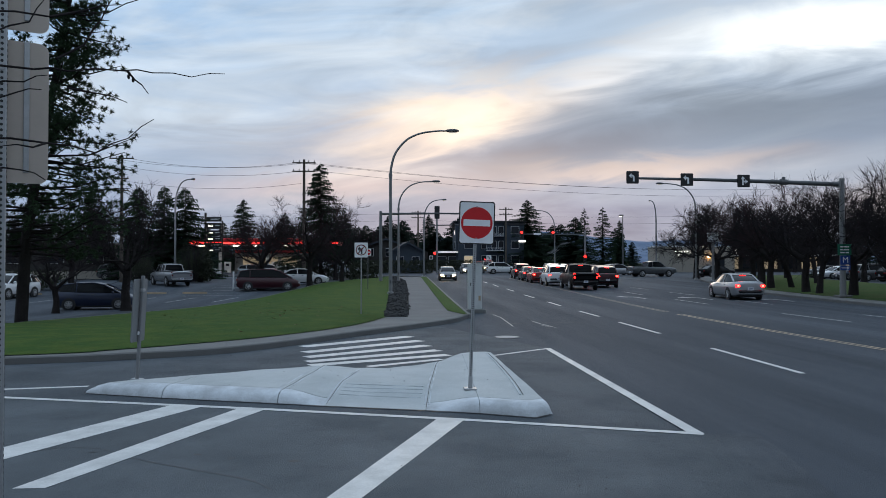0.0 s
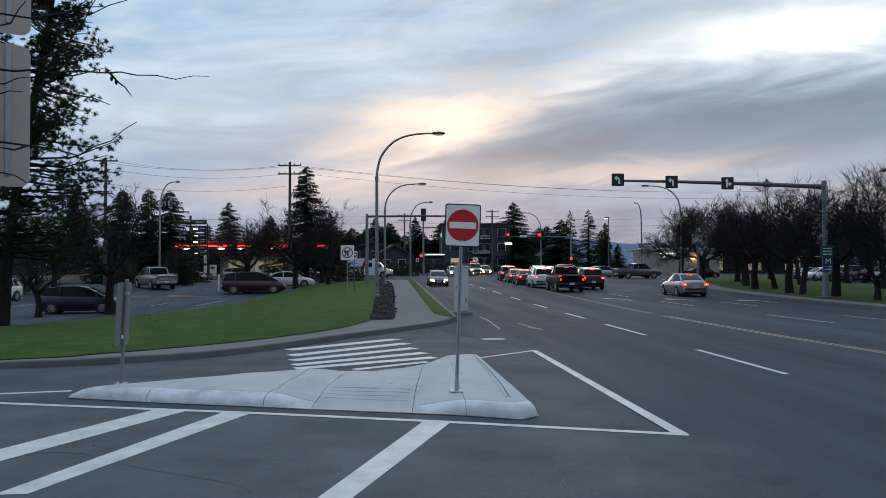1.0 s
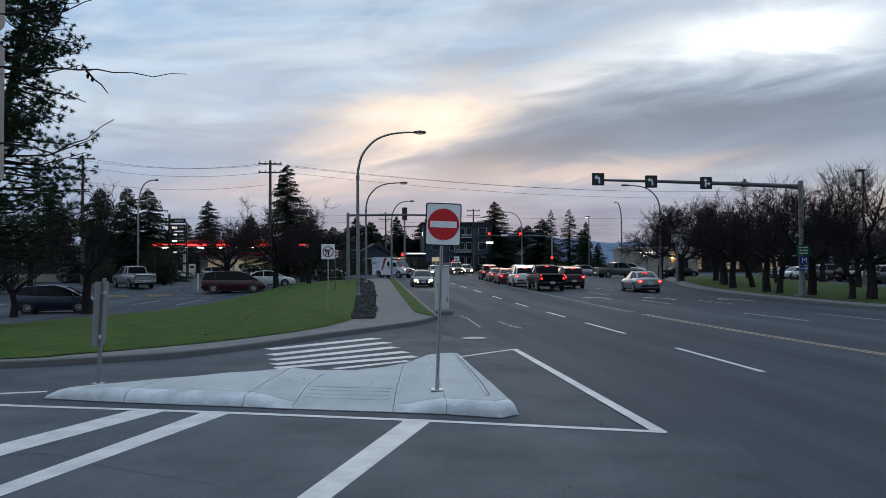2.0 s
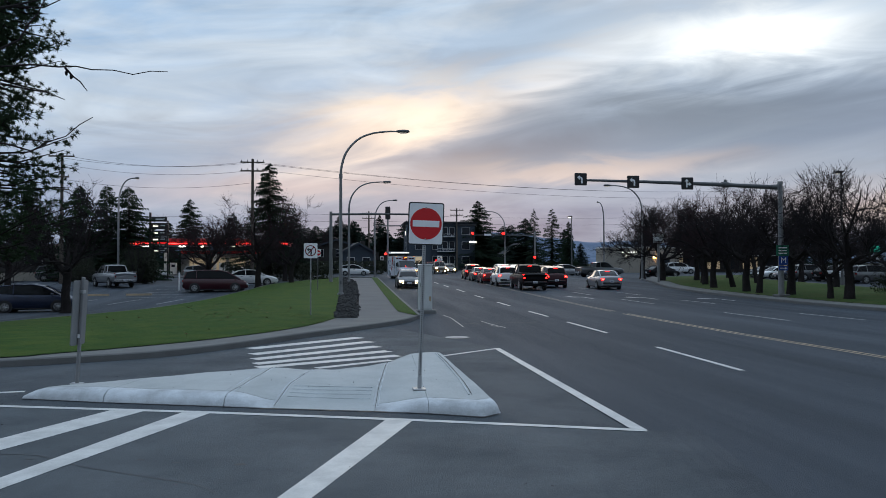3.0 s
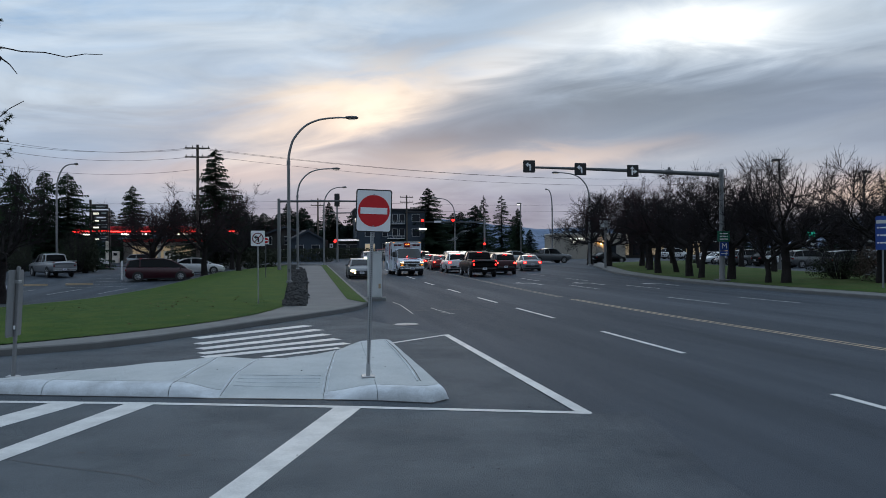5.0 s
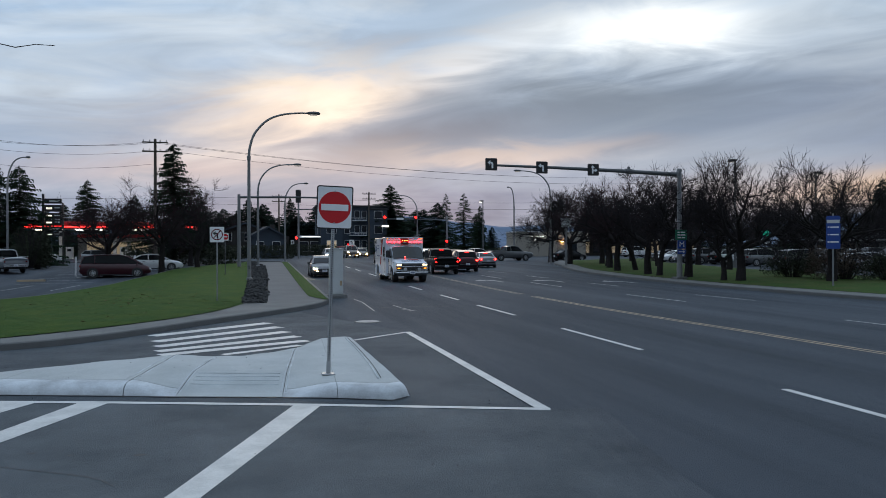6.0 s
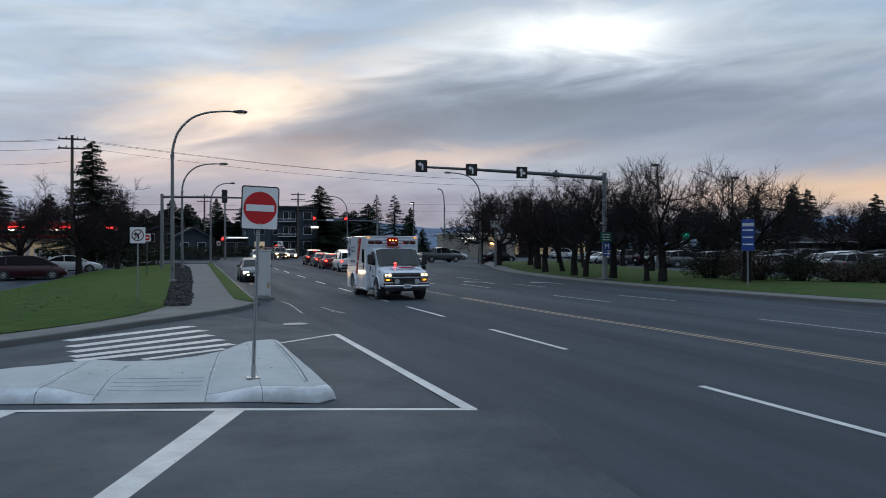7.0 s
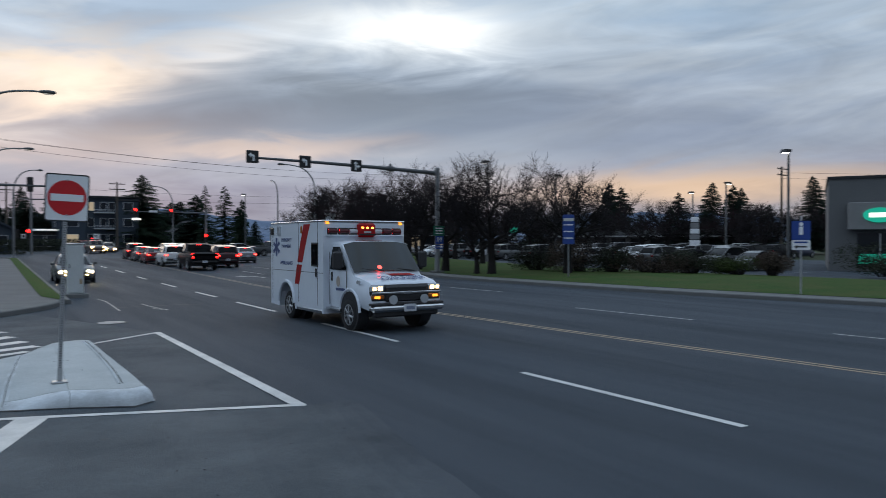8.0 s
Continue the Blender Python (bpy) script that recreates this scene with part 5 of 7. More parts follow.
# the queue at the lights
Q = "cars waiting at the lights"
road_car("pickup", "black", 12.9, 55.2, -2, "lifted black pickup truck with lit brake lamps", lights=("brake",), group=Q)
road_car("suv", "white", 12.6, 62.7, -2, "white compact suv waiting with brake lamps lit", lights=("brake",), group=Q)
road_car("sedan", "bright_red", 12.55, 70.3, -2, "dark red sedan waiting with brake lamps lit", lights=("brake",), group=Q)
road_car("sedan", "grey", 12.75, 77.0, -2, "grey sedan waiting with brake lamps lit", lights=("brake",), group=Q)
road_car("suv", "red", 13.0, 84.0, -2, "dark red crossover first at the lights", lights=("brake",), group=Q)
road_car("suv", "red", 15.65, 58.9, -2, "dark red suv waiting in the second lane", lights=("brake",), group=Q)
road_car("suv", "black", 16.6, 66.0, -2, "black suv waiting with brake lamps lit", lights=("brake",), group=Q)
road_car("suv", "white", 16.0, 74.0, -2, "white suv waiting with brake lamps lit", lights=("brake",), group=Q)
road_car("suv", "white", 15.9, 81.0, -2, "white van-like suv near the stop line", lights=("brake",), group=Q)
road_car("pickup", "grey", 30.6, 91.0, -82, "dark grey pickup truck turning off at the corner")
road_car("hatch", "silver", 28.6, 99.0, -80, "silver hatchback in the crossing street")
road_car("sedan", "black", 37.5, 88, -75, "black sedan beyond the corner")
# waiting beyond the crossing, facing this way
O = "cars facing the crossing"
road_car("pickup", "tan", 12.6, 114.5, 182, "truck with warm headlamps and roof lights beyond the crossing", lights=("warm",), group=O, bar=True)
road_car("hatch", "tan", 14.8, 119, 182, "small car with warm headlamps beyond the crossing", lights=("warm",), group=O)
road_car("hatch", "silver", 8.9, 109, 182, "silver car with lit headlamps beyond the crossing", lights=("head",), group=O)
road_car("van", "bright_red", 13.4, 136, 182, "red van far down the road", group=O)
# the car park behind the lawn
L = "cars parked by the lawn"
road_car("hatch", "blue", -17.4, 42.6, -80, "dark blue hatchback parked beside the lawn", group=L)
road_car("suv", "white", -27.9, 53.5, 172, "white suv with black bonnet scoop facing the lawn", group=L)
road_car("pickup", "silver", -21.0, 67.0, 36, "silver pickup truck parked with its tail out", group=L)
road_car("van", "red", -11.3, 61.2, -82, "dark red minivan parked behind the lawn", group=L)
road_car("sedan", "white", -9.4, 67.6, -80, "pale silver sedan parked beyond the minivan", group=L)
road_car("sedan", "white", -14.5, 92, -70, "white sedan near the filling station", group=L)
road_car("hatch", "silver", -19.5, 96, -85, "silver hatchback near the filling station", group=L)
road_car("hatch", "white", -25.0, 93, -85, "white hatchback near the filling station", group=L)
road_car("suv", "grey", -31.0, 82, -80, "grey suv parked by the trees", group=L)

# the moving ones; keyed in motions()
mover = {}
mover["silver"] = road_car("sedan", "silver", 18.2, 41.8, -3, "silver sedan driving away with red tail lamps", lights=("brake",))
mover["oncoming"] = road_car("sedan", "grey", 4.1, 77, 180, "grey sedan with lit headlamps pulling over", lights=("head",))
mover["crossing"] = road_car("suv", "white", 14, 108, -90, "white suv driving through the crossing")
mover["following"] = road_car("hatch", "white", -18, 104, -90, "white hatchback coming out of the side street")

# the far car park: copies of a few cars
rng = random.Random(4)
stock = [("suv", "white"), ("sedan", "grey"), ("hatch", "black"), ("sedan", "white"), ("suv", "grey"), ("hatch", "blue"), ("sedan", "silver"), ("suv", "black")]
made = {}
for row_x, y0, y1, rz in ((47.5, 34, 84, -90), (54.5, 42, 84, 90), (63, 48, 88, -90), (69.5, 50, 88, 90), (80, 54, 96, -90), (87, 56, 90, 90)):
    y = y0
    while y < y1:
        if rng.random() < 0.72:
            k, c = stock[rng.randrange(len(stock))]
            at = on_ground(row_x + rng.uniform(-0.4, 0.4), y, rz + rng.uniform(-3, 3) + 180 * (rng.random() < 0.3))
            names = {"grey": "dark grey", "blue": "dark blue"}
            if (k, c) in made:
                copy_thing(made[k, c], at)
            else:
                made[k, c] = car(k, c, at, f"{names.get(c, c)} {'suv' if k == 'suv' else 'car'} parked in the shop car park", "suv" if k == "suv" else "car", group="cars in the shop car park")
        y += 2.75 + rng.uniform(0, 0.5)


# ---- the ambulance ----
M["amb_white"] = pbr("ambulance_white", (0.70, 0.75, 0.82), 0.35, 0, 0.03, 1.0, 20, 0, (0.62, 0.67, 0.74), 0.5, coat=0.5)
M["amb_red"] = pbr("ambulance_red", (0.33, 0.012, 0.014), 0.6, 0, 0.05, 1.0, 20, spec=0.15)
M["amb_blue"] = pbr("ambulance_lettering", (0.06, 0.09, 0.22), 0.45)
M["amb_grille"] = glow("red_grille_lamp", (1.0, 0.05, 0.04), 5.0)
M["amb_lens"] = pbr("red_flasher", (0.075, 0.008, 0.012), 0.25, 0, 0.05, 5, 30)
M["amb_glass"] = clear_glass("ambulance_glass", (0.012, 0.018, 0.020))
M["amb_glass"].node_tree.nodes["Principled BSDF"].inputs["Specular IOR Level"].default_value = 0.5
M["amb_flash"] = glow("lit_red_flasher", (1.0, 0.009, 0.014), 26.0)
M["amb_beacon"] = glow("amber_beacon", (1.0, 0.35, 0.05), 5.0)
M["amb_head"] = glow("ambulance_headlamp", (1.0, 0.62, 0.26), 5.0)


def text(body, size, material, parent, m, name="lettering"):
    cu = bpy.data.curves.new(name, "FONT")
    cu.body, cu.size, cu.align_x, cu.align_y, cu.extrude = body, size, "CENTER", "CENTER", 0.002
    cu.materials.append(material)
    o = new(name, cu)
    o.parent, o.matrix_basis = parent, m
    return o


flashers = []


def flasher(box, x, clear):
    """A flashing warning lamp, imitated by an added half-lit drum that turns."""
    half = [(-0.115, 0.058 * math.cos(a), 0.058 * math.sin(a)) for a in (math.pi * (k / 8 - 0.5) for k in range(9))]
    g = Geo().loft([half, [(-q[0], q[1], q[2]) for q in half]])
    g.add([(q[0], -q[1], q[2]) for q in half] + [(-q[0], -q[1], q[2]) for q in half], [(k, k + 1, k + 10, k + 9) for k in range(8)] + [tuple(range(9)), tuple(range(9, 18))])
    drum = part("flasher", g, M["head_off"] if clear else M["amb_lens"], box, "clear warning lamp with an added drum turned to flash" if clear else "red warning lamp with an added drum turned to flash", at=pose(x, 0.652, 2.37))
    drum.data.materials.append(M["amb_flash"])
    for f in drum.data.polygons:
        f.material_index = int(f.center.y < -0.02)
    return drum


def ambulance():
    s = thing("ambulance", on_ground(-9, 101, 270), "white box ambulance with red side stripes and flashing lamps", "ambulance")
    W = M["amb_white"]
    fa, ra = 1.765, -1.765
    # box body
    bx = 1.16
    box = part("box_body", Geo().prism([(-2.98, 0.34), (ra - 0.55, 0.32), (ra - 0.50, 0.72), (ra - 0.30, 0.93), (ra, 0.99), (ra + 0.30, 0.93), (ra + 0.50, 0.72), (ra + 0.55, 0.31), (0.62, 0.31), (0.62, 2.57), (0.55, 2.63), (-2.91, 2.63), (-2.98, 2.57)], -bx, bx, "x"), W, s, "white box body")
    part("roof_rail", Geo().box(0, -1.185, 2.625, 2.36, 3.65, 0.05, 0.02), M["chrome"], box)
    for sx in (-1, 1):
        part("skirt_rail", Geo().box(sx * 1.165, -0.25, 0.35, 0.03, 1.6, 0.08, 0.01), M["chrome"], box)
        for y in (-2.85, -0.95, 0.28):
            part("door_seam", Geo().box(sx * 1.161, y, 1.55, 0.006, 0.014, 2.1), M["trim"], box)
        part("belt_seam", Geo().box(sx * 1.161, -1.18, 1.32, 0.006, 3.58, 0.012), M["trim"], box)
        part("side_window", Geo().box(sx * 1.165, 0.10, 1.78, 0.03, 0.36, 0.54, 0.02), M["car_glass"], box, "dark side window")
        part("window_frame", Geo().box(sx * 1.158, 0.10, 1.78, 0.03, 0.43, 0.61, 0.02), M["trim"], box)
        for z0, z1 in ((0.98, 1.50), (1.56, 2.56)):
            rows = []
            for k in range(7):
                z = lerp(z0, z1, k / 6)
                t = (z - 0.95) / 1.65
                y = -1.22 + 0.42 * t + 0.22 * t * t
                rows.append([(sx * 1.164, y, z), (sx * 1.164, y + 0.30 + 0.12 * t, z)])
            part("red_stripe", Geo().grid(rows), M["amb_red"], box, "slanting red stripe")
        for k in range(3):
            a = math.pi * k / 3
            part("star_arm", Geo().box(sx * 1.167, -2.55, 1.95, 0.008, 0.09, 0.52, 0, Matrix.Rotation(a, 3, "X")), M["amb_blue"], box, "blue six-armed star")
        rot = Euler((radians(90), 0, radians(90 * sx))).to_matrix().to_4x4()
        for wd, z, sz in (("EMERGENCY", 2.15, 0.13), ("PARAMEDIC", 1.98, 0.13), ("AMBULANCE", 1.52, 0.155)):
            text(wd, sz, M["amb_blue"], box, Matrix.Translation((sx * 1.166, -1.80, z)) @ rot)
        part("warning_lamp", Geo().box(sx * 1.175, -0.74, 2.42, 0.04, 0.07, 0.20, 0.02), M["amber_off"], box, "amber side lamp")
        part("warning_lamp", Geo().box(sx * 1.18, -2.85, 2.40, 0.05, 0.2, 0.2, 0.02), M["dark_lens"], box)
        part("scene_lamp", Geo().box(sx * 1.175, -2.35, 2.42, 0.04, 0.22, 0.26, 0.02), M["head_off"], box)
        part("door_latch", Geo().box(sx * 1.175, 0.2, 1.32, 0.03, 0.06, 0.22, 0.01), M["trim"], box)
        fl = Geo()
        pts = [(sx * 1.17, ra + 0.55 * math.cos(a), 0.46 + 0.57 * math.sin(a)) for a in (math.pi * (i / 12) for i in range(13))]
        part("fender_flare", fl.tube(pts, 0.05, 6), W, box)
        part("rear_arch", Geo().tube([(sx * 0.6, ra, 0.5), (sx * 0.82, ra, 0.5)], 0.6, 20), M["trim"], box)
    # front of the box over the cab: lamps and beacon
    part("lamp_shelf", Geo().box(0, 0.66, 2.265, 2.2, 0.12, 0.03, 0.01), W, box)
    for x in (-0.92, -0.62, -0.34, 0.34, 0.62, 0.92):
        part("lamp_bezel", Geo().box(x, 0.63, 2.37, 0.28, 0.04, 0.17, 0.02), M["trim"], box)
        flashers.append(flasher(box, x, abs(x) < 0.4))
    beacon = part("beacon_housing", Geo().box(0, 0.69, 2.40, 0.50, 0.16, 0.36, 0.05), M["amb_red"], box, "red beacon housing")
    for x in (-0.14, 0, 0.14):
        part("beacon_lamp", Geo().box(x, 0.775, 2.46, 0.07, 0.03, 0.05, 0.015), M["amb_beacon"], beacon, "lit amber lamp")
    part("horn_slot", Geo().box(0, 0.77, 2.35, 0.2, 0.02, 0.05), M["head_off"], beacon)
    part("beacon_rail", Geo().box(0, 0.775, 2.29, 0.46, 0.02, 0.04), M["trim"], beacon)
    for x in (-1.05, 1.05):
        part("marker_lamp", Geo().box(x, 0.63, 2.57, 0.1, 0.03, 0.04, 0.01), M["amber"], box)
    # cab: rings from the box forward
    def ring(y, z0, z1, w0, w1, shoulder=None):
        h = z1 - z0
        return [(-w0 * 0.95, y, z0), (-w0, y, z0 + h * 0.2), (-w0, y, z0 + h * 0.55), (-lerp(w0, w1, 0.55), y, z0 + h * 0.82), (-w1, y, z0 + h * 0.96), (-w1 * 0.7, y, z1), (0, y, z1 + 0.015),
                (w1 * 0.7, y, z1), (w1, y, z0 + h * 0.96), (lerp(w0, w1, 0.55), y, z0 + h * 0.82), (w0, y, z0 + h * 0.55), (w0, y, z0 + h * 0.2), (w0 * 0.95, y, z0)]
    cab = part("cab", Geo().loft([ring(0.58, 0.50, 2.13, 1.0, 0.90), ring(1.0, 0.5, 2.12, 1.0, 0.89), ring(1.12, 0.5, 2.08, 1.0, 0.89), ring(1.80, 0.60, 1.36, 1.0, 0.92), ring(1.88, 0.60, 1.31, 1.0, 0.92),
                                  ring(2.2, 0.58, 1.26, 0.99, 0.90), ring(2.5, 0.54, 1.20, 0.98, 0.89), ring(2.64, 0.52, 1.13, 0.96, 0.88), ring(2.70, 0.56, 1.04, 0.93, 0.87)]), W, s, "white van cab", smooth=True)
    # glass a little proud of the cab
    ra_, rb_ = ring(1.16, 0.5, 2.07, 1.0, 0.89), ring(1.80, 0.60, 1.375, 1.0, 0.925)
    off = Vector((0, 0.035, 0.03))
    ws = [[Vector(r[k]) * 1.0 + off for k in (4, 5, 6, 7, 8)] for r in (ra_, rb_)]
    part("windscreen", Geo().grid([[a.lerp(b, t) for a, b in zip(*ws)] for t in (0, 0.5, 1.0)]), M["amb_glass"], cab, "dark windscreen", smooth=True)
    for sx in (-1, 1):
        up = [(0.72, 1.98, 0.945), (1.08, 1.98, 0.94), (1.12, 1.97, 0.94), (1.56, 1.50, 1.0)]
        mid = [(0.72, 1.74, 0.99), (1.08, 1.74, 0.985), (1.26, 1.74, 0.985), (1.57, 1.46, 1.005)]
        lowr = [(0.72, 1.42, 1.02), (1.08, 1.42, 1.02), (1.30, 1.42, 1.02), (1.58, 1.42, 1.02)]
        part("door_window", Geo().grid([[(sx * x, y, z) for y, z, x in row] for row in (up, mid, lowr)]), M["car_glass"], cab, "dark door window")
        part("door_seam", Geo().box(sx * 1.003, 0.66, 1.2, 0.008, 0.014, 1.3), M["trim"], cab)
        part("door_seam", Geo().box(sx * 1.003, 1.60, 1.05, 0.008, 0.014, 0.7), M["trim"], cab)
        part("door_handle", Geo().box(sx * 1.01, 0.80, 1.25, 0.03, 0.06, 0.22, 0.01), M["trim"], cab)
        mi = part("mirror", Geo().box(sx * 1.19, 1.50, 1.66, 0.24, 0.14, 0.42, 0.04), M["trim"], cab, "large black door mirror")
        part("mirror_arm", Geo().tube([(sx * 0.98, 1.46, 1.50), (sx * 1.12, 1.48, 1.52)], 0.03, 6), M["trim"], mi)
        part("step", Geo().box(sx * 0.98, 0.95, 0.46, 0.22, 0.85, 0.06, 0.015), M["chrome"], cab)
        part("front_arch", Geo().tube([(sx * 0.72, fa, 0.46), (sx * 1.004, fa, 0.46)], 0.47, 20), M["trim"], cab)
        fl = [(sx * 1.005, fa + 0.52 * math.cos(a), 0.46 + 0.52 * math.sin(a)) for a in (math.pi * (i / 12) for i in range(13))]
        part("arch_lip", Geo().tube(fl, 0.035, 6), W, cab)
        part("badge_bar", Geo().box(sx * 1.012, 1.28, 0.95, 0.008, 0.5, 0.06), M["amb_blue"], cab)
        part("crest", Geo().prism([(1.15 + 0.10 * math.cos(a), 1.14 + 0.13 * math.sin(a)) for a in (2 * math.pi * i / 12 for i in range(12))], sx * 1.004, sx * 1.012, "x"), M["sign_back"], cab, "grey crest")
        part("indicator", Geo().box(sx * 1.0, 2.22, 1.16, 0.03, 0.18, 0.09, 0.02), M["head_off"], cab)
        # face
        hl = part("headlamp", Geo().box(sx * 0.76, 2.675, 1.03, 0.36, 0.10, 0.16, 0.03), M["head_off"], cab, "clear headlamp")
        part("bulb", Geo().box(sx * 0.70, 2.72, 1.03, 0.13, 0.03, 0.10, 0.02), M["amb_head"], hl, "lit warm bulb")
        part("bulb", Geo().box(sx * 0.85, 2.72, 1.03, 0.10, 0.03, 0.09, 0.02), M["amb_head"], hl, "lit warm bulb")
        tl = part("turn_lamp", Geo().box(sx * 0.76, 2.69, 0.83, 0.34, 0.08, 0.10, 0.02), M["amber_off"], cab, "amber turn lamp")
        part("bulb", Geo().box(sx * 0.78, 2.73, 0.83, 0.15, 0.02, 0.06, 0.015), M["amber"], tl, "lit amber bulb")
        part("siren_horn", Geo().tube([(sx * 0.42, 2.78, 0.77), (sx * 0.42, 2.84, 0.77)], [0.095, 0.11], 16), M["head_off"], cab, "round chrome siren")
        part("wiper", Geo().tube([(sx * 0.42 - 0.3, 1.86, 1.40), (sx * 0.42 + 0.25, 1.78, 1.46)], 0.012, 5), M["trim"], cab)
    part("face", Geo().box(0, 2.655, 0.915, 1.88, 0.11, 0.40, 0.04), M["trim"], cab, "black front panel")
    part("grille", Geo().box(0, 2.71, 0.90, 1.12, 0.09, 0.36, 0.03), M["trim"], cab, "black grille")
    for k in range(5):
        part("grille_slat", Geo().box(0, 2.758, 0.76 + 0.07 * k, 1.06, 0.012, 0.02), M["black"], cab)
    part("grille_bar", Geo().box(0, 2.765, 0.925, 1.86, 0.03, 0.05, 0.01), M["chrome"], cab, "chrome grille bar")
    part("emblem", Geo().box(0, 2.785, 0.925, 0.22, 0.02, 0.07, 0.01), M["chrome"], cab)
    part("bumper", Geo().box(0, 2.76, 0.57, 1.96, 0.22, 0.15, 0.05), M["chrome"], cab, "chrome front bumper")
    part("bumper_top", Geo().box(0, 2.74, 0.67, 1.94, 0.2, 0.06, 0.02), M["trim"], cab)
    part("valance", Geo().box(0, 2.68, 0.45, 1.7, 0.2, 0.16, 0.04), M["trim"], cab)
    pl = part("number_plate", Geo().box(0, 2.885, 0.58, 0.32, 0.02, 0.17), M["plate"], cab)
    part("plate_text_bar", Geo().box(0, 2.9, 0.58, 0.22, 0.006, 0.07), M["plate_bar"], pl)
    part("dash_lamp", Geo().blob((0.20, 1.765, 1.475), (0.06, 0.05, 0.06), random.Random(2), 0.0, 14, 10), M["amb_grille"], cab, "glowing red dash lamp")
    hood = Matrix.Translation((-0.05, 2.42, 1.254)) @ Euler((radians(14.0), 0, radians(180))).to_matrix().to_4x4()
    name = text("AMBULANCE", 0.21, M["amb_blue"], cab, hood @ Matrix.Diagonal((-1.0, 1.8, 1, 1)), "mirrored_lettering")
    part("hood_stripe", Geo().add([(-0.52, 1.93, 1.336), (0.12, 1.93, 1.336), (0.05, 2.14, 1.298), (-0.59, 2.14, 1.298)], [(0, 1, 2, 3)]), M["amb_red"], cab, "red bonnet stripe")
    part("roof_stripe", Geo().box(0, 0.82, 2.145, 0.55, 0.4, 0.01), M["amb_red"], cab)
    part("chassis", Geo().box(0, -0.2, 0.45, 1.5, 5.0, 0.2, 0.03), M["trim"], s)
    part("rear_bumper", Geo().box(0, -3.05, 0.5, 2.1, 0.25, 0.16, 0.03), M["chrome"], s)
    for sx in (-1, 1):
        for y in (ra, fa):
            wheel(s, sx * (0.915 if y > 0 else 0.98), y, 0.375, 0.23, sx)
    return s


mover["ambulance"] = ambulance()

# ---- trees, shrubs, stones ----
M["bark"] = pbr("bark", (0.026, 0.023, 0.023), 0.95, 0, 0.3, 2, 18, 0.5, (0.015, 0.013, 0.013), 0.7, spec=0.1)
M["twig"] = pbr("twig", (0.030, 0.026, 0.028), 0.95, 0, 0.2, 2, 10, 0, spec=0.1)
M["twig_red"] = pbr("reddish_twig", (0.038, 0.025, 0.027), 0.95, 0, 0.2, 2, 10, 0, spec=0.1)
M["needle"] = pbr("needles", (0.020, 0.036, 0.020), 0.9, 0, 0.35, 0.8, 6, 0, (0.012, 0.024, 0.016), 0.7, spec=0.1)
M["needle_far"] = pbr("far_needles", (0.018, 0.030, 0.022), 0.95, 0, 0.3, 0.3, 3, 0, (0.012, 0.022, 0.018), 0.7, spec=0.1)
M["pine"] = pbr("pine_needles", (0.030, 0.052, 0.026), 0.85, 0, 0.3, 0.7, 8, 0, (0.018, 0.034, 0.02), 0.6, spec=0.15)
M["leaf_dark"] = pbr("dark_leaf", (0.034, 0.040, 0.026), 0.8, 0, 0.3, 1.2, 9, 0, (0.035, 0.04, 0.022), 0.6, spec=0.2)
M["leaf_green"] = pbr("green_leaf", (0.05, 0.075, 0.02), 0.8, 0, 0.3, 1.2, 9, 0, (0.07, 0.08, 0.03), 0.6, spec=0.2)
M["leaf_brown"] = pbr("brown_leaf", (0.105, 0.082, 0.068), 0.9, 0, 0.25, 1.2, 9, 0, (0.06, 0.042, 0.036), 0.6, spec=0.1)
M["dead_leaf"] = pbr("dead_leaf", (0.13, 0.10, 0.04), 0.9, 0, 0.3, 3, 20)


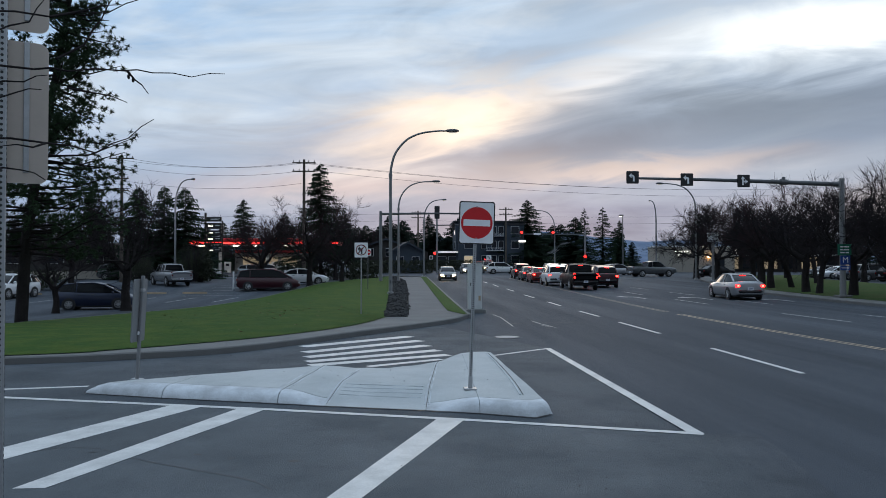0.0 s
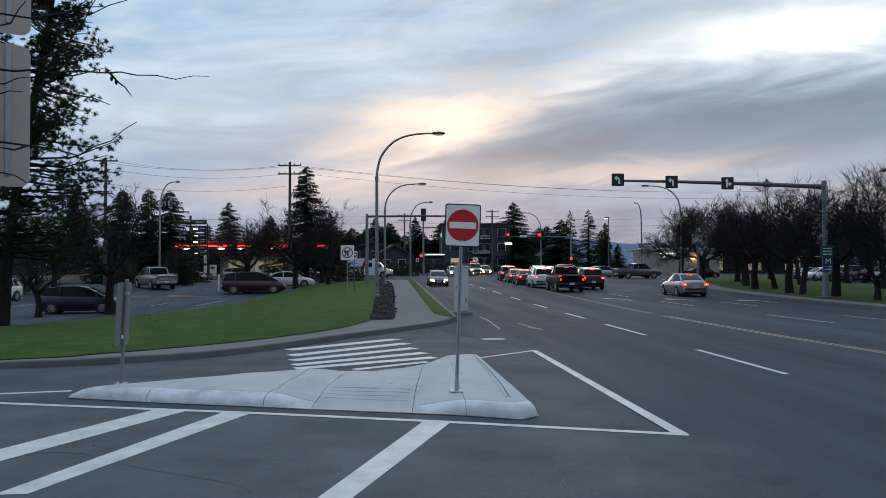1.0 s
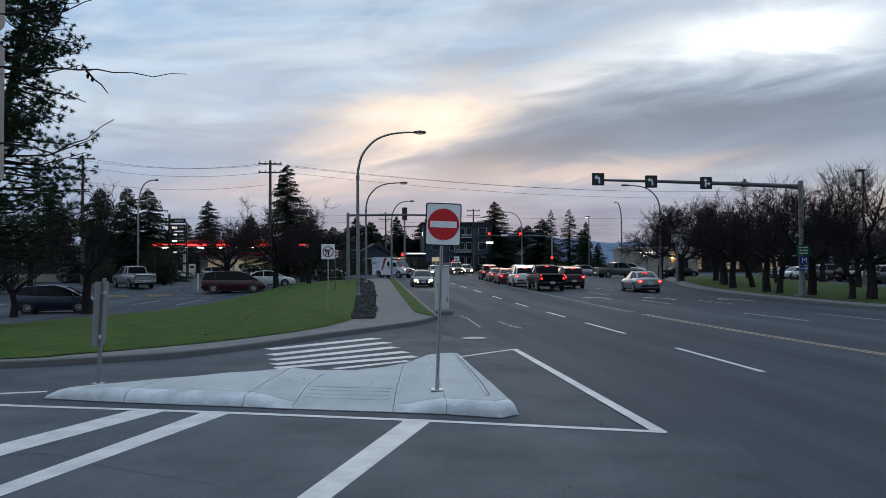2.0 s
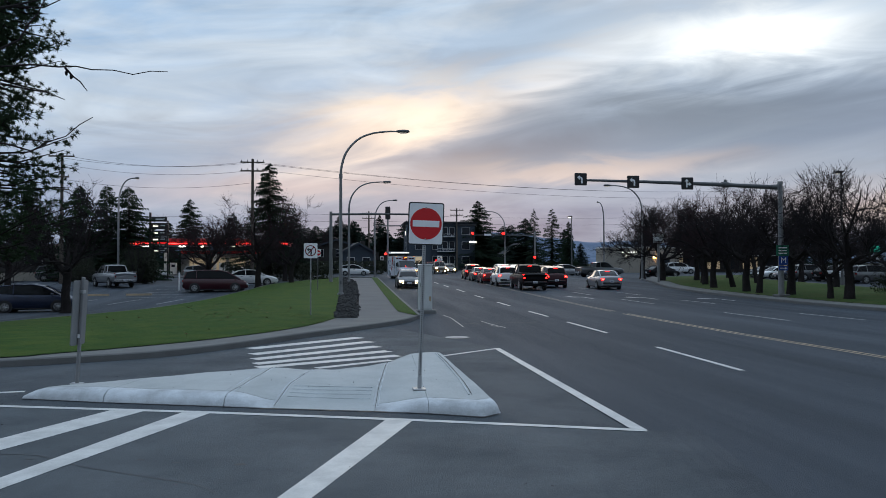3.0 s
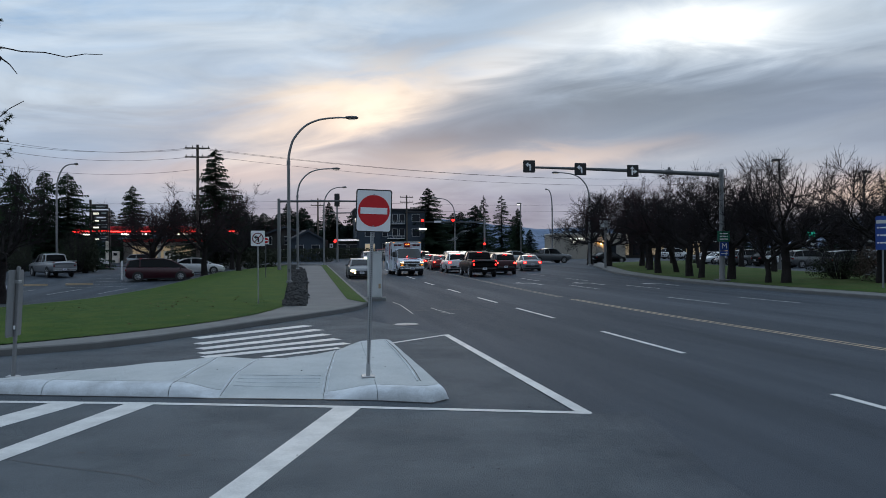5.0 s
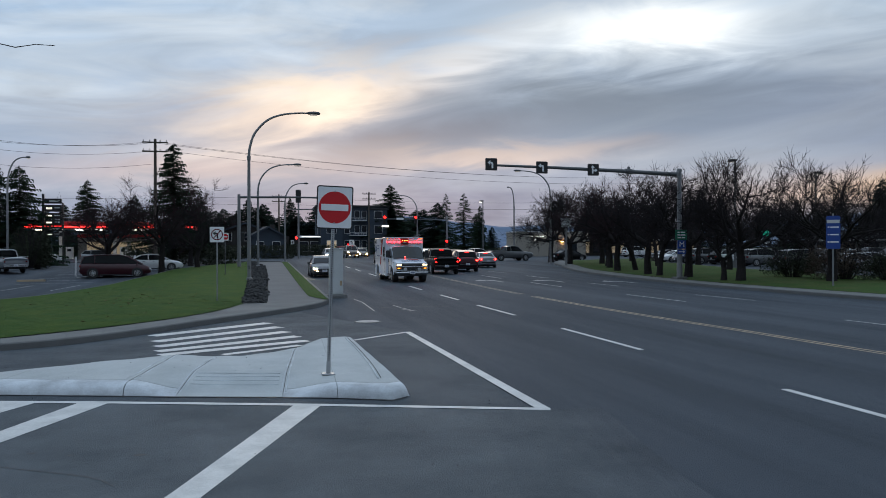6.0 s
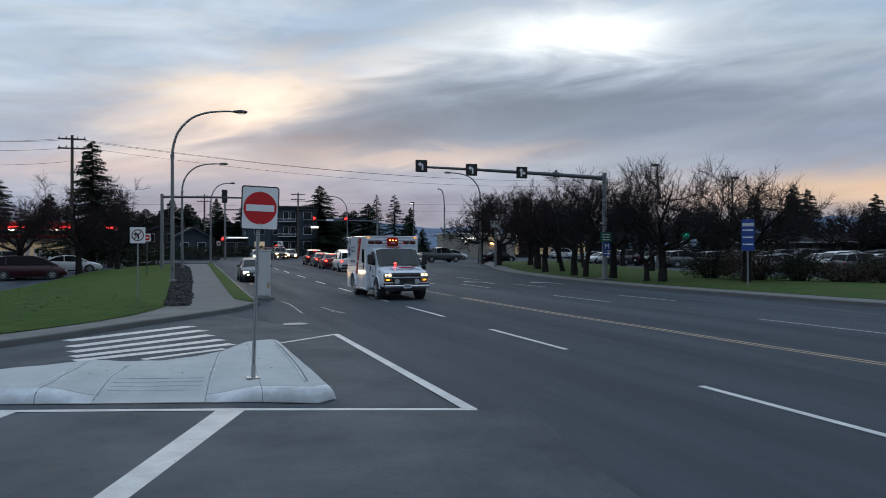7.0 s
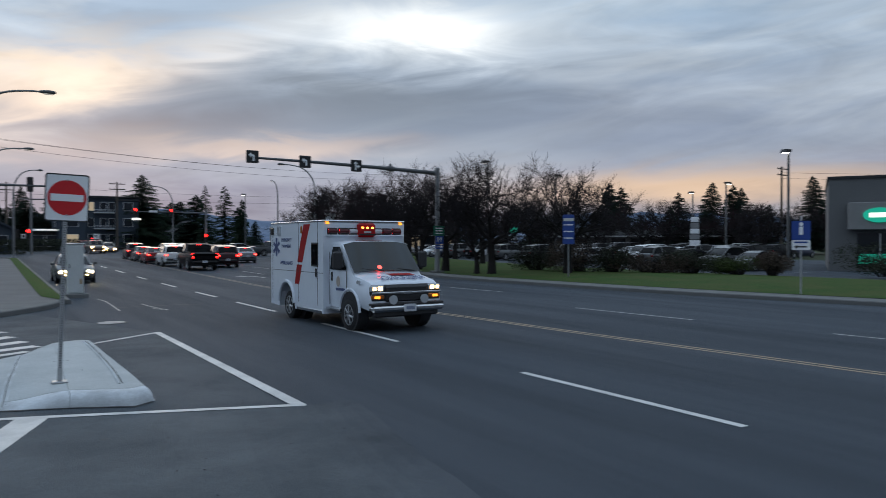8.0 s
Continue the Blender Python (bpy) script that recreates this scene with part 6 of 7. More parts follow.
def grow(rng, height, spread, lean=0.0, bole=0.24, dense=1.0):
    """The trunk and the crooked, spreading branches of a bare pruned tree."""
    trunk, wood, twigs = Geo(), Geo(), Geo()

    def jitter(k):
        return Vector((rng.gauss(0, k), rng.gauss(0, k), rng.gauss(0, k)))

    def limb(p, d, length, r, n, crook, lift, geo_, sides, thin=0.65):
        pts, rs, ds = [p.copy()], [r], [d.copy()]
        q, v = p.copy(), d.copy()
        for i in range(n):
            v = (v + jitter(crook) + Vector((0, 0, lift))).normalized()
            q = q + v * length / n
            pts.append(q.copy())
            rs.append(r * (1 - thin * (i + 1) / n))
            ds.append(v.copy())
        geo_.tube(pts, rs, sides, False)
        return pts, rs, ds

    def fork(pts, rs, ds, k, wide):
        i = min(len(pts) - 2, int(k * (len(pts) - 1)))
        f = k * (len(pts) - 1) - i
        side = ds[i].cross(jitter(1.0)).normalized()
        return pts[i].lerp(pts[i + 1], f), (ds[i] * math.cos(wide) + side * math.sin(wide)).normalized(), lerp(rs[i], rs[i + 1], f)

    top = Vector((lean, 0, height * bole))
    base_r = 0.034 * height
    trunk.tube([(0, 0, -0.15), (0.02, 0, 0.12), (lean * 0.3 + 0.05, 0.04, height * bole * 0.45), (lean * 0.75 - 0.03, 0, height * bole * 0.8), top], [base_r * 1.75, base_r * 1.18, base_r * 0.92, base_r * 0.88, base_r * 1.0], 9, True)
    nl = 5 + rng.randrange(2)
    for a in range(nl):
        an = 2 * math.pi * (a + rng.uniform(-0.25, 0.25)) / nl
        tilt = min(1.3, rng.uniform(0.55, 1.08) * spread)
        d = Vector((math.cos(an) * math.sin(tilt), math.sin(an) * math.sin(tilt), math.cos(tilt)))
        l1 = limb(top - Vector((0, 0, rng.uniform(0, 0.35))), d, height * rng.uniform(0.45, 0.66), base_r * rng.uniform(0.45, 0.62), 6, 0.20, 0.05, trunk, 6, 0.86)
        for b in range(int(7 * dense)):
            p, d2, r2 = fork(*l1, rng.uniform(0.22, 1.0), rng.uniform(0.5, 1.0))
            l2 = limb(p, d2, height * rng.uniform(0.16, 0.31), r2 * 0.65, 5, 0.24, 0.10, wood, 4, 0.8)
            for c in range(int(8 * dense)):
                p, d3, r3 = fork(*l2, rng.uniform(0.2, 1.0), rng.uniform(0.5, 1.1))
                l3 = limb(p, d3, height * rng.uniform(0.07, 0.17), max(0.014, r3 * 0.55), 3, 0.26, 0.10, twigs, 3)
                for e in range(int(7 * dense)):
                    p, d4, _ = fork(*l3, rng.uniform(0.25, 1.0), rng.uniform(0.4, 0.9))
                    limb(p, d4, height * rng.uniform(0.04, 0.11), 0.010, 2, 0.2, 0.16, twigs, 3)
            # an upright water shoot from the outer wood
            if rng.random() < 0.5:
                p, d5, _ = fork(*l2, rng.uniform(0.5, 1.0), 0.4)
                limb(p, (d5 * 0.35 + Vector((0, 0, 1))).normalized(), height * rng.uniform(0.10, 0.22), 0.010, 4, 0.07, 0.08, twigs, 3)
    return trunk, wood, twigs


def bare_tree(m, seed, height, spread, label, lean=0.0, bole=0.24, dense=1.0, twig="twig"):
    rng = random.Random(seed)
    s = thing("bare_tree", m, label, "tree", "bare trees")
    a, b, c = grow(rng, height, spread, lean, bole, dense)
    part("trunk", a, M["bark"], s, smooth=True)
    tagged(part("branch_work", b, M["bark"], s), kind="stuff")
    tagged(part("twig", c, M[twig], s), kind="stuff")
    return s


def conifer(m, seed, height, radius, label, material="needle", droop=0.35, gaps=0.12, base=0.08):
    """A tapered trunk with uneven, drooping boughs of ragged sprays."""
    rng = random.Random(seed)
    s = thing("conifer", m, label, "tree", "conifers")
    part("trunk", Geo().tube([(0, 0, -0.1), (0, 0, height * 0.5), (0, 0, height)], [height * 0.016 + 0.05, height * 0.01 + 0.02, 0.015], 7), M["bark"], s)
    g = Geo()
    count = int(height * 34 * (1 - gaps))
    for i in range(count):
        t = ((i + rng.random()) / count) ** 1.15
        z = lerp(height * base, height * 0.99, t)
        a = rng.uniform(0, 2 * math.pi)
        uneven = 1 + 0.55 * noise.noise((math.cos(a) * 1.3, math.sin(a) * 1.3 + seed, z * 0.45)) + 0.3 * noise.noise((a * 2, seed * 3.1, z * 1.6))
        L = (1.25 * radius * (1 - t) ** 0.72 * uneven + 0.12) * rng.uniform(0.72, 1.1)
        c, sn = math.cos(a), math.sin(a)
        sag = droop * rng.uniform(0.5, 1.4) * (1 - 0.8 * t)

        def along(f):
            r = L * f
            return Vector((c * r, sn * r, z - sag * r + 0.32 * sag * r * f))
        segs = max(3, int(L / 0.26))
        for j in range(segs):
            f0, f1 = j / segs, (j + 1.35) / segs
            p0, p1 = along(f0), along(f1)
            w = (0.20 + 0.30 * L * (1 - f0)) * rng.uniform(0.6, 1.3)
            for sd in (-1, 1):
                tip = p1 + Vector((-sn * w * sd, c * w * sd, -rng.uniform(0.02, 0.24))) + Vector((c, sn, 0)) * rng.uniform(-0.05, 0.2)
                q = p0.lerp(p1, 0.45)
                g.add([p0, q, tip], [(0, 1, 2)])
                g.add([q, p1, tip.lerp(p1, 0.45) - Vector((0, 0, rng.uniform(0.10, 0.30)))], [(0, 1, 2)])
    part("crown", g, M[material], s)
    return s


def pine_tree(m, seed, height):
    """A tall pine with open tufted boughs."""
    rng = random.Random(seed)
    s = thing("pine_tree", m, "tall dark green pine with tufted needles", "tree")
    part("trunk", Geo().tube([(0, 0, -0.2), (0.15, 0, height * 0.2), (0.7, 0, height * 0.45), (1.4, 0, height * 0.7), (2.1, 0.1, height)], [0.24, 0.20, 0.16, 0.11, 0.05], 9), M["bark"], s, smooth=True)
    boughs, tufts = Geo(), Geo()
    for i in range(190):
        z = lerp(2.7, height, (i / 190) ** 1.12)
        a = rng.uniform(0, 2 * math.pi)
        L = lerp(4.7, 0.9, max(0, (z - 2.9) / (height - 2.9)) ** 0.7) * rng.uniform(0.5, 1.15)
        d = Vector((math.cos(a) + 0.25, math.sin(a), 0)).normalized()
        p0 = Vector((table(z / height, (0, 0.2, 0.45, 0.7, 1), (0, 0.15, 0.7, 1.4, 2.1)), 0, z))
        rise = rng.uniform(-0.7, 1.0)
        pts = [p0, p0 + d * L * 0.5 + Vector((0, 0, rise * 0.25 - 0.1)), p0 + d * L + Vector((0, 0, rise))]
        boughs.tube(pts, [0.05, 0.03, 0.012], 4, False)
        for k in range(19):
            f = rng.uniform(0.25, 1.05) ** 0.8
            q = p0.lerp(pts[2], f) + Vector((rng.uniform(-1, 1), rng.uniform(-1, 1), rng.uniform(-0.6, 0.8))) * 0.38
            for e in range(32):
                v = Vector((rng.gauss(0, 1), rng.gauss(0, 1), rng.gauss(0.3, 0.9))).normalized()
                ln = rng.uniform(0.11, 0.22)
                w = v.cross(Vector((rng.gauss(0, 1), rng.gauss(0, 1), rng.gauss(0, 1)))).normalized() * 0.016
                tufts.add([q - w, q + w, q + v * ln], [(0, 1, 2)])
    part("bough_work", boughs, M["bark"], s)
    tagged(part("needle", tufts, M["pine"], s), kind="stuff")
    return s


def bush(m, seed, w, d, h, label, material, n=900, leaf=0.10, twigs=True, name="bush", category="bush", box=False):
    """Many small leaves on twigs, in a lumpy or clipped outline."""
    rng = random.Random(seed)
    s = thing(name, m, label, category, "shrubs")
    g, st = Geo(), Geo()
    lumps = [(rng.uniform(-0.6, 0.6), rng.uniform(-0.6, 0.6), rng.uniform(0.35, 0.8), rng.uniform(0.35, 0.55)) for _ in range(9)]
    for i in range(n):
        if box:
            p = Vector((rng.uniform(-1, 1) * w / 2, rng.uniform(-1, 1) * d / 2, rng.uniform(0.02, 1) * h))
        else:
            lx, ly, lz, lr = lumps[rng.randrange(9)]
            v = Vector((rng.gauss(0, 1), rng.gauss(0, 1), rng.gauss(0, 1))).normalized() * lr * rng.uniform(0.55, 1.05)
            p = Vector(((lx + v.x) * w / 2, (ly + v.y) * d / 2, max(0.02, (lz + v.z * 0.8)) * h * 0.8))
        a = Vector((rng.gauss(0, 1), rng.gauss(0, 1), rng.gauss(0, 1))).normalized()
        b = a.cross(Vector((rng.gauss(0, 1), rng.gauss(0, 1), rng.gauss(0, 1)))).normalized()
        L = leaf * rng.uniform(0.7, 1.4)
        g.add([p - a * L, p - b * L * 0.5, p + a * L, p + b * L * 0.5], [(0, 1, 2, 3)])
    if twigs:
        for i in range(60):
            a = rng.uniform(0, 2 * math.pi)
            r = rng.uniform(0.2, 0.9)
            st.tube([(0.2 * math.cos(a) * w / 2 * r, 0.2 * math.sin(a) * d / 2 * r, 0), (0.6 * math.cos(a) * w / 2 * r, 0.6 * math.sin(a) * d / 2 * r, h * 0.5), (math.cos(a) * w / 2 * r, math.sin(a) * d / 2 * r, h * rng.uniform(0.7, 1.05))], [0.025, 0.015, 0.006], 3, False)
        tagged(part("stem", st, M["twig"], s), kind="stuff")
    part("leaves", g, M[material], s)
    return s


def spin(x, y, up=0.1, k=0):
    return on_ground(x, y, (x * 37 + y * 53 + k * 90) % 360, up)


# bare street trees on the far grass strip: three grown, the others copies
t_a = bare_tree(spin(25.6, 36.0), 11, 7.2, 1.25, "broad bare street tree with a dark short trunk on the grass", bole=0.31, dense=1.15)
t_b = bare_tree(spin(25.3, 45.7), 12, 6.9, 1.15, "bare pruned street tree with dense dark twigs on the grass", bole=0.33, dense=1.15)
t_c = bare_tree(spin(26.1, 51.8), 13, 7.0, 1.2, "bare pruned street tree with spreading limbs on the grass", bole=0.33, dense=1.15, twig="twig_red")
slim = bare_tree(spin(25.0, 36.7), 14, 4.6, 0.7, "slim young bare tree on the grass", bole=0.3, dense=0.6)
lean = bare_tree(on_ground(25.0, 43.7, 40, 0.1), 15, 5.4, 0.8, "leaning thin bare tree on the grass", lean=0.9, bole=0.4, dense=0.6)
for i, (x, y, sc) in enumerate(((25.4, 40.9, 1.0), (30.2, 70.6, 1.1), (32.3, 67.6, 1.05), (29.0, 33.1, 1.0), (32.7, 82.0, 1.2), (39.2, 74.5, 1.1), (28.2, 57.5, 1.0), (30.0, 61.5, 1.0), (34.5, 50.0, 0.9), (36.0, 43.0, 0.9), (42.0, 66.0, 1.0))):
    o = copy_thing((t_b, t_a, t_c)[i % 3], spin(x, y, 0.1, i))
    o.scale = (sc, sc, sc)
for x, y, rz in ((27.5, 51.6, 200), (33, 58, 80)):
    copy_thing(lean, on_ground(x, y, rz, 0.1))
# by the lawn
bare_tree(spin(-12.0, 62.0), 21, 7.4, 1.2, "bare tree beside the parked minivan", bole=0.26, dense=1.1, twig="twig_red")
o = copy_thing(t_c, spin(-8.2, 63.4, 0.1))
o = copy_thing(slim, spin(-5.9, 68.4, 0.1))
o.scale = (1.3, 1.3, 1.3)
bare_tree(spin(-15.2, 41.0), 23, 6.8, 0.85, "bare young tree at the edge of the car park", bole=0.32, dense=1.0)
o = copy_thing(slim, spin(-17.8, 38.5, 0, 1))
o = copy_thing(t_a, spin(-33.0, 66.0, 0))
o = copy_thing(t_c, spin(-26.5, 60.0, 0, 2))
o = copy_thing(t_b, spin(-15.5, 80.0, 0, 1))
o = copy_thing(t_a, spin(-7.5, 79.0, 0, 3))
o.scale = (0.9, 0.9, 0.9)
pine_tree(on_ground(-14.9, 29.4, 0, 0.1), 31, 15.0)
# a young tree just out of view, whose lowest shoots reach into it
near = thing("bare_tree", pose(-4.6, 3.2, 0), "bare tree with thin low shoots over the pavement", "tree", "bare trees")
part("trunk", Geo().tube([(0, 0, -0.1), (-0.02, 0, 1.5), (0.0, 0.0, 3.4), (-0.1, 0.1, 5.2)], [0.12, 0.10, 0.08, 0.05], 9), M["bark"], near, smooth=True)
for pts in ([(0.0, 0.0, 2.9), (2.49, 0.38, 3.04), (2.68, 0.65, 3.10), (2.80, 0.76, 3.12), (2.97, 1.05, 3.20), (3.08, 1.25, 3.24), (3.25, 1.46, 3.27), (3.42, 1.61, 3.33)],
            [(0.0, 0.0, 2.5), (2.52, 0.40, 2.70), (2.71, 0.72, 2.73), (2.85, 1.00, 2.72), (2.97, 1.16, 2.83), (3.07, 1.30, 2.97)],
            [(0.0, 0.0, 3.4), (2.53, 0.41, 3.32), (2.72, 0.73, 3.40), (2.90, 1.02, 3.52), (3.05, 1.19, 3.67)],
            [(2.75, 0.74, 3.18), (2.83, 0.89, 3.30), (2.89, 0.97, 3.47), (2.94, 1.04, 3.64)],
            [(3.00, 1.06, 3.20), (3.03, 1.10, 3.16), (3.09, 1.15, 3.09)],
            [(2.80, 0.76, 3.03), (2.87, 0.91, 3.04), (3.00, 1.06, 3.02)],
            [(0.0, 0.0, 2.3), (2.56, 0.42, 2.55), (2.66, 0.59, 2.57), (2.73, 0.68, 2.53)],
            [(0.0, 0.0, 3.0), (2.55, 0.42, 2.96), (2.66, 0.59, 3.02), (2.71, 0.73, 3.09)],
            [(0.0, 0.0, 3.2), (2.57, 0.43, 3.21), (2.68, 0.60, 3.33), (2.72, 0.67, 3.47)],
            [(0.0, 0.0, 2.7), (2.55, 0.42, 2.85), (2.63, 0.57, 2.96), (2.71, 0.67, 3.00)],
            [(2.71, 0.72, 2.73), (2.70, 0.61, 2.69), (2.62, 0.45, 2.67)],
            [(2.72, 0.73, 3.40), (2.83, 0.89, 3.49), (2.97, 1.05, 3.58)]):
    pts = [Vector(p) for p in pts]
    pts = [pts[0], pts[0].lerp(pts[1], 0.55)] + [q for a, b in zip(pts[1:], pts[2:]) for q in (a, a.lerp(b, 0.5) + Vector((0, 0, 0.012)))] + [pts[-1]]
    sh = Geo().tube([Vector(p) for p in pts], [lerp(0.0075, 0.0022, i / (len(pts) - 1)) for i in range(len(pts))], 5)
    part("shoot", sh, M["bark"], near, "thin bare shoot")
for p in ((2.999, 1.084, 3.175), (3.022, 1.092, 3.158)):
    part("dry_fruit", Geo().blob(p, (0.009, 0.009, 0.014), random.Random(3), 0.15), M["bark"], near)

# conifers: near ones first, then the belt behind
conifer(spin(-9.7, 84.3, 0), 41, 13.2, 3.3, "tall dark spruce behind the parked cars", gaps=0.2, base=0.2)
for i, (x, y, h, r) in enumerate(((-29.4, 83.0, 10.3, 3.1), (-27.0, 83.9, 10.5, 2.7), (-24.9, 84.6, 10.4, 3.4), (-27.0, 124, 12.2, 3.2), (-38.0, 92, 11.5, 3.4))):
    conifer(spin(x, y, 0), 42 + i, h, r, "dark dense conifer behind the car park", gaps=0.04, base=0.03)
conifer(spin(24.3, 148, 0), 50, 14.2, 5.4, "broad dark conifer beyond the crossing", gaps=0.08)
conifer(spin(33.0, 136, 0), 51, 11.8, 1.8, "thin ragged conifer beyond the crossing", gaps=0.66)
conifer(spin(37.0, 138, 0), 52, 12.0, 2.4, "thin ragged conifer beyond the crossing", gaps=0.6)
c1 = conifer(spin(38.5, 132, 0), 53, 9.2, 1.3, "narrow dark conifer beyond the crossing", gaps=0.05)
f1 = conifer(spin(-1, 165, 0), 54, 11.0, 2.8, "dark conifer in the far belt", "needle_far", gaps=0.1)
f2 = conifer(spin(5, 168, 0), 55, 12.5, 3.0, "dark conifer in the far belt", "needle_far", gaps=0.12)
f3 = conifer(spin(95, 98, 0), 56, 12.5, 3.2, "dark conifer behind the shops", "needle_far", gaps=0.15)
rng = random.Random(9)
for i in range(64):
    a = radians(lerp(-36, 80, i / 63) + rng.uniform(-1, 1))
    deg = math.degrees(a)
    if 5 < deg < 9 and i % 2:
        continue
    D = rng.uniform(165, 230)
    o = copy_thing((f1, f2, f3)[i % 3], spin(math.sin(a) * D, math.cos(a) * D, 0, i))
    k = rng.uniform(0.62, 1.15) * (0.85 if 9 < deg < 40 else 1.05)
    o.scale = (k * rng.uniform(0.9, 1.4), k * rng.uniform(0.9, 1.4), k)
for x, y, k in ((95.6, 82.8, 0.80), (101.6, 81.0, 0.94), (103.2, 78.2, 0.90), (92, 92, 0.9), (112, 70, 1.0), (80, 128, 0.9), (60, 150, 0.9), (118, 62, 0.8)):
    o = copy_thing(f3, spin(x, y, 0))
    o.scale = (k, k, k)
for i in range(34):
    a = radians(lerp(-6, 13, i / 33))
    D = rng.uniform(160, 185)
    o = copy_thing((f1, f2)[i % 2], spin(math.sin(a) * D, math.cos(a) * D, 0, i))
    k = rng.uniform(0.6, 0.95)
    o.scale = (k * 1.7, k * 1.7, k)
# bare crowns in the distance
for i in range(30):
    a = radians(lerp(-34, 72, i / 29) + rng.uniform(-1.5, 1.5))
    D = rng.uniform(118, 160)
    if -1 < math.degrees(a) < 17 or 98 < math.cos(a) * D < 114:
        continue
    o = copy_thing((t_a, t_b, t_c)[i % 3], spin(math.sin(a) * D, math.cos(a) * D, 0, i))
    k = rng.uniform(0.8, 1.2)
    o.scale = (k, k, k)

for i in range(16):
    a, D = radians(lerp(33, 66, i / 15) + rng.uniform(-1, 1)), rng.uniform(108, 124)
    if 96 < math.cos(a) * D < 116:
        continue
    o = copy_thing((t_c, t_a, t_b)[i % 3], spin(math.sin(a) * D, math.cos(a) * D, 0, i + 7))
    k = rng.uniform(0.85, 1.15)
    o.scale = (k * 1.2, k * 1.2, k)

# shrubs
bush(spin(-20.3, 74.0, 0), 77, 2.8, 2.6, 3.9, "tall dark evergreen shrub beside the parked pickup", "leaf_dark", n=2600, leaf=0.13)
for i, (x, y, w, d, h, mat, lab) in enumerate(((31.0, 34.6, 3.2, 2.4, 2.3, "leaf_brown", "brown leafless shrub at the edge of the grass"), (32.6, 33.0, 3.0, 2.4, 1.9, "leaf_dark", "dark shrub at the edge of the grass"),
                                               (34.0, 31.2, 4.2, 2.0, 1.3, "leaf_brown", "low brown shrub at the edge of the grass"), (35.4, 29.6, 3.2, 2.2, 1.5, "leaf_dark", "dark shrub at the edge of the grass"),
                                               (37.0, 27.6, 2.4, 1.8, 1.2, "leaf_green", "yellow-green shrub at the edge of the grass"), (38.0, 26.0, 1.8, 1.6, 1.5, "leaf_brown", "thin brown shrub at the edge of the grass"),
                                               (30.2, 37.6, 2.8, 2.2, 1.7, "leaf_dark", "dark shrub at the edge of the grass"), (43.6, 22.6, 4.4, 2.6, 1.9, "leaf_dark", "dark clipped shrub before the shop"), (41.5, 20.5, 3.0, 2.0, 1.4, "leaf_dark", "dark shrub before the shop"),
                                               (-20.6, 72.5, 3.0, 3.0, 3.6, "leaf_dark", "dark rounded shrub beside the silver pickup"), (-24.5, 70, 2.4, 2.4, 2.6, "leaf_dark", "dark shrub beside the car park"))):
    bush(on_ground(x, y, -45, 0.1), 60 + i, w * 1.35, d * 1.2, h * 1.12, lab, mat, 5200, 0.05)
for i, (x, y, w, d, h) in enumerate(((-8.2, 84.5, 6.5, 2.0, 2.1), (-4.6, 80.0, 3.0, 1.4, 1.7), (-6.0, 112, 20, 2.0, 2.0), (8.0, 132, 8, 2, 2.0), (-40, 62, 24, 2, 1.6), (-13.0, 88, 5, 1.6, 1.8))):
    bush(on_ground(x, y, 0), 80 + i, w, d, h, "dense dark evergreen hedge", "leaf_dark", int(650 * w * h / 4), 0.13, False, "hedge", "hedge", True)

bush(on_ground(-35.5, 56.0, 20), 97, 6.0, 4.0, 4.2, "tall dark evergreen shrub behind the parked cars", "leaf_dark", 6000, 0.11)
# stones of the bed, grass and fallen leaves
rng = random.Random(12)
st = Geo()
for i in range(900):
    y = 26.8 + 58 * (i / 900) ** 1.5
    x = lerp(table(y, (26, 50, 86), (-0.72, -1.08, -1.9)), table(y, (26.6, 29, 45, 70, 86), (-0.06, 0.02, 0.04, -0.1, -1.3)), rng.random())
    r = rng.uniform(0.06, 0.17)
    st.blob((x, y, ground_z(x, y) + 0.11 + r * 0.3), (r, r * rng.uniform(0.7, 1.1), r * 0.7), rng, 0.25, 6, 4)
tagged(part("stones", st, M["rock"]), "loose dark grey stones in the planting bed", "stones", kind="stuff")


def grass_blades(name, f, b, n, label, seed):
    rng = random.Random(seed)
    g = Geo()
    m = len(f) - 1
    for i in range(n):
        u = rng.random() * m
        k = min(m - 1, int(u))
        v = rng.random() ** 1.5
        p = f[k].lerp(f[k + 1], u - k).lerp(b[k].lerp(b[k + 1], u - k), v)
        if p.x < -24:
            continue
        z = ground_z(p.x, p.y) + 0.16 + 0.24 * v * (1 - v)
        for e in range(3):
            a = rng.uniform(0, math.pi)
            h, w = rng.uniform(0.006, 0.016), rng.uniform(0.014, 0.026)
            q = (p.x + rng.uniform(-0.08, 0.08), p.y + rng.uniform(-0.08, 0.08))
            g.add([(q[0] - w * math.cos(a), q[1] - w * math.sin(a), z), (q[0] + w * math.cos(a), q[1] + w * math.sin(a), z), (q[0] - math.sin(a) * 0.07, q[1] + math.cos(a) * 0.07, z + h)], [(0, 1, 2)])
    tagged(part(name, g, M["blade"]), label, "grass", kind="stuff")


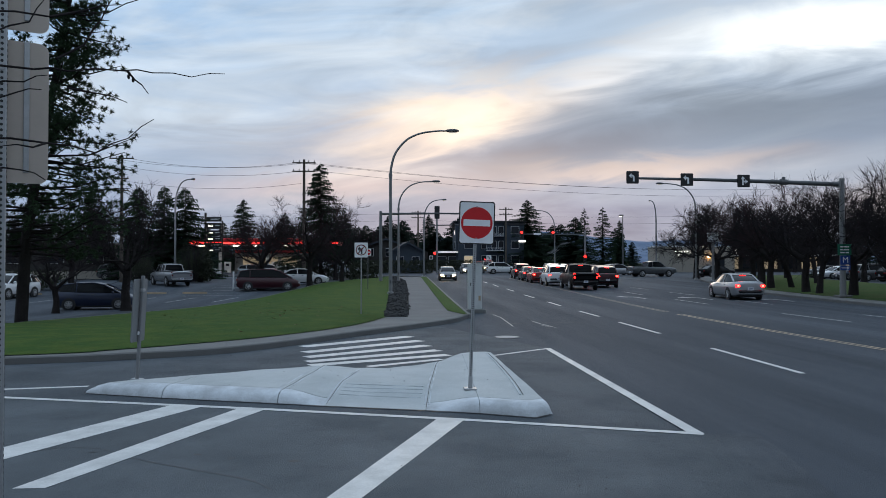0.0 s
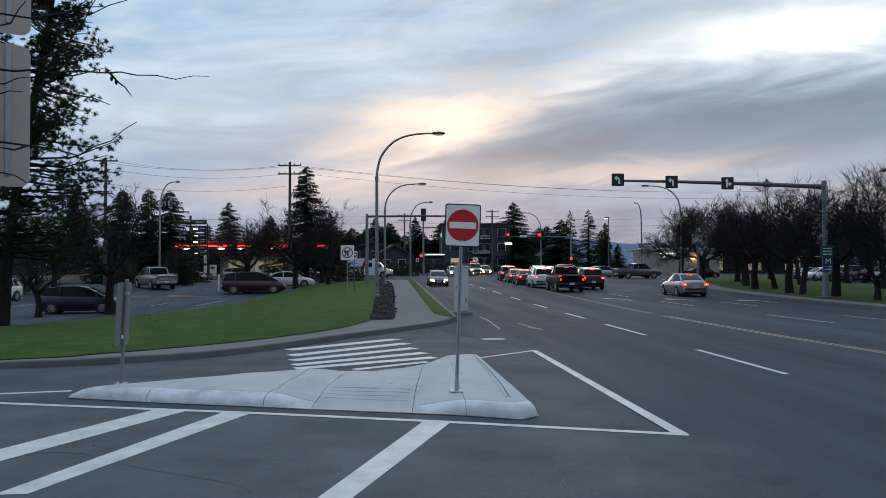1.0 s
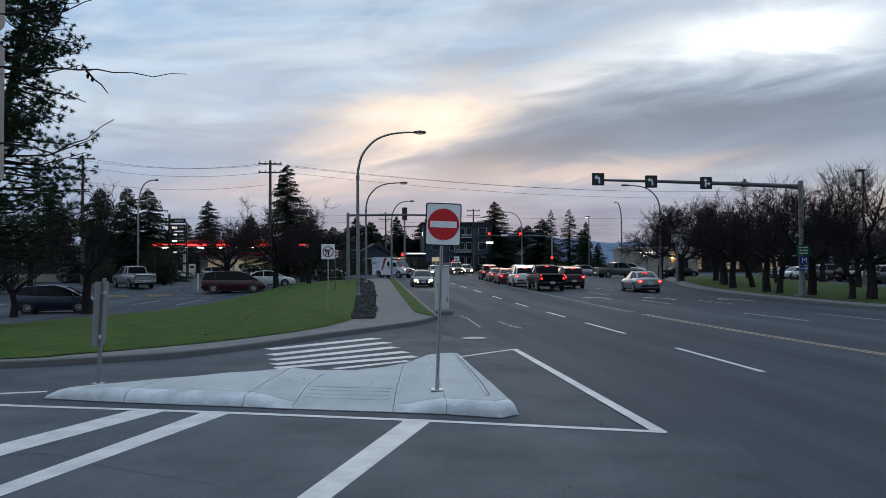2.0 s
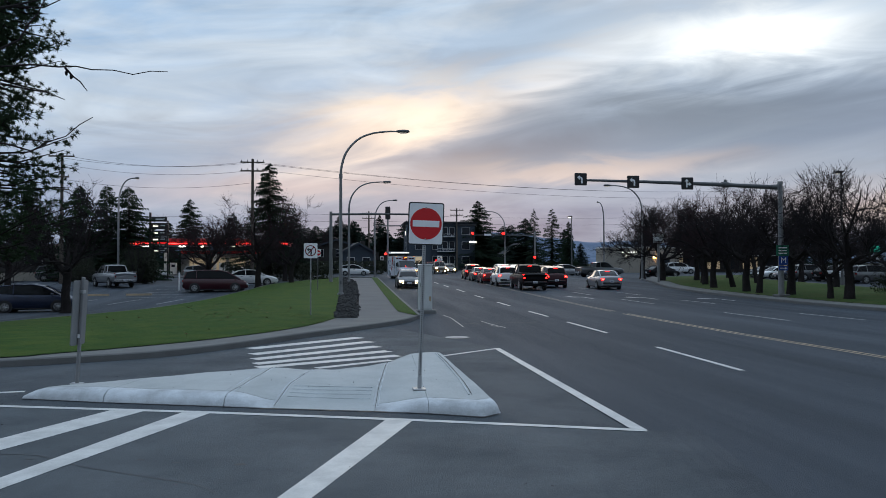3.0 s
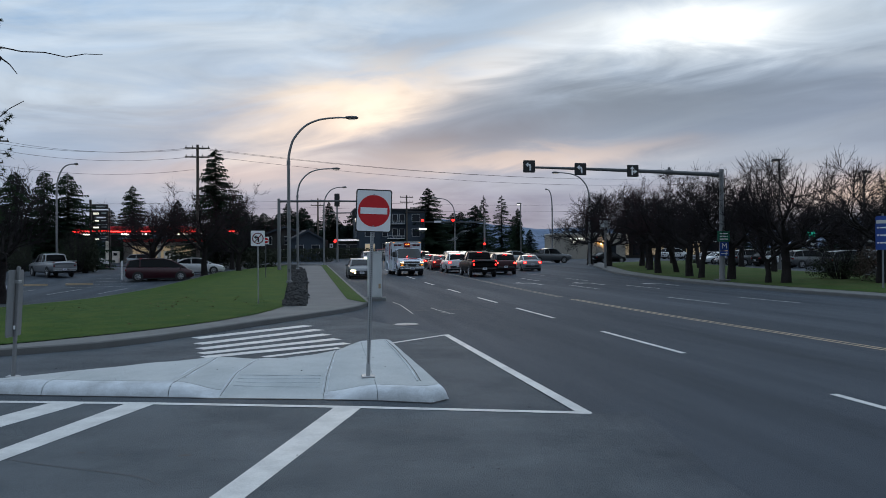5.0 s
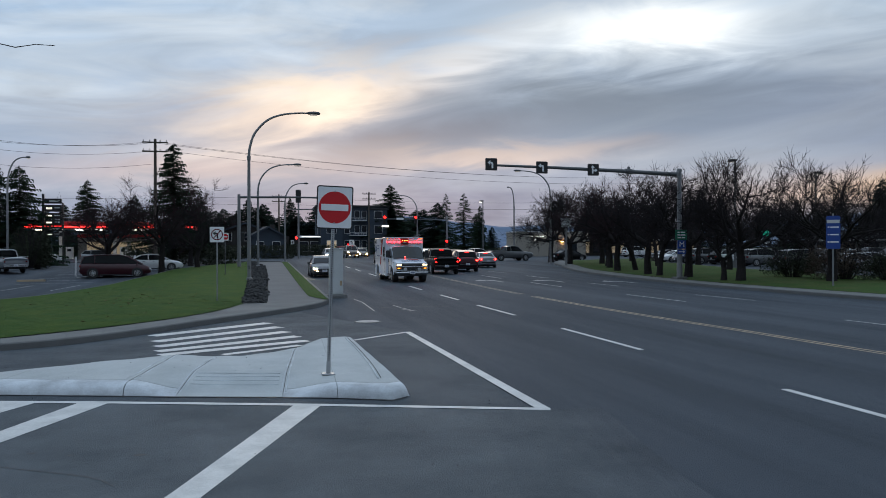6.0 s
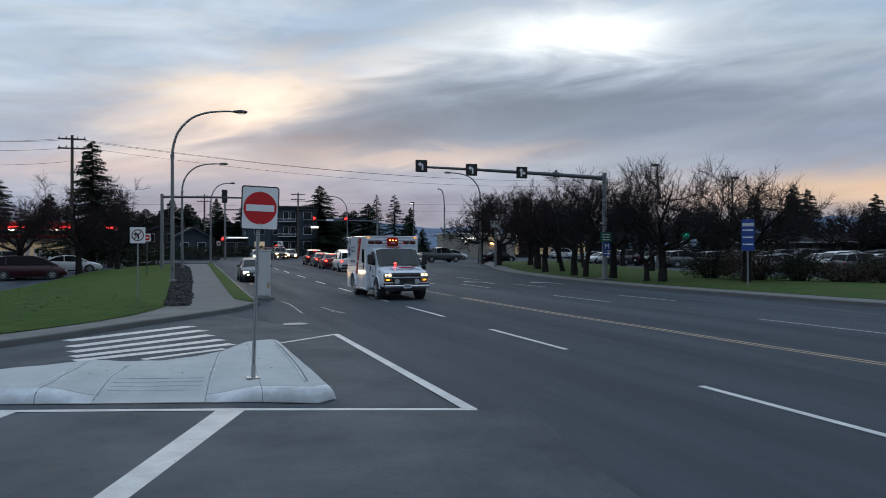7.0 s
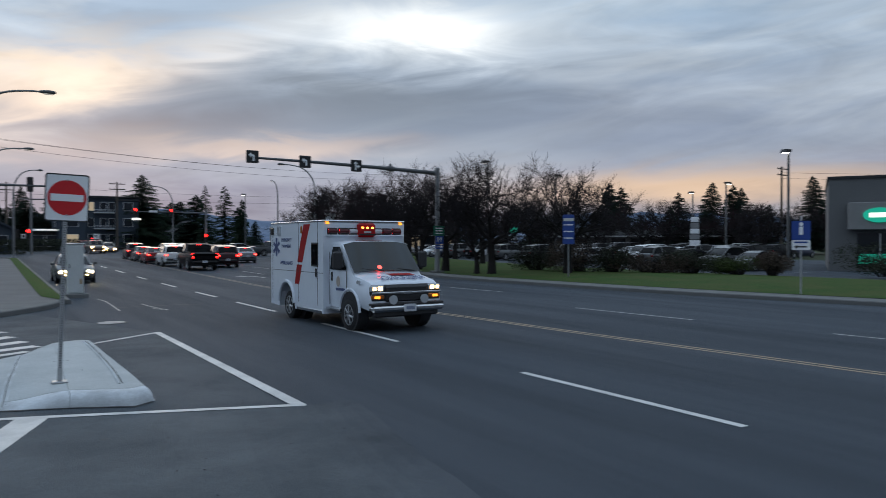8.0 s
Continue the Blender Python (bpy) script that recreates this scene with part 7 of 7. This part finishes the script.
grass_blades("grass", g_front, g_back2, 24000, "short green lawn grass", 5)
lv = Geo()
for i in range(70):
    k = rng.randrange(30, len(g_front) - 1)
    p = g_front[k].lerp(g_back2[k], rng.random() ** 1.4)
    if rng.random() < 0.4:
        p = Vector((rng.gauss(-4.3, 0.9), rng.gauss(28.5, 1.4)))
    z = ground_z(p.x, p.y) + 0.26
    a = rng.uniform(0, 6.28)
    s_ = rng.uniform(0.03, 0.07)
    lv.add([(p.x + s_ * math.cos(a), p.y + s_ * math.sin(a), z), (p.x - s_ * math.sin(a), p.y + s_ * math.cos(a), z + 0.02), (p.x - s_ * math.cos(a), p.y - s_ * math.sin(a), z), (p.x + s_ * math.sin(a), p.y - s_ * math.cos(a), z + 0.03)], [(0, 1, 2, 3)])
tagged(part("fallen_leaves", lv, M["dead_leaf"]), "dry fallen leaves scattered on the lawn", "leaves", kind="stuff")

lit = Geo()
for x, y, z in [(rng.uniform(-6, 4), rng.uniform(5.5, 18), 0.012) for _ in range(70)] + [(rng.uniform(-3, 1.6), rng.uniform(11.6, 13.2), 0.19) for _ in range(16)]:
    a, s_ = rng.uniform(0, 6.28), rng.uniform(0.006, 0.018)
    lit.add([(x + s_ * math.cos(a), y + s_ * math.sin(a), z), (x - s_ * math.sin(a), y + s_ * math.cos(a), z + 0.008), (x - s_ * math.cos(a), y - s_ * math.sin(a), z), (x + s_ * math.sin(a), y - s_ * math.cos(a), z + 0.01)], [(0, 1, 2, 3)])
tagged(part("leaf_litter", lit, M["bark"]), "dark leaf bits and grit on the road", "litter", kind="stuff")

# ---- buildings and hills ----
M["slate_wall"] = pbr("slate_siding", (0.038, 0.053, 0.074), 0.8, 0, 0.12, 0.6, 6, 0)
M["pale_wall"] = pbr("pale_siding", (0.24, 0.24, 0.24), 0.8, 0, 0.08, 0.6, 6)
M["beige_wall"] = pbr("beige_render", (0.30, 0.275, 0.235), 0.85, 0, 0.06, 0.4, 8)
M["grey_wall"] = pbr("grey_render", (0.13, 0.135, 0.14), 0.8, 0, 0.06, 0.4, 8)
M["dark_wall"] = pbr("dark_wall", (0.035, 0.032, 0.030), 0.85, 0, 0.1, 0.5, 6)
M["roofing"] = pbr("roofing", (0.040, 0.040, 0.044), 0.9, 0, 0.15, 0.8, 8)
M["white_trim"] = pbr("white_trim", (0.55, 0.56, 0.57), 0.6, 0, 0.04, 1, 8)
M["window_dark"] = clear_glass("window_glass", (0.02, 0.024, 0.03), 0.05)
M["window_lit"] = glow("lit_window", (1.0, 0.78, 0.50), 0.25)
M["shop_lit"] = glow("lit_shop_window", (1.0, 0.78, 0.50), 0.16)
M["canopy_red"] = pbr("canopy_red", (0.55, 0.010, 0.012), 0.45)
M["red_strip"] = glow("red_neon_strip", (1.0, 0.04, 0.035), 4.0)
M["white_sign"] = glow("white_sign_light", (1.0, 0.96, 0.88), 1.3)
M["sign_lamp"] = glow("price_lamp", (1.0, 0.95, 0.80), 0.9)
M["teal_sign"] = glow("teal_sign_light", (0.01, 0.45, 0.30), 0.6)
M["forecourt"] = glow("forecourt_light", (1.0, 0.93, 0.80), 5.0)
# distance haze is put into the hills' pale blue; the paler patches are snow
M["hills"] = pbr("hazed_hills", (0.12, 0.165, 0.245), 1.0, 0, 0.15, 0.004, 0.05, 0, (0.25, 0.295, 0.375), 0.8, spec=0.0)


def wall_window(parent, x, y, z, w, h, lit=False, axis="y", out=-1):
    """A framed window set on a wall facing -y (axis y) or along x."""
    fr = 0.07
    if axis == "y":
        f = part("window", Geo().box(x, y + 0.03 * out, z, w + 2 * fr, 0.1, h + 2 * fr, 0.02), M["white_trim"], parent)
        part("pane", Geo().box(x, y + 0.07 * out, z, w, 0.04, h), M["window_lit"] if lit else M["window_dark"], f)
    else:
        f = part("window", Geo().box(x + 0.03 * out, y, z, 0.1, w + 2 * fr, h + 2 * fr, 0.02), M["white_trim"], parent)
        part("pane", Geo().box(x + 0.07 * out, y, z, 0.04, w, h), M["window_lit"] if lit else M["window_dark"], f)
    return f


def gable_house(m, w, d, h, rise, wall, label, rows=2, cols=3, lit=(), trim="white_trim"):
    s = thing("house", m, label, "house")
    part("wall", Geo().box(0, 0, h / 2, w, d, h), M[wall], s)
    part("gable", Geo().prism([(-w / 2, h), (w / 2, h), (0, h + rise)], -d / 2, d / 2, "y"), M[wall], s)
    for sx in (-1, 1):
        part("roof", Geo().prism([(0, h + rise + 0.18), (sx * (w / 2 + 0.5), h - 0.28), (sx * (w / 2 + 0.5), h - 0.10), (0, h + rise + 0.38)], -d / 2 - 0.5, d / 2 + 0.5, "y"), M["roofing"], s)
        part("barge_board", Geo().prism([(0, h + rise + 0.06), (sx * (w / 2 + 0.5), h - 0.42), (sx * (w / 2 + 0.5), h - 0.22), (0, h + rise + 0.26)], -d / 2 - 0.56, -d / 2 - 0.5, "y"), M[trim], s)
    n = 0
    for r in range(rows):
        for c in range(cols):
            x = (c - (cols - 1) / 2) * w / cols
            wall_window(s, x, -d / 2, h * (r + 0.55) / rows, 1.1, 1.2, n in lit)
            n += 1
    part("chimney", Geo().box(w * 0.25, d * 0.2, h + rise, 0.7, 0.7, 1.4, 0.03), M["dark_wall"], s)
    return s


def apartments():
    s = thing("apartment_building", on_ground(16.6, 152), "dark slate three-storey apartment building with pale windows", "apartment building")
    part("wall", Geo().box(0, 0, 4.7, 13.5, 11, 9.4), M["slate_wall"], s)
    part("wall", Geo().box(4.8, -6.1, 4.4, 3.6, 1.4, 8.8), M["slate_wall"], s, "projecting bay")
    part("wall", Geo().box(-4.3, -6.0, 3.1, 4.2, 1.0, 6.2), M["slate_wall"], s, "projecting bay")
    rf = part("roof", Geo().box(0, 0, 9.55, 14.6, 12.2, 0.3, 0.05), M["roofing"], s)
    part("parapet", Geo().box(4.8, -6.1, 8.95, 4.2, 1.9, 0.25, 0.03), M["roofing"], rf)
    for r in range(3):
        z = 2.0 + r * 2.9
        for x in (-1.2, 0.8, 2.2):
            wall_window(s, x, -5.5, z, 0.9, 1.5, r == 2 and x < 0)
        wall_window(s, 4.8, -6.8, z, 1.5, 1.4)
        wall_window(s, -4.3, -6.5 if r < 2 else -5.5, z, 1.8, 1.4, r == 0)
        wall_window(s, -6.75, -2, z, 1.4, 1.4, False, "x")
        b = part("balcony", Geo().box(0.9, -6.1, z - 1.15, 3.4, 1.2, 0.15), M["white_trim"], s)
        part("rail", Geo().box(0.9, -6.65, z - 0.6, 3.4, 0.05, 0.06), M["white_trim"], b)
        for k in range(7):
            part("baluster", Geo().box(-0.7 + k * 0.53, -6.65, z - 0.85, 0.04, 0.04, 0.5), M["white_trim"], b)
    part("sign_panel", Geo().box(-3.2, -6.6, 5.9, 2.8, 0.12, 0.35), M["white_sign"], s, "small lit sign")
    part("sign_panel", Geo().box(6.2, -6.9, 5.6, 1.4, 0.12, 0.4), M["white_sign"], s, "small lit sign")
    t = thing("small_shop", on_ground(9.2, 150), "low dark shop with a bright awning strip", "shop")
    part("wall", Geo().box(0, 0, 1.9, 7, 6, 3.8), M["dark_wall"], t)
    part("awning", Geo().prism([(-3.9, 3.3), (-3.0, 3.3), (-3.0, 3.7)], -3.6, 3.6, "x"), M["white_trim"], t)
    part("sign_strip", Geo().box(-0.5, -3.95, 3.5, 4.2, 0.08, 0.10), M["white_sign"], t, "bright strip light")
    for x in (-2.2, 0, 2.2):
        wall_window(t, x, -3, 1.6, 1.7, 1.9)


def filling_station():
    s = thing("filling_station", on_ground(-21, 113), "filling station with a red canopy and lit forecourt", "filling station")
    c = part("canopy", Geo().box(0, 0, 4.75, 22, 9, 0.95, 0.1), M["canopy_red"], s, "red canopy")
    part("light_strip", Geo().box(0, -4.56, 4.50, 22, 0.08, 0.16), M["red_strip"], c, "glowing red strip")
    part("soffit", Geo().box(0, 0, 4.26, 21.4, 8.6, 0.04), M["white_trim"], c)
    for x in (-9, -6.5, -4, -1.5, 1, 3.5, 6, 8.5):
        part("soffit_lamp", Geo().box(x, -2.8, 4.16, 0.8, 0.8, 0.16), M["forecourt"], c, "lit soffit lamp")
    for x in (-7, 0, 7):
        part("pillar", Geo().box(x, 0, 2.1, 0.45, 0.45, 4.3, 0.03), M["white_trim"], s)
        p = part("pump", Geo().box(x + 1.2, -0.4, 0.95, 0.9, 0.6, 1.7, 0.05), M["white_trim"], s, "white fuel pump")
        part("screen", Geo().box(x + 1.2, -0.72, 1.35, 0.5, 0.04, 0.35), M["window_dark"], p)
    k = part("kiosk", Geo().box(1.5, 8, 1.9, 15, 6, 3.8), M["pale_wall"], s)
    for x in (-3.5, -0.5, 2.5, 5.5):
        part("shop_window", Geo().box(x, 4.96, 1.6, 2.4, 0.08, 1.9), M["shop_lit"], k, "lit shop window")
    part("fascia", Geo().box(1.5, 4.95, 3.4, 15, 0.12, 0.5), M["canopy_red"], k)
    t = thing("price_sign", on_ground(-21.8, 85.0), "dark pylon sign with small lit panels", "sign")
    for x, h in ((-0.95, 7.5), (0.95, 6.6)):
        part("post", Geo().box(x, 0, h / 2, 0.22 if x < 0 else 0.14, 0.2, h, 0.02), M["black"], t)
    for z, h, lit in ((6.75, 0.5, 0), (6.0, 0.7, 1), (5.2, 0.6, 1), (4.5, 0.55, 1), (3.85, 0.5, 0), (3.25, 0.4, 1)):
        p = part("panel", Geo().box(0.02, -0.05, z, 1.66, 0.22, h, 0.03), M["black"], t)
        part("lit_bar", Geo().box(-0.35 if lit else 0.1, -0.17, z, 0.55 if lit else 0.9, 0.02, h * 0.3), M["sign_lamp"] if lit else M["cabinet"], p)
        part("text_bar", Geo().box(0.42, -0.17, z + 0.05, 0.5, 0.02, h * 0.16), M["cabinet"], p)


def box_shop(name, m, w, d, h, wall, label, category="shop"):
    s = thing(name, m, label, category)
    part("wall", Geo().box(0, d / 2, h / 2, w, d, h), M[wall], s)
    part("parapet", Geo().box(0, d / 2, h + 0.08, w + 0.16, d + 0.16, 0.22, 0.03), M["white_trim"] if wall == "beige_wall" else M["roofing"], s)
    return s


def shops():
    s = box_shop("coffee_shop", on_ground(46.6, 117, -8), 12, 9, 4.1, "beige_wall", "beige flat-roofed coffee shop with a lit sign")
    for z, xs in ((3.35, (-3.2, -2.75, -2.3, -1.85, -1.4, -0.95, -0.5)), (2.75, (-2.75, -2.3, -1.85, -1.4, -0.95))):
        for x in xs:
            part("sign_block", Geo().box(x, -0.05, z, 0.24, 0.08, 0.24), M["white_sign"], s, "glowing block of a sign")
    part("wall_lamp", Geo().box(1.9, -0.1, 2.6, 0.35, 0.15, 0.3), M["head_warm"], s, "warm wall lamp")
    part("door", Geo().box(3.9, -0.04, 1.1, 1.0, 0.08, 2.1), M["window_dark"], s)
    for x, y in ((-3, 4), (0.5, 5.5), (3.2, 3.5)):
        part("roof_unit", Geo().box(x, y, 4.45, 1.1, 1.1, 0.6, 0.03), M["grey_wall"], s)
    t = box_shop("shop_row", on_ground(63.0, 119, -18), 22, 10, 4.2, "dark_wall", "long low shop row with warm lit windows")
    for i in range(7):
        part("shop_window", Geo().box(-9 + i * 3.0, -0.05, 1.5, 2.3, 0.08, 1.9), M["shop_lit"] if i % 2 == 0 else M["window_dark"], t, "lit shop window" if i % 2 == 0 else "")
    part("round_sign", Geo().prism(disc_poly(-8.5, 3.5, 0.6, 20), -0.14, -0.04, "y"), M["white_sign"], t, "round lit sign")
    part("canopy", Geo().box(0, -0.8, 2.75, 22, 1.6, 0.15), M["white_trim"], t)
    u = box_shop("shop_row", on_ground(92, 88, -42), 30, 10, 4.0, "grey_wall", "low grey shop row behind the car park")
    for i in range(9):
        part("shop_window", Geo().box(-12.6 + i * 3.1, -0.05, 1.5, 2.2, 0.08, 1.7), M["window_dark"], u)
    part("canopy", Geo().box(0, -0.7, 2.7, 30, 1.4, 0.2), M["white_trim"], u)
    # the drugstore
    v = thing("drugstore", on_ground(51.6, 30.9, -58), "grey drugstore with a glowing teal sign", "shop")
    part("wall", Geo().box(15, 8, 3.3, 30, 16, 6.6), M["grey_wall"], v)
    part("fascia", Geo().box(15.3, -0.45, 3.9, 28.2, 0.9, 1.9, 0.03), M["pale_wall"], v, "pale fascia")
    part("parapet", Geo().box(15, 8, 6.68, 30.2, 16.2, 0.18), M["roofing"], v)
    sg = part("sign", Geo().prism([(3.1 + 1.0 * math.cos(a), 3.95 + 0.52 * math.sin(a)) for a in (2 * math.pi * i / 28 for i in range(28))], -1.0, -0.91, "y"), M["teal_sign"], v, "glowing teal oval sign")
    part("sign_bar", Geo().box(3.1, -1.02, 3.95, 1.25, 0.03, 0.32), M["white_sign"], sg, "pale bar on the sign")
    for i in range(8):
        f = part("shop_window", Geo().box(3.2 + i * 3.2, -0.04, 1.5, 2.8, 0.1, 2.4), M["window_dark"], v)
        part("mullion", Geo().box(3.2 + i * 3.2, -0.1, 1.5, 0.08, 0.06, 2.4), M["white_trim"], f)
        part("poster", Geo().box(3.2 + i * 3.2, -0.11, 0.9, 2.6, 0.02, 0.7), M["teal_sign"] if i == 0 else M["pale_wall"], f)
    w = thing("totem_sign", on_ground(74.6, 62.0, -48), "tall white totem sign with stacked panels", "sign")
    for k in range(6):
        part("panel", Geo().box(0, 0, 1.1 + k * 0.72, 1.3 - 0.08 * k, 0.3, 0.62, 0.03), M["sign_white"] if k % 2 else M["pale_wall"], w)
    part("post", Geo().box(0, 0.1, 2.4, 0.5, 0.15, 4.8), M["pole_dark"], w)
    x = thing("shop_sign", on_ground(58.6, 78, -37), "small teal lit sign on a post", "sign")
    part("post", Geo().box(0, 0, 1.6, 0.12, 0.12, 3.2), M["pole_dark"], x)
    part("panel", Geo().box(0, -0.06, 3.4, 0.9, 0.15, 0.7, 0.03), M["teal_sign"], x)
    part("panel", Geo().box(0, -0.06, 2.4, 1.2, 0.15, 0.6, 0.03), M["sign_white"], x)


apartments()
filling_station()
shops()
gable_house(on_ground(35.5, 165, 0), 6.6, 9, 3.5, 2.0, "slate_wall", "dark gabled house with pale roof edges", 1, 2)
gable_house(on_ground(-3.4, 128, 0), 8.0, 9, 4.2, 1.1, "dark_wall", "dark two-storey house beyond the side street", 2, 3, trim="slate_wall")
gable_house(on_ground(-0.2, 122, 8), 5, 6, 3.4, 1.2, "slate_wall", "small dark house beyond the side street", 1, 2, trim="slate_wall")
gable_house(on_ground(-34, 98, 20), 6, 7, 3.0, 1.5, "dark_wall", "small shed-like house behind the cars", 1, 1)
low = box_shop("low_building", on_ground(-50, 80, 14), 36, 12, 3.9, "dark_wall", "long low dark building behind the trees", "building")
part("pale_band", Geo().box(4, -0.06, 0.5, 26, 0.12, 0.9), M["beige_wall"], low, "pale lower wall")
for i in range(9):
    wall_window(low, -16 + i * 4, 0, 2.5, 1.6, 1.3)


def hills():
    s = thing("hills", pose(0, 0, 0), "distant wooded hills painted in blue haze under the clouds", "hills", kind="structure")
    for D, base, amp, seed in ((2300, 48, 70, 1.0), (1500, 22, 22, 5.0)):
        rows = []
        n = 220
        for j in range(7):
            t = j / 6
            row = []
            for i in range(n):
                a = radians(lerp(-60, 105, i / (n - 1)))
                h = base + amp * (0.5 + 0.9 * noise.noise((a * 3.1, seed, 0)) + 0.4 * noise.noise((a * 9, seed, 1)) + 0.15 * noise.noise((a * 30, seed, 2)))
                h = max(8, h)
                dd = D + 350 * t
                row.append((math.sin(a) * dd, math.cos(a) * dd, -4 + h * math.sin(t * math.pi / 2) + (amp * 0.12 * noise.noise((a * 40, t * 5, seed)) if 0 < j < 6 else 0)))
            rows.append(row)
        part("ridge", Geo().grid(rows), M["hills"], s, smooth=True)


hills()


# ---- what moves ----
def motions():
    walk(mover["ambulance"], [(t, on_ground(x, y, rz)) for t, x, y, rz in (
        (0, -9.0, 101, 270), (0.5, -5.9, 100.8, 267), (1.0, -2.9, 100.1, 260), (1.5, -0.1, 98.6, 243), (2.0, 2.6, 95.4, 222), (2.4, 4.3, 92.0, 206), (2.8, 5.0, 88.0, 195),
        (3.2, 5.75, 83.3, 189), (4.0, 6.95, 73.0, 186), (5.3, 8.05, 55.0, 182.5), (6.0, 8.2, 45.1, 182), (6.5, 8.25, 38.1, 181.6), (7.0, 8.3, 31.6, 181.2), (7.5, 8.37, 25.1, 181.0), (8.0, 8.35, 17.75, 182.2))])
    # bursts of flashing are imitated by turning the added drums' lit half outwards
    turns, angle = [(0, 0)], 0
    for a, b in ((5.20, 5.36), (5.86, 6.05), (7.27, 7.55)):
        turns += [(a - 0.09, angle), (a - 0.06, angle + 60), (a - 0.03, angle + 120), (a, angle + 180), (b, angle + 180), (b + 0.03, angle + 240), (b + 0.06, angle + 300), (b + 0.09, angle + 360)]
        angle += 360
    turns.append((8.0, angle))
    for drum in flashers:
        at = drum.matrix_basis.translation.copy()
        walk(drum, [(t, pose(*at, a, 0, 0)) for t, a in turns])
    walk(mover["silver"], [(t, on_ground(x, y, rz)) for t, x, y, rz in (
        (0, 18.95, 41.9, -4), (0.5, 18.98, 44.8, -4), (1.0, 19.0, 47.4, -3), (1.5, 19.0, 49.6, -3), (3.0, 18.97, 55.6, -3), (3.5, 19.16, 58.0, -4), (4.0, 19.29, 60.3, -4), (5.5, 20.05, 67.0, -4), (6.5, 20.05, 67.8, -3), (8.0, 20.1, 68.6, -3))])
    walk(mover["oncoming"], [(t, on_ground(x, y, 180)) for t, x, y in (
        (0, 4.25, 77.6), (0.5, 4.2, 72.0), (1.0, 4.1, 68.3), (1.5, 4.1, 66.0), (2.8, 4.05, 60.3), (3.5, 3.95, 57.3), (4.0, 3.9, 55.9), (5.3, 3.85, 53.8), (6.0, 3.8, 52.1), (6.5, 3.8, 50.6), (7.0, 3.8, 48.7), (7.5, 3.78, 46.1), (8.0, 3.76, 42.9))])
    walk(mover["crossing"], [(t, on_ground(x, 108, -90)) for t, x in ((0, 14), (0.5, 19.5), (1.0, 26), (1.5, 32), (2.5, 44), (3.5, 52.5), (4.5, 56.5), (6, 57.5), (8, 57.5))])
    walk(mover["following"], [(t, on_ground(x, 104, -90)) for t, x in ((0, -19), (1.5, -9), (2.8, -1.6), (3.2, 0.9), (4.0, 6.3), (5.3, 17), (6, 24), (7, 37), (7.5, 45), (8, 53))])


motions()
